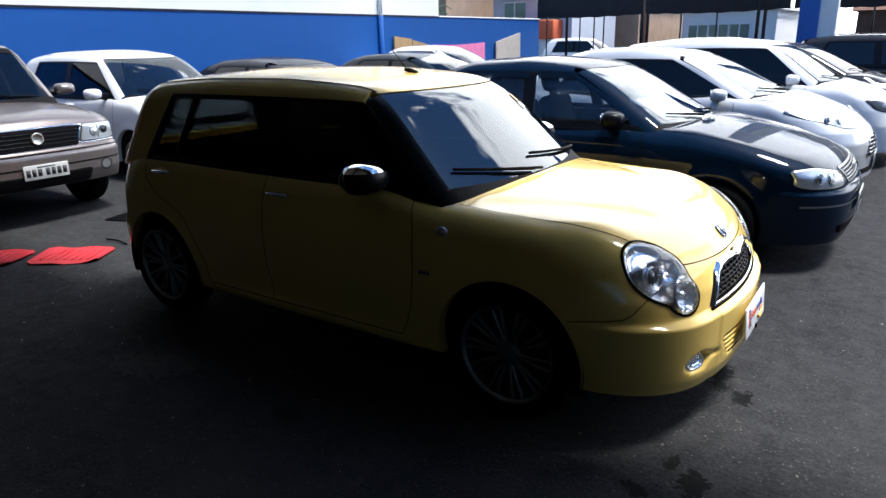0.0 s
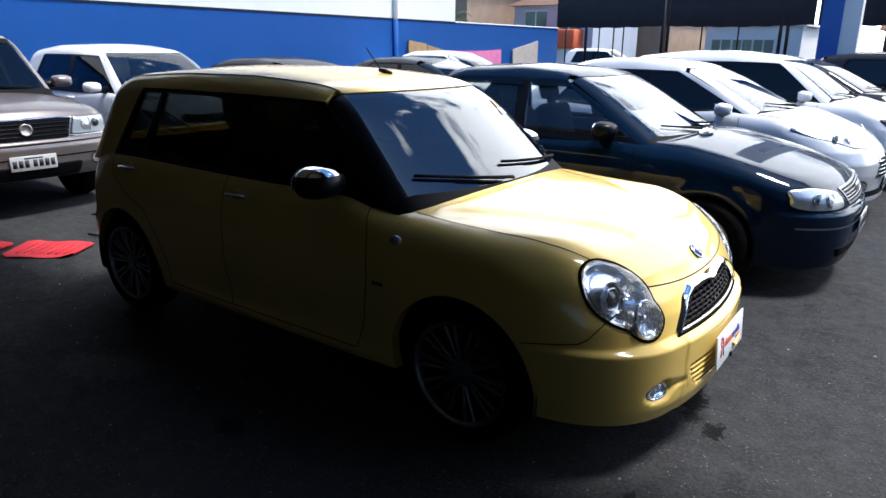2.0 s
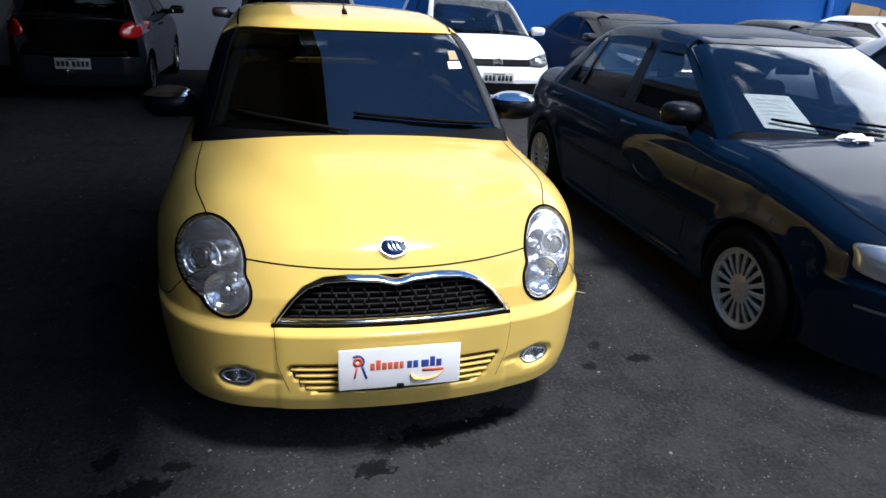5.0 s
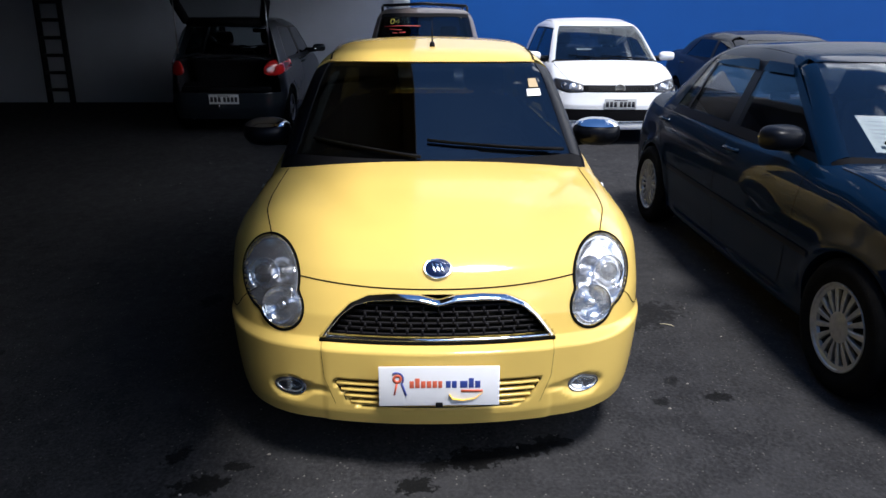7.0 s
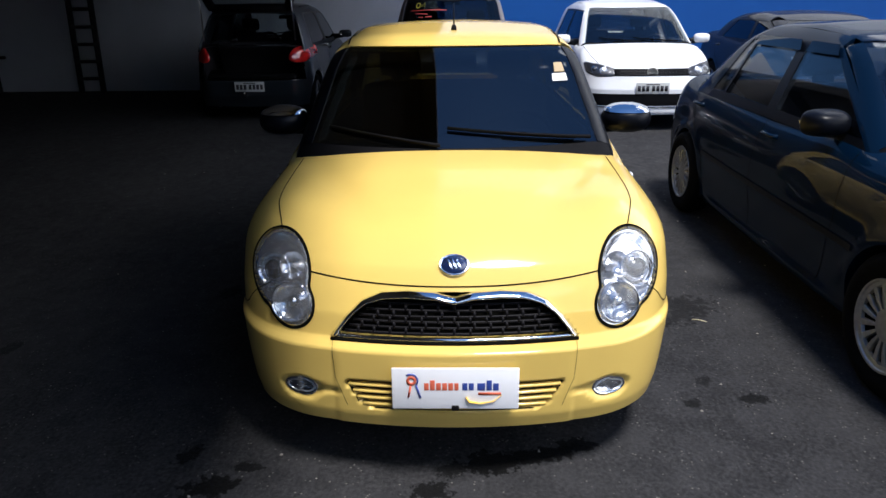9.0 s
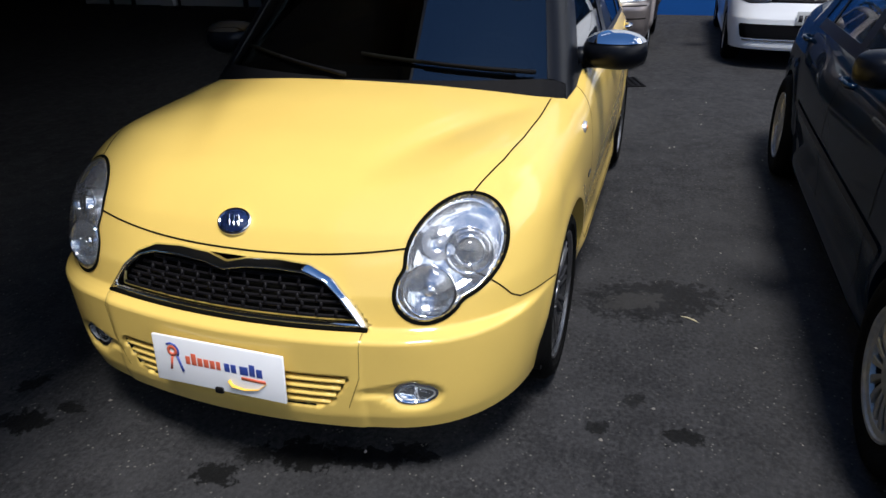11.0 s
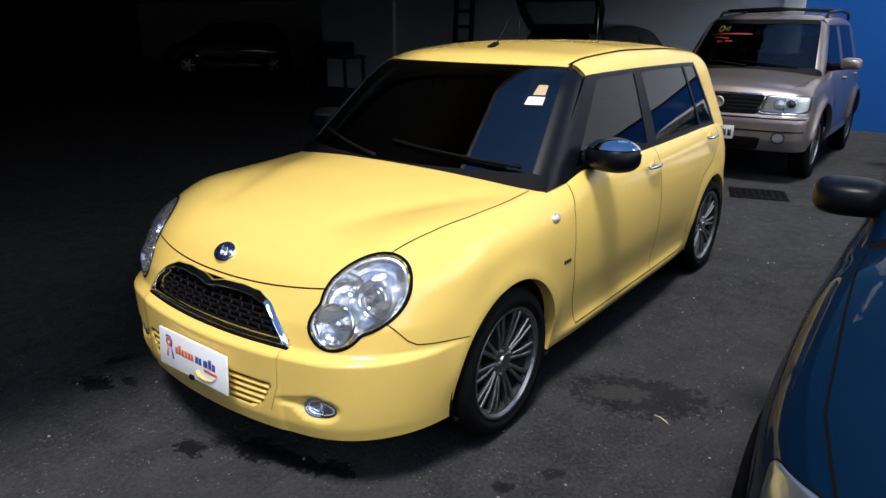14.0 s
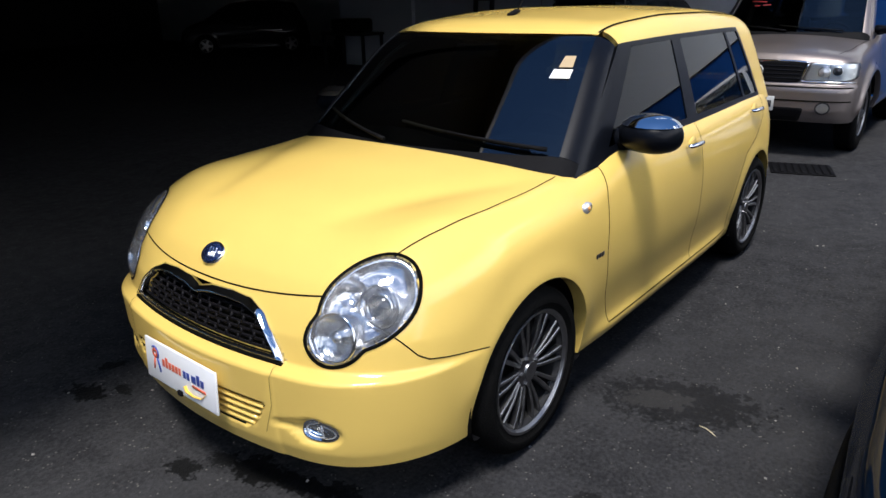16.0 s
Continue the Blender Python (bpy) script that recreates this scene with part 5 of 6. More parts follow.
HATCH = spec(  # tall small hatchback
    w=0.82, xf=1.95, xr=-1.85, z0=0.20, ax_f=1.23, ax_r=-1.23, rw=0.29, ra=0.335, cowl=1.05, cell=1.5, kf=0.22, lamp_mat=LAMPDARK, hood_z=0.66,
    top=[(-1.9, 0.98), (-1.0, 1.0), (0.0, 0.98), (0.9, 1.015), (1.25, 1.0), (1.5, 0.925), (1.75, 0.835), (1.95, 0.70)],
    nose=[(0.15, -0.05), (0.22, -0.01), (0.35, 0.0), (0.50, 0.0), (0.57, -0.025), (0.68, -0.06), (0.80, -0.15), (0.95, -0.35)], c2=0.20, c6=0.22, crown=0.07,
    tail=[(0.2, 0.05), (0.35, 0.0), (0.55, 0.0), (0.6, 0.03), (0.95, 0.08)], belt=0.97, yb=0.765, t1=0.33, t2=0.08, ws_x=1.25, ws_c=0.42, ws_s=1.45, rg_x=-1.72, rg_s=0.5,
    roof=[(0.8, 1.36), (0.4, 1.47), (-0.2, 1.53), (-0.8, 1.525), (-1.4, 1.46)], win_top=1.38, rail_y=0.55, rail_z=1.465, ws_lo=1.0, ws_hi=1.455, ws_y0=0.68, ws_y1=0.55, rg_lo=1.02, rg_hi=1.43,
    bars=[(1.0, 0.50, "paint"), (0.88, 0.42, "window"), (-0.12, -0.15, "black"), (-0.24, -0.27, "window"), (-1.15, -0.98, "black"), (-1.2, -1.03, "paint"), (-1.62, -1.40, "end")], mirror=(0.74, 0.93, 1.03))
SUV = spec(
    w=0.845, xf=1.86, xr=-1.85, z0=0.34, nose_blur=0.008, ax_f=1.1, ax_r=-1.1, rw=0.35, ra=0.415, rim=0.215, wheel="five", cowl=0.86, cell=1.3, hood_z=0.80, kf=0.13,
    top=[(-1.9, 1.10), (-1.0, 1.09), (0.0, 1.07), (0.8, 1.08), (1.1, 1.06), (1.5, 1.01), (1.75, 0.96), (1.9, 0.90)],
    nose=[(0.3, -0.06), (0.38, -0.02), (0.45, 0.0), (0.62, 0.0), (0.66, -0.015), (0.675, -0.055), (0.86, -0.07), (0.94, -0.11), (1.02, -0.2)], c2=0.11, c6=0.14, kt=0.09,
    tail=[(0.3, 0.05), (0.45, 0.0), (0.65, 0.0), (0.7, 0.05), (1.1, 0.08)], tumble=0.25, flare=0.045,
    belt=1.06, yb=0.765, t1=0.25, t2=0.06, ws_x=0.98, ws_c=0.28, ws_s=0.95, rg_x=-1.68, rg_s=0.22, rg_c=0.08,
    roof=[(0.6, 1.56), (0.3, 1.64), (-0.3, 1.67), (-1.0, 1.67), (-1.6, 1.62)], win_top=1.51, rail_y=0.58, rail_z=1.615, ws_lo=1.09, ws_hi=1.60, ws_y0=0.66, ws_y1=0.57, rg_lo=1.15, rg_hi=1.58,
    bars=[(0.82, 0.36, "paint"), (0.70, 0.27, "window"), (-0.15, -0.16, "paint"), (-0.3, -0.31, "window"), (-1.25, -1.15, "paint"), (-1.60, -1.5, "end")], mirror=(0.58, 0.95, 1.14), side_glass=TINTDARK, ws_glass=WSDARK)


def sedan_extra(s, car, body, base, cab):
    # a sheet of paper on the dashboard, rain deflectors, side strip
    fn = lambda y, z: (s["ws_x"] - s["ws_c"] * y * y - s["ws_s"] * (z - s["belt"]), y, z)
    patch_part("price_sheet", cab, [fn(-0.54, 0.985), fn(-0.30, 0.975)], [fn(-0.53, 1.12), fn(-0.31, 1.12)], PAPER, car, n=6, m=6, thick=0.002, off=-0.012)
    for i in range(7):
        z = 1.005 + i * 0.015
        patch_part("print_line", cab, [fn(-0.51, z), fn(-0.34 - 0.03 * (i % 3), z)], [fn(-0.51, z + 0.004), fn(-0.34 - 0.03 * (i % 3), z + 0.004)], GREYINK, car, n=4, m=2, thick=0.0005, off=-0.0105)
    for sg in (1, -1):
        z = s["win_top"]
        for x0, x1 in ((0.15, -0.12), (-0.24, -0.80)):
            patch_part("rain_deflector", cab, [(x0 + 0.06, sg * 0.6, z - 0.05), (x1, sg * 0.6, z - 0.05)], [(x0, sg * 0.6, z + 0.018), (x1, sg * 0.6, z + 0.018)], TINT, car, n=8, m=4, thick=0.003, off=0.016)
    q = base.front(dense([(-0.74, 0.47), (0.74, 0.47)], 0.03), s["xf"] - 0.75, 1.1)
    part("bumper_strip", base.ribbon(q, 0.012, 0.006), ALLOY, car)
    p = base.front([(0.0, 0.645)], s["xf"] - 0.75, 1.1)[0]
    part("grille_badge", moved(lathe([(0.045, 0), (0.045, 0.012), (0.035, 0.014), (0.03, 0.008)], 28), pose(p[0] + 0.004, p[1], p[2], 0, 0, -90)), HUBCAP, car)


GREYINK = material("grey_print", (0.55, 0.56, 0.58), rough=0.7)


def round_badge(z, r):
    def extra(s, car, body, base, cab):
        p = base.front([(0.0, z)], s["xf"] - 0.75, 1.1)[0]
        part("grille_badge", moved(lathe([(r, 0), (r, 0.016), (r * 0.82, 0.018), (r * 0.75, 0.010), (0, 0.010)], 28), pose(p[0] + 0.004, p[1], p[2], 0, 0, -90)), HUBCAP, car)
    return extra


def suv_extra(s, car, body, base, cab):
    round_badge(0.785, 0.055)(s, car, body, base, cab)
    for sg in (1, -1):
        q = [(0.15, sg * 0.57, 1.60), (0.05, sg * 0.575, 1.655), (-0.6, sg * 0.58, 1.685), (-1.25, sg * 0.575, 1.665), (-1.38, sg * 0.57, 1.60)]
        part("roof_rack", tube(q, 0.018, 8), SATIN, car)
    for x in (-0.15, -1.0):
        part("rack_crossbar", tube([(x, -0.58, 1.68), (x, 0, 1.71), (x, 0.58, 1.68)], 0.016, 8), SATIN, car)
    x_in = s["xf"] - 0.75
    q = base.front(dense([(-0.435, 0.868), (-0.3, 0.876), (0.3, 0.876), (0.435, 0.868)], 0.03), x_in, 1.1)
    part("chrome_strip", tube(q, 0.017, 8, 0.6), CHROME, car)
    for sg in (1, -1):
        q = base.front(dense([(sg * 0.425, 0.868), (sg * 0.375, 0.71), (sg * 0.42, 0.700), (sg * 0.80, 0.70)], 0.03), x_in, 1.1)
        part("lamp_surround", tube(q, 0.011, 8, 0.7), CHROME, car)
        q = base.front(dense([(sg * 0.60, 0.725), (sg * 0.60, 0.86)], 0.03), x_in, 1.1)
        part("lamp_divider", tube(q, 0.006, 6), LAMPDARK, car)
    # near-black strips paint the shade along two bumper creases
    for z in (0.655, 0.535):
        q = base.front(dense([(-0.80, z), (0.80, z)], 0.03), x_in, 1.1)
        part("bumper_crease_shade", base.ribbon(q, 0.012, 0.003), SEAM, car)
    fn = lambda y, z: (s["ws_x"] - s["ws_c"] * y * y - s["ws_s"] * (z - s["belt"]), y, z)
    patch_part("shade_band", cab, [fn(y, 1.53) for y in (-0.56, 0, 0.56)], [fn(y, 1.592) for y in (-0.55, 0, 0.55)], PLASTIC, car, n=12, m=3, thick=0.001, off=0.002)
    for k, (y0, y1, z0, z1, sl) in enumerate(((-0.52, -0.06, 1.405, 1.415, 0.01), (-0.46, -0.30, 1.375, 1.385, -0.008), (-0.42, -0.36, 1.33, 1.342, 0.0), (-0.33, -0.25, 1.335, 1.345, 0.006))):
        patch_part("painted_mark", cab, [fn(y0, z0), fn(y1, z0 + sl)], [fn(y0, z1), fn(y1, z1 + sl)], MARKRED, car, n=6, m=3, thick=0.001, off=0.003)
    font = bpy.data.curves.new("year_text", "FONT")
    font.body, font.size, font.extrude, font.shear = "04", 0.13, 0.0008, 0.15
    tmp = bpy.data.objects.new("year_text", font)
    me = bpy.data.meshes.new_from_object(tmp)
    bpy.data.objects.remove(tmp)
    me.materials.clear()
    me.materials.append(MARKYEL)
    ux = Vector(fn(0.0, 1.5)) - Vector(fn(0.0, 1.4))
    ux.normalize()
    e = Vector((0, 1, 0))
    nz = e.cross(ux)
    p0 = Vector(fn(-0.46, 1.44)) + nz * 0.006
    me.transform(Matrix(((e.x, ux.x, nz.x, p0.x), (e.y, ux.y, nz.y, p0.y), (e.z, ux.z, nz.z, p0.z), (0, 0, 0, 1))))
    part("painted_year", me, None, car, "yellow painted figures")


MARKRED = material("red_marker", (0.30, 0.012, 0.012), rough=0.6, var=0.4, scale=40)
MARKYEL = material("yellow_marker", (0.45, 0.38, 0.03), rough=0.6, var=0.4, scale=40)


def at_front(x, y, s, rz=0.0):
    """The pose of a car whose nose stands at x."""
    return pose(x - s["xf"], y, 0, 0, 0, rz)


def black_lower(z0, z1, y):
    return ("lower_grille", [(-y, z0), (y, z0), (y + 0.03, z1), (-y - 0.03, z1)], PLASTIC, 0.004)


YELLOW_AT = pose(-2.37, 3.03, 0)
yellow_car(YELLOW_AT)
LOT = "cars parked in the lot"
parked_car("sedan_car", "dark blue four-door sedan with a paper sheet behind its windscreen", pose(-0.97 - 1.307, 5.59, 0), SEDAN, NAVY,
           [(0.425, 0.588), (0.55, 0.580), (0.70, 0.585), (0.752, 0.605), (0.748, 0.705), (0.64, 0.718), (0.44, 0.680)],
           [("grille", [(-0.34, 0.595), (0.34, 0.595), (0.38, 0.685), (-0.38, 0.685)], PLASTIC, 0.004), black_lower(0.27, 0.33, 0.5)], 0.43, LOT, trim=ALLOY, mirror_mat=SATIN, extra=sedan_extra,
           stripes=((1.0, -0.95, 0.52, 0.03, SATIN),))


def crumple(m, label):
    rng = random.Random(7)
    bm = bmesh.new()
    bmesh.ops.create_icosphere(bm, subdivisions=3, radius=1)
    for v in bm.verts:
        k = 1 + rng.uniform(-0.22, 0.22)
        v.co = (v.co.x * 0.035 * k, v.co.y * 0.085 * k, max(v.co.z, -0.55) * 0.022 * k)
    bm.verts.index_update()
    geo = [tuple(v.co) for v in bm.verts], [tuple(v.index for v in f.verts) for f in bm.faces]
    bm.free()
    t = thing("paper_scrap", m, label, "paper")
    part("crumpled_sheet", geo, PAPER, t, smooth=False)


crumple(pose(-2.277 + 1.105, 5.59 - 0.20, 0.968, 0, 12, -10), "crumpled white tissue lying below a windscreen")
parked_car("sedan_car", "silver-white modern sedan with swept headlights", at_front(-0.15, 7.95, FIESTA), FIESTA, SILVER,
           [(0.40, 0.68), (0.62, 0.70), (0.80, 0.80), (0.82, 0.86), (0.70, 0.84), (0.45, 0.76)],
           [("grille", [(-0.42, 0.42), (0.42, 0.42), (0.30, 0.60), (-0.30, 0.60)], PLASTIC, 0.004), black_lower(0.26, 0.31, 0.6)], 0.36, LOT, trim=CHROME, mirror_mat=SILVER, fogs=(0.64, 0.36, 0.09, 0.05))
FOX_LAMP = [(0.44, 0.655), (0.64, 0.645), (0.76, 0.69), (0.77, 0.80), (0.62, 0.785), (0.44, 0.735)]
FOX_GRILLE = [("grille", [(-0.45, 0.655), (0.45, 0.655), (0.45, 0.735), (-0.45, 0.735)], PLASTIC, 0.004), black_lower(0.31, 0.45, 0.68), ("bumper_lip", [(-0.66, 0.285), (0.66, 0.285), (0.66, 0.30), (-0.66, 0.30)], CHROME, 0.006)]
parked_car("hatchback_car", "white hatchback with a dark lower grille", at_front(0.05, 10.1, HATCH), HATCH, WHITE, FOX_LAMP, FOX_GRILLE, 0.52, LOT, extra=round_badge(0.695, 0.065))
parked_car("hatchback_car", "white hatchback parked before the blue wall", at_front(-6.86, 5.41, HATCH), HATCH, WHITE, FOX_LAMP, FOX_GRILLE, 0.52, LOT, extra=round_badge(0.695, 0.065))
parked_car("sport_utility_car", "beige metallic two-door off-roader with painted windscreen price", pose(-8.22, 2.99, 0), SUV, BEIGE,
           [(0.40, 0.715), (0.74, 0.712), (0.81, 0.73), (0.81, 0.865), (0.45, 0.870)],
           [("grille", [(-0.375, 0.69), (0.375, 0.69), (0.43, 0.868), (-0.43, 0.868)], PLASTIC, 0.006), black_lower(0.345, 0.47, 0.42)], 0.50, LOT, trim=SATIN, fogs=(0.60, 0.475, 0.055, 0.05), extra=suv_extra)
DARK_LAMP = [(0.40, 0.68), (0.62, 0.70), (0.80, 0.80), (0.82, 0.86), (0.70, 0.84), (0.45, 0.76)]
DARK_GRILLE = [("grille", [(-0.4, 0.5), (0.4, 0.5), (0.3, 0.62), (-0.3, 0.62)], PLASTIC, 0.004)]
FAR = dict(FIESTA, cell=2.6, ws_glass=TINTDARK, side_glass=TINTDARK, rear_glass=TINTDARK)
LOW = dict(FAR, roof=[(0.6, 1.25), (0.2, 1.32), (-0.3, 1.36), (-0.8, 1.345), (-1.3, 1.26)], win_top=1.23, rail_z=1.31, ws_hi=1.30, rg_hi=1.27)
FARHATCH = dict(HATCH, cell=2.6, ws_glass=TINTDARK, side_glass=TINTDARK, rear_glass=TINTDARK)
parked_car("sedan_car", "black sedan at the end of the row", at_front(0.3, 12.4, FIESTA), FAR, CHARCOAL, DARK_LAMP, DARK_GRILLE, 0.4, LOT)
parked_car("hatchback_car", "black hatchback beside the street fence", at_front(1.6, 15.4, HATCH), FARHATCH, BLACKP, FOX_LAMP, FOX_GRILLE, 0.52, LOT)
parked_car("sedan_car", "dark grey car in the rear row by the blue wall", at_front(-6.3, 7.9, FIESTA), LOW, CHARCOAL, DARK_LAMP, DARK_GRILLE, 0.4, LOT)
parked_car("sedan_car", "slate car in the rear row by the blue wall", at_front(-5.7, 10.7, FIESTA), LOW, GREY, DARK_LAMP, DARK_GRILLE, 0.4, LOT)
parked_car("sedan_car", "white car in the rear row near cardboard sheets", at_front(-7.0, 13.4, FIESTA), FAR, WHITE, DARK_LAMP, DARK_GRILLE, 0.4, LOT)


def raised_gate(s, car, body, base, cab):
    """The tailgate, swung up on its hinge, with its pane, struts and the luggage space behind it."""
    hx, hz = s["rg_x"] + s["rg_s"] * (s["rg_hi"] - s["belt"]) + 0.05, s["rg_hi"] + 0.03
    up = Vector((-0.50, 0, 0.866))
    nrm = Vector((0.866, 0, 0.50))
    P = lambda t, y, d=0.0: tuple(Vector((hx, y, hz)) + up * t + nrm * d)
    bar = lambda pts, r, fl=1.0: tube(pts, r, 8, fl)
    w0, w1, w2 = 0.52, 0.60, 0.62
    gate = part("tailgate", join(bar([P(0.0, -w0), P(0.0, w0)], 0.055), bar([P(0, -w0), P(0.28, -w1), P(0.50, -w1)], 0.06), bar([P(0, w0), P(0.28, w1), P(0.50, w1)], 0.06), bar([P(0.46, -w1), P(0.46, w1)], 0.06)), PLASTIC, car, "tailgate swung open")
    V = [P(t, y, 0.03 * (1 - (y / w2) ** 2)) for t in np.linspace(0.46, 0.92, 8) for y in np.linspace(-w2, w2, 13)]
    V += [P(t, y, 0.03 * (1 - (y / w2) ** 2) - 0.06) for t in np.linspace(0.46, 0.92, 8) for y in np.linspace(-w2, w2, 13)]
    F = [(j * 13 + i, j * 13 + i + 1, j * 13 + 14 + i, j * 13 + 13 + i) for j in range(7) for i in range(12)]
    part("gate_skin", (V, F + [tuple(x + 104 for x in f[::-1]) for f in F]), GREY, gate)
    part("gate_trim", moved(box(-0.46, 0.46, -w2, w2, -0.02, 0.02, 0.015), Matrix.Translation(P(0.69, 0, -0.05)) @ (up.to_track_quat("X", "Z").to_matrix().to_4x4()) @ Matrix.Diagonal((0.5, 1, 1, 1))), PLASTIC, gate)
    pn = part("gate_pane", ([P(0.03, -w0 + 0.02), P(0.03, w0 - 0.02), P(0.45, w1 - 0.02), P(0.45, -w1 + 0.02)], [(0, 1, 2, 3)]), TINTMID, gate)
    pn.visible_shadow = False
    for sg in (1, -1):
        a = (s["xr"] + 0.22, sg * (s["w"] - 0.2), 1.05)
        part("gas_strut", tube([a, P(0.45, sg * w1)], [0.012, 0.007], 6), STRUT, gate)
    part("luggage_sill", box(s["xr"] + 0.12, s["xr"] + 0.25, -0.6, 0.6, 0.55, 0.62, 0.02), PLASTIC, car)
    part("luggage_floor", box(s["xr"] + 0.2, s["xr"] + 0.9, -0.55, 0.55, 0.45, 0.5, 0.02), PLASTIC, car)
    p = base.front([(0.05, 0.33)], s["xr"] + 0.75, 1.1, -1)[0]
    part("tow_hook", tube([(p[0] + 0.1, 0.05, 0.36), (p[0] - 0.06, 0.05, 0.35), (p[0] - 0.10, 0.05, 0.38), (p[0] - 0.10, 0.05, 0.42)], 0.014, 8), CHROME, car)


STRUT = material("strut_steel", (0.3, 0.3, 0.31), rough=0.3, metal=1.0)
GATED = dict(HATCH, tail_open=True, open_panels=("tailgate",), cell=1.8)
parked_car("hatchback_car", "slate grey hatchback under the shed roof with its tailgate open", pose(-9.62, 0.27, 0, 0, 0, 180), GATED, GREY, FOX_LAMP, FOX_GRILLE, 0.0, LOT,
           tails=[(0.50, 0.78), (0.78, 0.76), (0.80, 0.97), (0.60, 0.99)], rear_plate=0.47, extra=raised_gate)
parked_car("hatchback_car", "dark car in the unlit end of the shed", pose(-12.6, -13.6, 0, 0, 0, -35), FARHATCH, BLACKP, FOX_LAMP, FOX_GRILLE[:2], 0.0, LOT)
parked_car("hatchback_car", "white car standing on the street behind the awning", pose(-12.2, 29.2, 0, 0, 0, 0), FARHATCH, WHITE, FOX_LAMP, FOX_GRILLE, 0.52, "cars on the street")


# ---- setting ----
def asphalt():
    """Coarse asphalt: stones, worn patches and oil stains with ragged edges."""
    m = bpy.data.materials.new("asphalt")
    m.use_nodes = True
    n, l = m.node_tree.nodes, m.node_tree.links
    p = n["Principled BSDF"]
    co = n.new("ShaderNodeTexCoord").outputs["Object"]

    def node(kind, **kw):
        q = n.new("ShaderNode" + kind)
        for k, v in kw.items():
            q.inputs[k].default_value = v
        return q

    def noise(scale, detail=4.0, rough=0.6):
        q = node("TexNoise", Scale=scale, Detail=detail, Roughness=rough)
        l.new(co, q.inputs["Vector"])
        return q.outputs["Fac"]

    def ramp(x, a, b, c=0.0, d=1.0):
        q = n.new("ShaderNodeMapRange")
        q.interpolation_type = "SMOOTHSTEP"
        for i, v in enumerate((a, b, c, d)):
            q.inputs[i + 1].default_value = v
        l.new(x, q.inputs[0])
        return q.outputs[0]

    def mix(f, a, b):
        q = n.new("ShaderNodeMix")
        q.data_type = "RGBA"
        l.new(f, q.inputs[0])
        for i, c in ((6, a), (7, b)):
            if isinstance(c, tuple):
                q.inputs[i].default_value = (*c, 1)
            else:
                l.new(c, q.inputs[i])
        return q.outputs[2]

    def math_(op, a, b):
        q = n.new("ShaderNodeMath")
        q.operation = op
        for i, v in enumerate((a, b)):
            if isinstance(v, float):
                q.inputs[i].default_value = v
            else:
                l.new(v, q.inputs[i])
        return q.outputs[0]
    fine, mid, clump, big = noise(60.0, 6.0, 0.66), noise(14.0, 5.0), noise(4.5, 5.0, 0.65), noise(0.55, 5.0)
    col = mix(ramp(fine, 0.22, 0.80), (0.007, 0.007, 0.008), (0.054, 0.054, 0.056))
    col = mix(ramp(mid, 0.3, 0.75, 0.0, 0.45), col, (0.018, 0.018, 0.019))
    col = mix(ramp(clump, 0.42, 0.68, 0.0, 0.42), col, (0.046, 0.046, 0.049))
    col = mix(ramp(clump, 0.50, 0.30, 0.0, 0.40), col, (0.016, 0.016, 0.018))
    col = mix(ramp(big, 0.40, 0.66, 0.0, 0.5), col, (0.038, 0.038, 0.039))
    vo = node("TexVoronoi", Scale=48.0)
    l.new(co, vo.inputs["Vector"])
    specks = math_("MULTIPLY", ramp(vo.outputs["Distance"], 0.12, 0.20, 0.8, 0.0), ramp(noise(17.0, 3.0), 0.47, 0.60))
    col = mix(specks, col, (0.15, 0.145, 0.13))
    ragged = noise(24.0, 6.0, 0.72)
    sep = n.new("ShaderNodeSeparateXYZ")
    l.new(co, sep.inputs[0])
    for x, y, rx, ry, turn, dark, strength in STAINS:
        c, s_ = math.cos(radians(turn)), math.sin(radians(turn))
        dx, dy = math_("SUBTRACT", sep.outputs[0], float(x)), math_("SUBTRACT", sep.outputs[1], float(y))
        u = math_("ADD", math_("MULTIPLY", dx, c / rx), math_("MULTIPLY", dy, s_ / rx))
        v = math_("ADD", math_("MULTIPLY", dx, -s_ / ry), math_("MULTIPLY", dy, c / ry))
        d = math_("SQRT", math_("ADD", math_("MULTIPLY", u, u), math_("MULTIPLY", v, v)), 0.0)
        d = math_("ADD", d, math_("MULTIPLY", math_("SUBTRACT", ragged, 0.5), 2.8))
        col = mix(ramp(d, 0.72, 0.92, strength, 0.0), col, (0.004, 0.004, 0.004) if dark else (0.075, 0.073, 0.07))
    l.new(col, p.inputs["Base Color"])
    l.new(ramp(mid, 0.3, 0.7, 0.72, 0.92), p.inputs["Roughness"])
    p.inputs["Specular IOR Level"].default_value = 0.07
    b = n.new("ShaderNodeBump")
    b.inputs["Strength"].default_value, b.inputs["Distance"].default_value = 0.55, 0.010
    l.new(fine, b.inputs["Height"]); l.new(b.outputs[0], p.inputs["Normal"])
    return m


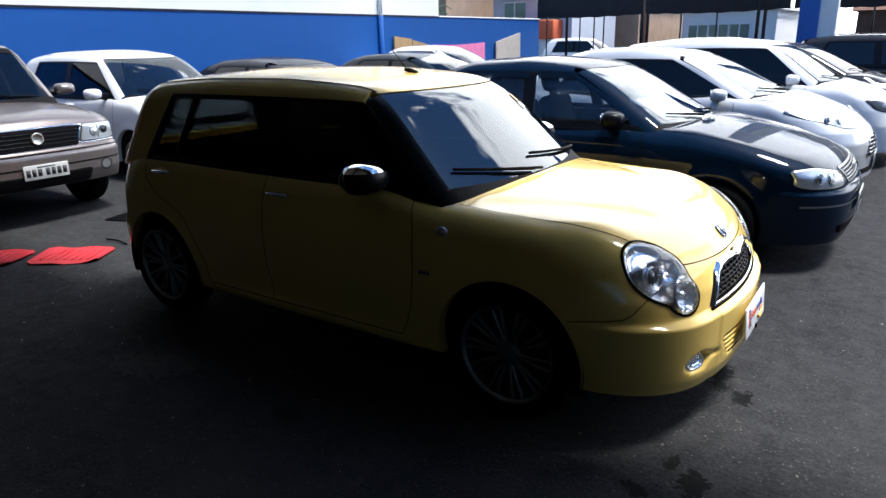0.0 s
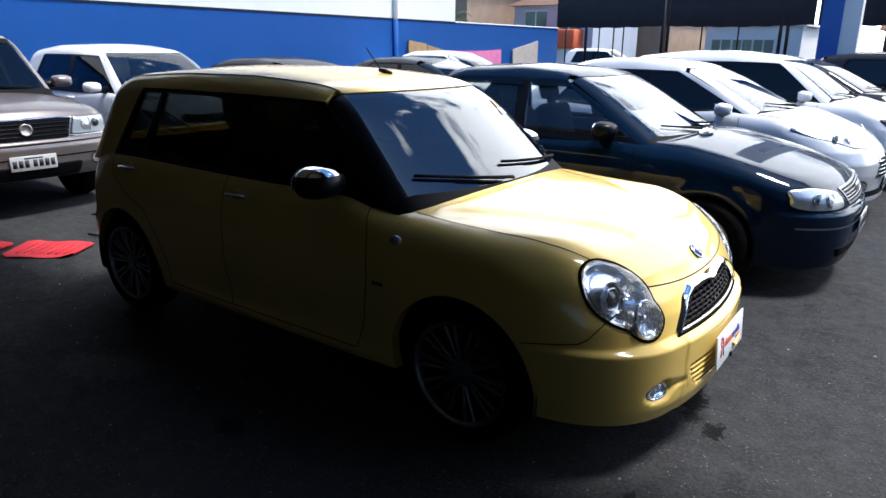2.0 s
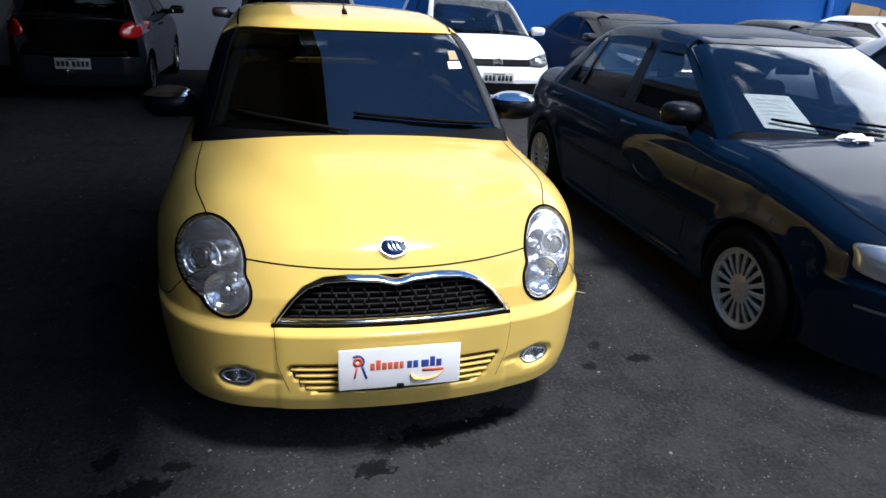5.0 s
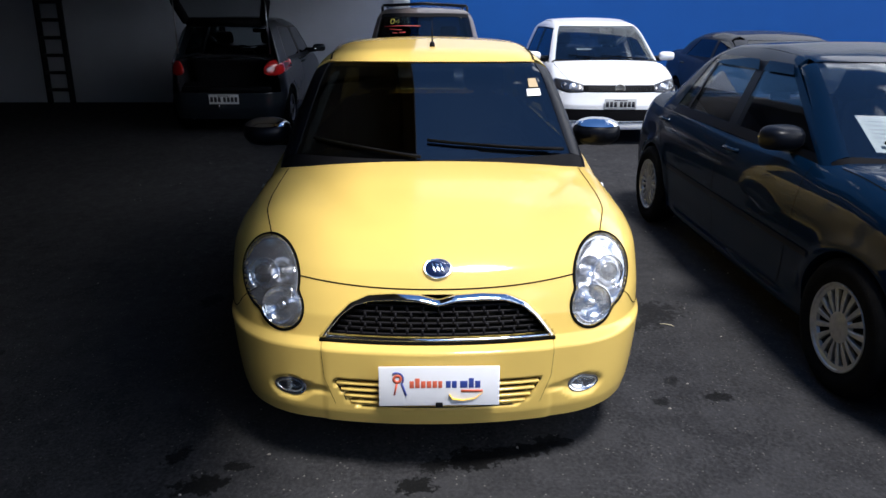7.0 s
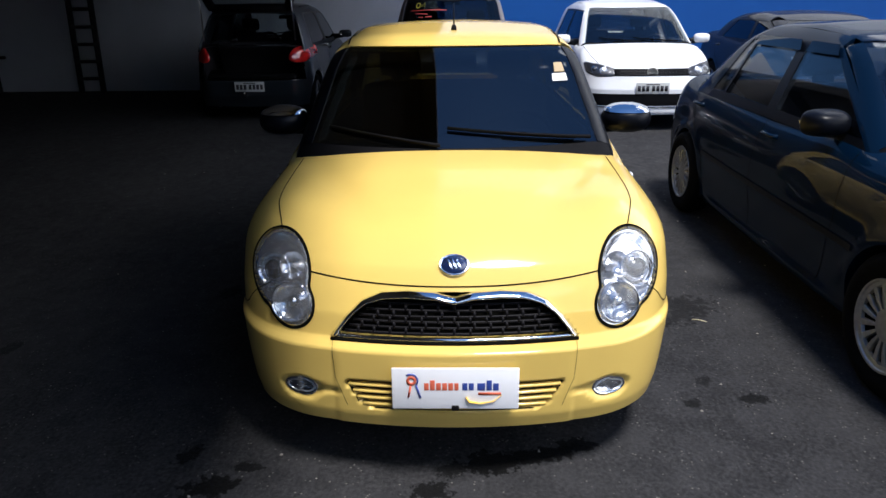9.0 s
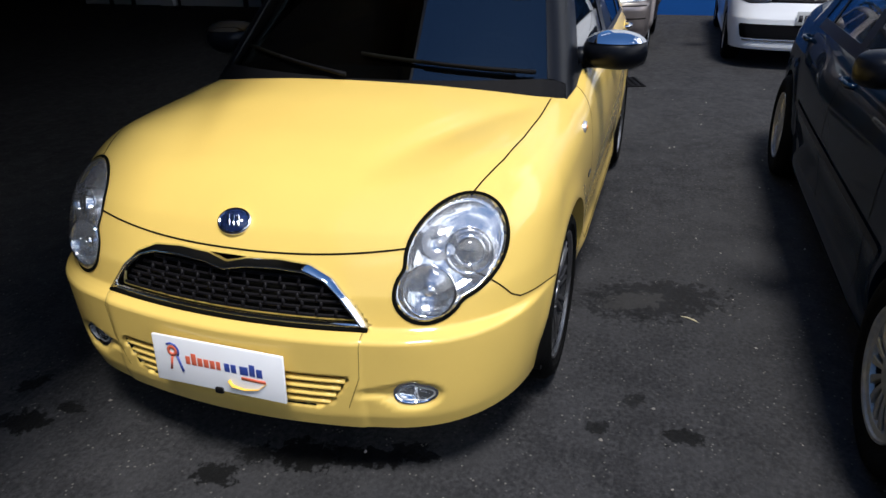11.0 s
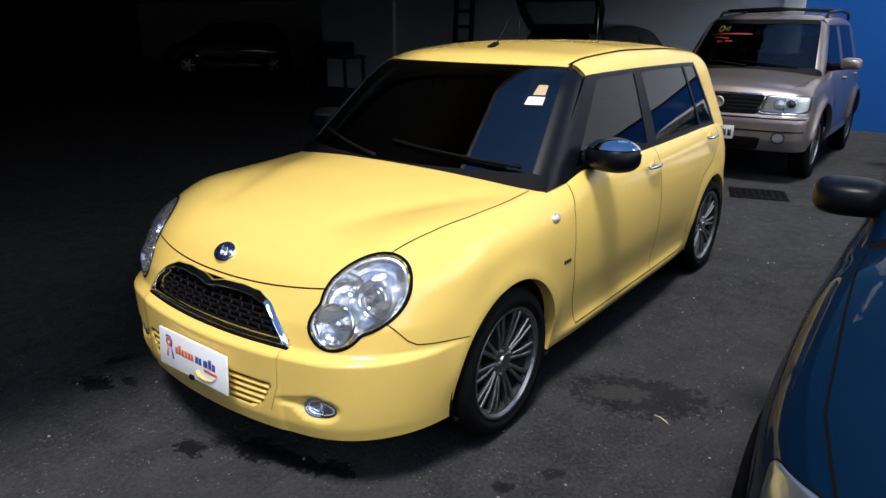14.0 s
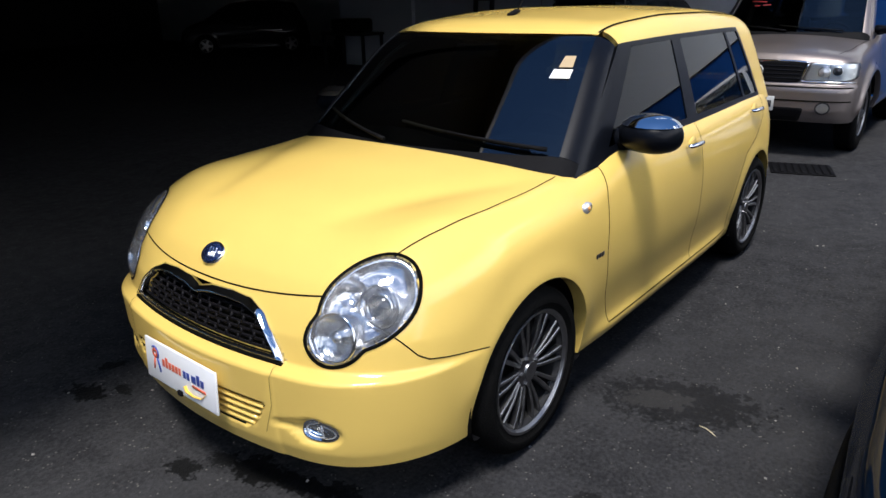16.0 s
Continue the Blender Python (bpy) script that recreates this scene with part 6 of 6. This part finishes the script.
# oil stains and pale patches: centre, half sizes, turn, dark or pale, strength
STAINS = [(-1.76, 4.13, 0.19, 0.34, 22, True, 0.58), (-1.72, 4.05, 0.08, 0.16, 30, False, 0.25), (-0.50, 3.16, 0.075, 0.13, 0, True, 0.95), (-0.54, 3.33, 0.05, 0.20, 14, True, 0.92), (-0.60, 3.47, 0.05, 0.09, 0, True, 0.85), (-0.46, 3.02, 0.045, 0.08, 20, True, 0.8),
          (-0.37, 2.19, 0.065, 0.11, 10, True, 0.92), (-0.35, 2.95, 0.05, 0.08, 0, True, 0.88), (-0.54, 2.06, 0.045, 0.075, 40, True, 0.88), (-0.47, 2.30, 0.035, 0.055, 0, True, 0.8), (-0.88, 4.0, 0.035, 0.045, 0, True, 0.75),
          (-0.91, 4.26, 0.04, 0.075, 0, True, 0.8), (-1.05, 4.10, 0.03, 0.06, 50, True, 0.6), (-2.95, 1.74, 0.30, 0.16, 20, False, 0.5), (0.2, 1.2, 0.08, 0.05, 0, True, 0.6), (-1.35, 0.9, 0.08, 0.05, 0, True, 0.6), (-2.0, 1.75, 0.10, 0.07, 0, True, 0.6)]
ASPHALT = asphalt()
BLUEWALL = material("blue_wall_paint", (0.004, 0.076, 0.30), spec=0.25, rough=0.7, var=0.10, scale=2.5, big=0.5, big_scale=0.4, bump=0.08, bump_scale=30)
BLUEPOST = material("blue_post_paint", (0.015, 0.11, 0.42), rough=0.5, var=0.12, scale=4)
WHITEWALL = material("white_wall_paint", (0.78, 0.78, 0.76), rough=0.7, var=0.06, scale=2.0, big=0.5, big_scale=0.4, bump=0.08, bump_scale=30)
GREYWALL = material("grey_wall_paint", (0.52, 0.55, 0.62), rough=0.7, var=0.10, scale=2.0, big=0.5, big_scale=0.5, bump=0.08, bump_scale=30)
CONCRETE = material("worn_concrete", (0.34, 0.34, 0.33), rough=0.9, var=0.2, scale=3.0, bump=0.2, bump_scale=40)
REDWALL = material("red_wall_paint", (0.35, 0.02, 0.02), rough=0.7, var=0.15, scale=3)
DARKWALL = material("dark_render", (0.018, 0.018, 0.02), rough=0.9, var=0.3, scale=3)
STEEL = material("dark_steel", (0.016, 0.016, 0.019), rough=0.5, metal=0.5, var=0.3, scale=30)
AWNING = material("dark_awning_cloth", (0.045, 0.048, 0.062), rough=0.85, var=0.25, scale=3, bump=0.2, bump_scale=20)
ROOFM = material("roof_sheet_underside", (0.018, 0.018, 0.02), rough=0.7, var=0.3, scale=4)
REDMAT = material("red_rubber_mat", (0.55, 0.02, 0.03), rough=0.6, var=0.25, scale=25, bump=0.5, bump_scale=60)
STRAW = material("dry_straw", (0.62, 0.55, 0.36), rough=0.8, var=0.2, scale=40)
CARD = material("cardboard", (0.42, 0.27, 0.13), rough=0.9, var=0.2, scale=6)
GREYBOARD = material("grey_board", (0.50, 0.44, 0.38), rough=0.9, var=0.15, scale=6)
PINK = material("pink_cloth", (0.80, 0.22, 0.42), rough=0.9, var=0.2, scale=5)
BRICKY = material("brown_house_wall", (0.40, 0.28, 0.20), rough=0.9, var=0.25, scale=1.5)
TILE = material("brown_roof_tiles", (0.16, 0.08, 0.05), rough=0.9, var=0.35, scale=2.0)
ORANGE = material("orange_red_panel", (0.75, 0.14, 0.05), rough=0.6, var=0.1, scale=2)
SHOPGLASS = material("shop_window", (0.08, 0.14, 0.13), rough=0.1, spec=0.8, var=0.3, scale=1.0)
LEAF = material("palm_leaf", (0.05, 0.10, 0.03), rough=0.7, var=0.4, scale=8)


def structure(name, geo, mat, label, smooth=False):
    return tagged(part(name, geo, mat, None, label, smooth), label, kind="structure")


WX = -11.3
structure("ground", ([(-300, -300, 0), (300, -300, 0), (300, 300, 0), (-300, 300, 0)], [(0, 1, 2, 3)]), ASPHALT, "worn dark grey asphalt yard with oil stains")
structure("wall_blue", box(WX - 0.25, WX, 2.72, 22.9, 0.0, 2.17), BLUEWALL, "blue painted yard wall")
structure("wall_white_upper", box(WX - 0.25, WX - 0.003, 2.72, 16.6, 2.17, 7.0), WHITEWALL, "white painted wall above the blue band")
structure("wall_coping", box(WX - 0.27, WX + 0.02, 16.6, 22.92, 2.17, 2.21, 0.01), WHITEWALL, "pale coping on the low blue wall")
structure("wall_trim", box(WX, WX + 0.012, 2.72, 16.6, 2.165, 2.20), STEEL, "thin dark line between blue and white paint")
structure("wall_grey", box(WX - 0.25, WX, -8.0, 2.42, 0.0, 3.5), GREYWALL, "grey painted wall under the shed roof")
structure("column_white", box(WX - 0.25, WX + 0.05, 2.42, 2.72, 0.0, 3.22), WHITEWALL, "white wall pier at the shed's edge")
structure("pier_grey", box(WX - 0.02, WX + 0.10, -5.9, -5.6, 0.0, 3.5), GREYWALL, "grey wall pier")
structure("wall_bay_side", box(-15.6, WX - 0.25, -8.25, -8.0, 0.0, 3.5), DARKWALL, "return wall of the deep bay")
structure("wall_bay_lower", box(-15.85, -15.6, -24.0, -8.0, 0.0, 2.2), WHITEWALL, "white lower wall of the deep bay")
structure("wall_bay_upper", box(-15.85, -15.603, -24.0, -8.0, 2.2, 3.5), REDWALL, "dark red upper wall of the deep bay")
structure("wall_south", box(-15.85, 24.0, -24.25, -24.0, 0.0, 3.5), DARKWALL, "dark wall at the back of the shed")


# Eave height and east end of the roof are tuned to shade the shed.
EAVE = 2.62


def corrugated():
    V, F, k = [], [], 0
    xs = np.arange(-15.9, 7.6, 0.15)
    for x in xs:
        for dz in (0.0, 0.05):
            V += [(x, -24.3, EAVE + 0.02 * math.sin(x * 42) + dz + 0.5), (x, 2.78, EAVE + 0.02 * math.sin(x * 42) + dz)]
    for i in range(len(xs) - 1):
        a = i * 4
        F += [(a, a + 1, a + 5, a + 4), (a + 2, a + 6, a + 7, a + 3), (a + 1, a + 3, a + 7, a + 5), (a, a + 4, a + 6, a + 2)]
    return V, F


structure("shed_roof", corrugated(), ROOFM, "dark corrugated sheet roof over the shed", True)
structure("roof_gutter", join(box(-11.3, 7.5, 2.70, 2.84, EAVE - 0.14, EAVE - 0.01, 0.01)), STEEL, "dark gutter along the shed's eave")
for x in (-7.5, -2.2, 2.8, 7.3):
    structure("roof_beam", box(x - 0.06, x + 0.06, -23.9, 2.68, EAVE - 0.20, EAVE - 0.03, 0.01), STEEL, "dark steel roof beam")
# Unseen wall added behind the camera; its dark face cuts low eastern light.
structure("wall_far_unseen", box(24.0, 24.3, -24.0, 60.0, 0.0, 7.0), DARKWALL, "unseen dark wall added behind the camera to cut low light")
structure("drain_pipe", tube([(WX + 0.05, 13.95, 0.0), (WX + 0.05, 13.95, 6.9)], 0.06, 12), WHITEWALL, "white drain pipe on the wall", True)
structure("pipe_lower", tube([(WX + 0.051, 13.95, 0.0), (WX + 0.051, 13.95, 2.17)], 0.066, 12), BLUEWALL, "blue painted foot of the drain pipe", True)
structure("column_blue", box(-1.99, -1.64, 15.4, 15.75, 0, 5.0), BLUEPOST, "blue painted column")
structure("column_pale", box(-1.64, -1.34, 15.42, 15.75, 0, 5.0), WHITEWALL, "white painted column side")
structure("pavement", box(-60, 40, 25.2, 28.0, 0.0, 0.14, 0.02), CONCRETE, "concrete pavement along the street")


def street_screen():
    """Dark awning cloth on posts along the street."""
    t = thing("street_awning", pose(0, 24.0, 0), "dark cloth awning on thin steel posts along the street", "awning")
    for x0, x1 in ((-11.9, -7.95), (-7.85, -3.4), (-3.3, 0.5), (0.6, 6.0)):
        V, F = [], []
        xs = np.linspace(x0, x1, 30)
        for x in xs:
            sag = 0.05 * math.sin((x - x0) / (x1 - x0) * math.pi) + 0.012 * math.sin(x * 9)
            V += [(x, 0.02 * math.sin(x * 7), 2.24 + 0.03 - sag), (x, 0.03 * math.sin(x * 5 + 1), 3.6), (x, 0.02 + 0.02 * math.sin(x * 7), 2.24 + 0.03 - sag), (x, 0.02 + 0.03 * math.sin(x * 5 + 1), 3.6)]
        for i in range(29):
            a = i * 4
            F += [(a, a + 4, a + 5, a + 1), (a + 2, a + 3, a + 7, a + 6), (a, a + 2, a + 6, a + 4)]
        part("awning_cloth", (V, F), AWNING, t)
    for x in (-11.55, -10.75, -10.24, -9.7, -9.34, -7.97, -7.78, -6.67, -5.53, -4.3, -4.1, -2.4, -1.2, 0.55, 1.8, 3.2, 4.6, 6.0):
        part("post", tube([(x, 0.06, 0), (x, 0.06, 3.7)], 0.055 if x in (-10.75, -7.97, -7.78, -4.3, -4.1) else 0.026, 8), STEEL, t)
    for z in (0.5, 0.85, 1.2, 1.5):
        part("rail", tube([(-3.0, 0.06, z), (6.0, 0.06, z)], 0.02, 6), STEEL, t)
    return t


street_screen()


def house(name, x0, x1, y0, y1, h, wall, label, windows=(), gable=0.0):
    t = thing(name, pose(0, 0, 0), label, "house", "houses across the street")
    part("wall", box(x0, x1, y0, y1, 0, h), wall, t, smooth=False)
    if gable:
        V = [(x0 - 0.3, y0 - 0.3, h), (x1 + 0.3, y0 - 0.3, h), (x1 + 0.3, y1 + 0.3, h), (x0 - 0.3, y1 + 0.3, h), (x0, (y0 + y1) / 2, h + gable), (x1, (y0 + y1) / 2, h + gable)]
        part("roof", (V, [(0, 1, 5, 4), (2, 3, 4, 5), (1, 2, 5), (3, 0, 4), (0, 3, 2, 1)]), TILE, t, smooth=False)
    else:
        part("roof", box(x0 - 0.2, x1 + 0.2, y0 - 0.2, y1 + 0.2, h, h + 0.2, 0.02), WHITEWALL, t, smooth=False)
    for wx, wz, ww, wh in windows:
        wd = part("window", box(wx, wx + ww, y0 - 0.03, y0 + 0.05, wz, wz + wh), SHOPGLASS, t, smooth=False)
        part("window_frame", join(box(wx - 0.06, wx + ww + 0.06, y0 - 0.06, y0 - 0.01, wz + wh, wz + wh + 0.07), box(wx - 0.06, wx + ww + 0.06, y0 - 0.06, y0 - 0.01, wz - 0.07, wz), box(wx + ww / 2 - 0.03, wx + ww / 2 + 0.03, y0 - 0.06, y0 - 0.01, wz, wz + wh)), WHITEWALL, wd, smooth=False)
    return t


house("shop_building", -11.6, -6.6, 42, 50, 2.75, WHITEWALL, "white single-storey shop with wide glass front", [(-11.2 + i * 1.12, 0.5, 1.0, 1.55) for i in range(3)])
house("tiled_house", -3.0, 6.0, 44, 52, 2.6, TILE, "low brown house with a tiled roof", [(-1.5, 0.9, 1.4, 1.0), (2.0, 0.9, 1.4, 1.0)], 1.6)
house("pale_house", -24.0, -13.5, 40, 50, 3.2, BRICKY, "brown rendered house across the street", [(-22, 1.0, 1.5, 1.2), (-18, 1.0, 1.5, 1.2)], 0.0)
house("tall_house", -34.0, -20.0, 30, 42, 4.6, BRICKY, "brown rendered house behind the yard wall", [(-32 + i * 3.2, 2.9, 1.6, 1.1) for i in range(4)], 1.2)
house("corner_house", -19.0, -14.5, 33, 39, 3.6, GREYWALL, "small pale house behind the yard wall", [(-18.3, 2.4, 1.2, 0.9), (-16.4, 2.4, 1.2, 0.9)], 0.9)
kiosk = thing("street_kiosk", pose(-16.2, 33, 0), "orange-red kiosk with a white base on the street", "kiosk")
part("kiosk_base", box(-1.3, 1.3, -0.9, 0.9, 0.0, 1.5, 0.04), WHITEWALL, kiosk)
part("kiosk_top", box(-1.2, 1.2, -1.1, 1.1, 1.5, 2.4, 0.05), ORANGE, kiosk)


def palm():
    t = thing("palm_tree", pose(-19.5, 27.5, 0), "small palm with drooping fronds behind the wall", "tree")
    part("trunk", tube([(0.0, 0.0, 0.0), (0.05, 0.02, 1.2), (0.0, 0.05, 2.4)], [0.16, 0.12, 0.09], 10), BRICKY, t)
    rng = random.Random(4)
    V, F = [], []
    for i in range(16):
        a, reach, rise = i * 2 * math.pi / 16 + rng.uniform(-0.2, 0.2), rng.uniform(0.9, 1.4), rng.uniform(0.3, 0.9)
        for k in range(14):
            t0 = k / 14
            r, z = reach * t0, 2.4 + rise * math.sin(t0 * 2.4)
            for s in (1, -1):
                ln = 0.35 * (1 - 0.6 * t0)
                p = (r * math.cos(a), r * math.sin(a), z)
                b = a + s * 1.0
                q = (p[0] + ln * math.cos(b), p[1] + ln * math.sin(b), z - 0.12)
                c = (p[0] + 0.05 * math.cos(a), p[1] + 0.05 * math.sin(a), z + 0.01)
                V += [p, q, c]
                F.append((len(V) - 3, len(V) - 2, len(V) - 1))
    part("crown", (V, F), LEAF, t, smooth=False)


palm()


# ---- loose things ----
def floor_mat(m, label):
    """A ribbed car mat, slightly curled."""
    V, F = [], []
    nx, ny = 13, 9
    for dz in (0.012, 0.004):
        for i in range(nx):
            for j in range(ny):
                u, v = i / (nx - 1) - 0.5, j / (ny - 1) - 0.5
                taper = 1 - 0.18 * max(0, u) - (0.25 if (abs(v) > 0.42 and abs(u) > 0.45) else 0)
                V.append((u * 0.54 * (1 if abs(v) < 0.45 else 0.94), v * 0.44 * taper, dz + 0.05 * max(0, abs(u) - 0.33) + 0.012 * math.sin(u * 9) * v))
    k = nx * ny
    for i in range(nx - 1):
        for j in range(ny - 1):
            a = i * ny + j
            f = (a, a + ny, a + ny + 1, a + 1)
            F += [f, tuple(x + k for x in f[::-1])]
    ob = thing("car_mat", m, label, "floor mat", "red car mats on the ground")
    part("sheet", (V, F), REDMAT, ob)
    for i in range(7):
        x = -0.19 + i * 0.06
        part("rib", box(x, x + 0.02, -0.13, 0.13, 0.013, 0.021, 0.003), REDMAT, ob)
    return ob


floor_mat(pose(-5.20, 2.52, 0.0, 0, 0, 35), "red rubber car mat lying on the asphalt")
floor_mat(pose(-5.70, 2.14, 0.0, 0, 0, 30), "red rubber car mat with a curled edge on the asphalt")
st = thing("stick", pose(0, 0, 0), "thin dark stick on the asphalt", "stick")
part("rod", tube([(-5.4, 2.92, 0.012), (-5.25, 2.93, 0.02), (-5.11, 2.92, 0.012)], 0.008, 6), PLASTIC, st)
tw = thing("straw_stalk", pose(-1.63, 4.27, 0, 0, 0, 70) @ Matrix.Scale(0.7, 4), "thin pale straw stalk lying on an oil stain", "twig")
part("stalk", tube([(-0.045, 0.0, 0.004), (-0.01, 0.006, 0.007), (0.03, 0.002, 0.005), (0.055, -0.004, 0.004)], [0.003, 0.0035, 0.003, 0.002], 6), STRAW, tw)
gr = thing("drain_mat", pose(-5.95, 3.59, 0, 0, 0, 18), "black ribbed rubber mat lying flat on the asphalt", "mat")
part("mat_sheet", box(-0.20, 0.20, -0.25, 0.25, 0.002, 0.012, 0.003), PLASTIC, gr)
for i in range(9):
    part("mat_rib", box(-0.18, 0.18, -0.23 + i * 0.055, -0.205 + i * 0.055, 0.012, 0.020, 0.003), PLASTIC, gr)


def leaning(name, y0, y1, z0, z1, mat, label, tilt=0.0, bow=0.0):
    t = thing(name, pose(WX + 0.03, (y0 + y1) / 2, 0), label, "sheet")
    w = y1 - y0
    V, F = [], []
    for i in range(11):
        u = i / 10
        dz = tilt * (u - 0.5) - bow * 4 * u * (1 - u)
        for x in (0.0, 0.05):
            V += [(x, (u - 0.5) * w, 0.0), (x, (u - 0.5) * w, z1 + dz)]
    for i in range(10):
        a = i * 4
        F += [(a + 2, a + 6, a + 7, a + 3), (a, a + 1, a + 5, a + 4), (a + 1, a + 3, a + 7, a + 5)]
    part("board", (V, F + [(0, 2, 3, 1), (40, 41, 43, 42)]), mat, t, smooth=False)


leaning("cardboard_sheet", 14.45, 15.2, 0, 1.64, CARD, "brown cardboard sheet leaning on the blue wall", -0.08)
leaning("cardboard_sheet", 15.23, 16.1, 0, 1.50, CARD, "brown cardboard sheet leaning on the blue wall", -0.15)
leaning("pink_banner", 16.20, 19.0, 0, 1.45, PINK, "pink banner sheet leaning on the blue wall", 0.02, 0.03)
leaning("grey_board", 19.72, 21.35, 0, 1.60, GREYBOARD, "grey board with a slanted top leaning on the blue wall", 0.28)

ld = thing("ladder", pose(WX + 0.22, -3.62, 0, 0, -3, 0), "dark ladder leaning on the grey wall", "ladder")
for y in (-0.2, 0.2):
    part("stile", box(-0.02, 0.02, y - 0.05, y + 0.05, 0.0, 2.6, 0.008), STEEL, ld)
for i in range(8):
    part("rung", tube([(0, -0.2, 0.25 + i * 0.3), (0, 0.2, 0.25 + i * 0.3)], 0.045, 8, 0.7), STEEL, ld)
ty = thing("tyre_stack", pose(-13.8, -10.6, 0), "stack of worn black tyres in the dark bay", "tyres")
TYRE_ME = wheel_meshes("five", 0.31, 0.19)[1]
for i in range(4):
    o = part("tyre", TYRE_ME, None, ty)
    o.matrix_local = pose(0.03 * math.sin(i * 2), 0.02 * i, 0.10 + i * 0.195, 90, 0, i * 30)
wb = thing("workbench", pose(-10.9, -7.2, 0), "dark workbench with a tool case in the shed", "workbench")
part("bench_top", box(-0.35, 0.35, -0.7, 0.7, 0.72, 0.78, 0.01), STEEL, wb)
for x in (-0.3, 0.3):
    for y in (-0.64, 0.64):
        part("bench_leg", box(x - 0.03, x + 0.03, y - 0.03, y + 0.03, 0, 0.72, 0.005), STEEL, wb)
tc = thing("tool_case", pose(-10.9, -7.2, 0.78), "dark tool case lying on the workbench", "tool case")
part("case", box(-0.25, 0.25, -0.45, 0.45, 0, 0.30, 0.05), PLASTIC, tc)
part("case_handle", tube([(0.26, -0.1, 0.2), (0.31, -0.08, 0.2), (0.31, 0.08, 0.2), (0.26, 0.1, 0.2)], 0.012, 6), STEEL, tc)
sto = thing("stool", pose(-10.9, -5.2, 0), "small dark round stool by the wall", "stool")
part("stool_seat", moved(lathe([(0.0, 0.0), (0.18, 0.0), (0.19, 0.02), (0.18, 0.045), (0.0, 0.05)], 24), pose(0, 0, 0.62, 90, 0, 0)), PLASTIC, sto)
part("stool_post", tube([(0, 0, 0.0), (0, 0, 0.62)], 0.03, 10), STEEL, sto)
part("stool_foot", moved(lathe([(0.22, 0.0), (0.22, 0.02), (0.03, 0.05)], 24), pose(0, 0, 0.0, 90, 0, 0)), STEEL, sto)

tk = thing("street_tree", pose(-8.9, 27.0, 0), "dark tree trunk standing on the street pavement", "tree")
part("trunk", tube([(0, 0, 0.12), (0.04, 0, 1.0), (-0.03, 0.02, 2.0), (0.05, 0, 3.4), (0.12, 0, 5.2)], [0.17, 0.14, 0.12, 0.11, 0.07], 10), TILE, tk)
for a, z in ((0.4, 3.2), (2.3, 3.8), (4.1, 4.4)):
    part("limb", tube([(0.03, 0, z), (0.5 * math.cos(a), 0.5 * math.sin(a), z + 0.5), (1.2 * math.cos(a), 1.2 * math.sin(a), z + 0.9)], [0.06, 0.045, 0.02], 8), TILE, tk)
rng = random.Random(11)
V, F = [], []
for i in range(1500):
    a, r, z = rng.uniform(0, 6.283), 1.7 * math.sqrt(rng.random()), rng.uniform(-0.9, 1.1)
    if (r / 1.8) ** 2 + (z / 1.1) ** 2 > 1:
        continue
    c = Vector((r * math.cos(a), r * math.sin(a), 4.9 + z))
    u = Vector((rng.uniform(-1, 1), rng.uniform(-1, 1), rng.uniform(-0.6, 0.6))).normalized() * 0.10
    w = u.cross(Vector((rng.uniform(-1, 1), rng.uniform(-1, 1), 1))).normalized() * 0.05
    k = len(V)
    V += [tuple(c - u), tuple(c + w), tuple(c + u), tuple(c - w)]
    F.append((k, k + 1, k + 2, k + 3))
part("crown", (V, F), LEAF, tk, smooth=False)


def pebbles():
    """Grit and small stones scattered over the yard."""
    rng = random.Random(21)
    V, F = [], []
    for i in range(260):
        x, y, r = rng.uniform(-6, 1.5), rng.uniform(0.2, 5.2), rng.choice((0.003, 0.004, 0.005, 0.007))
        k = len(V)
        for a in range(5):
            t = a * 1.2566 + rng.uniform(-0.3, 0.3)
            q = r * rng.uniform(0.7, 1.2)
            V.append((x + q * math.cos(t), y + q * math.sin(t), 0.0005))
        V.append((x + rng.uniform(-0.3, 0.3) * r, y + rng.uniform(-0.3, 0.3) * r, r * rng.uniform(0.7, 1.1)))
        F += [(k + a, k + (a + 1) % 5, k + 5) for a in range(5)]
    return V, F


PEBBLE = material("pale_grit", (0.30, 0.28, 0.25), rough=0.9, var=0.6, scale=3.0)
tagged(part("grit", pebbles(), PEBBLE, None, "", False), "pale grit and small stones scattered on asphalt", "grit", kind="stuff")
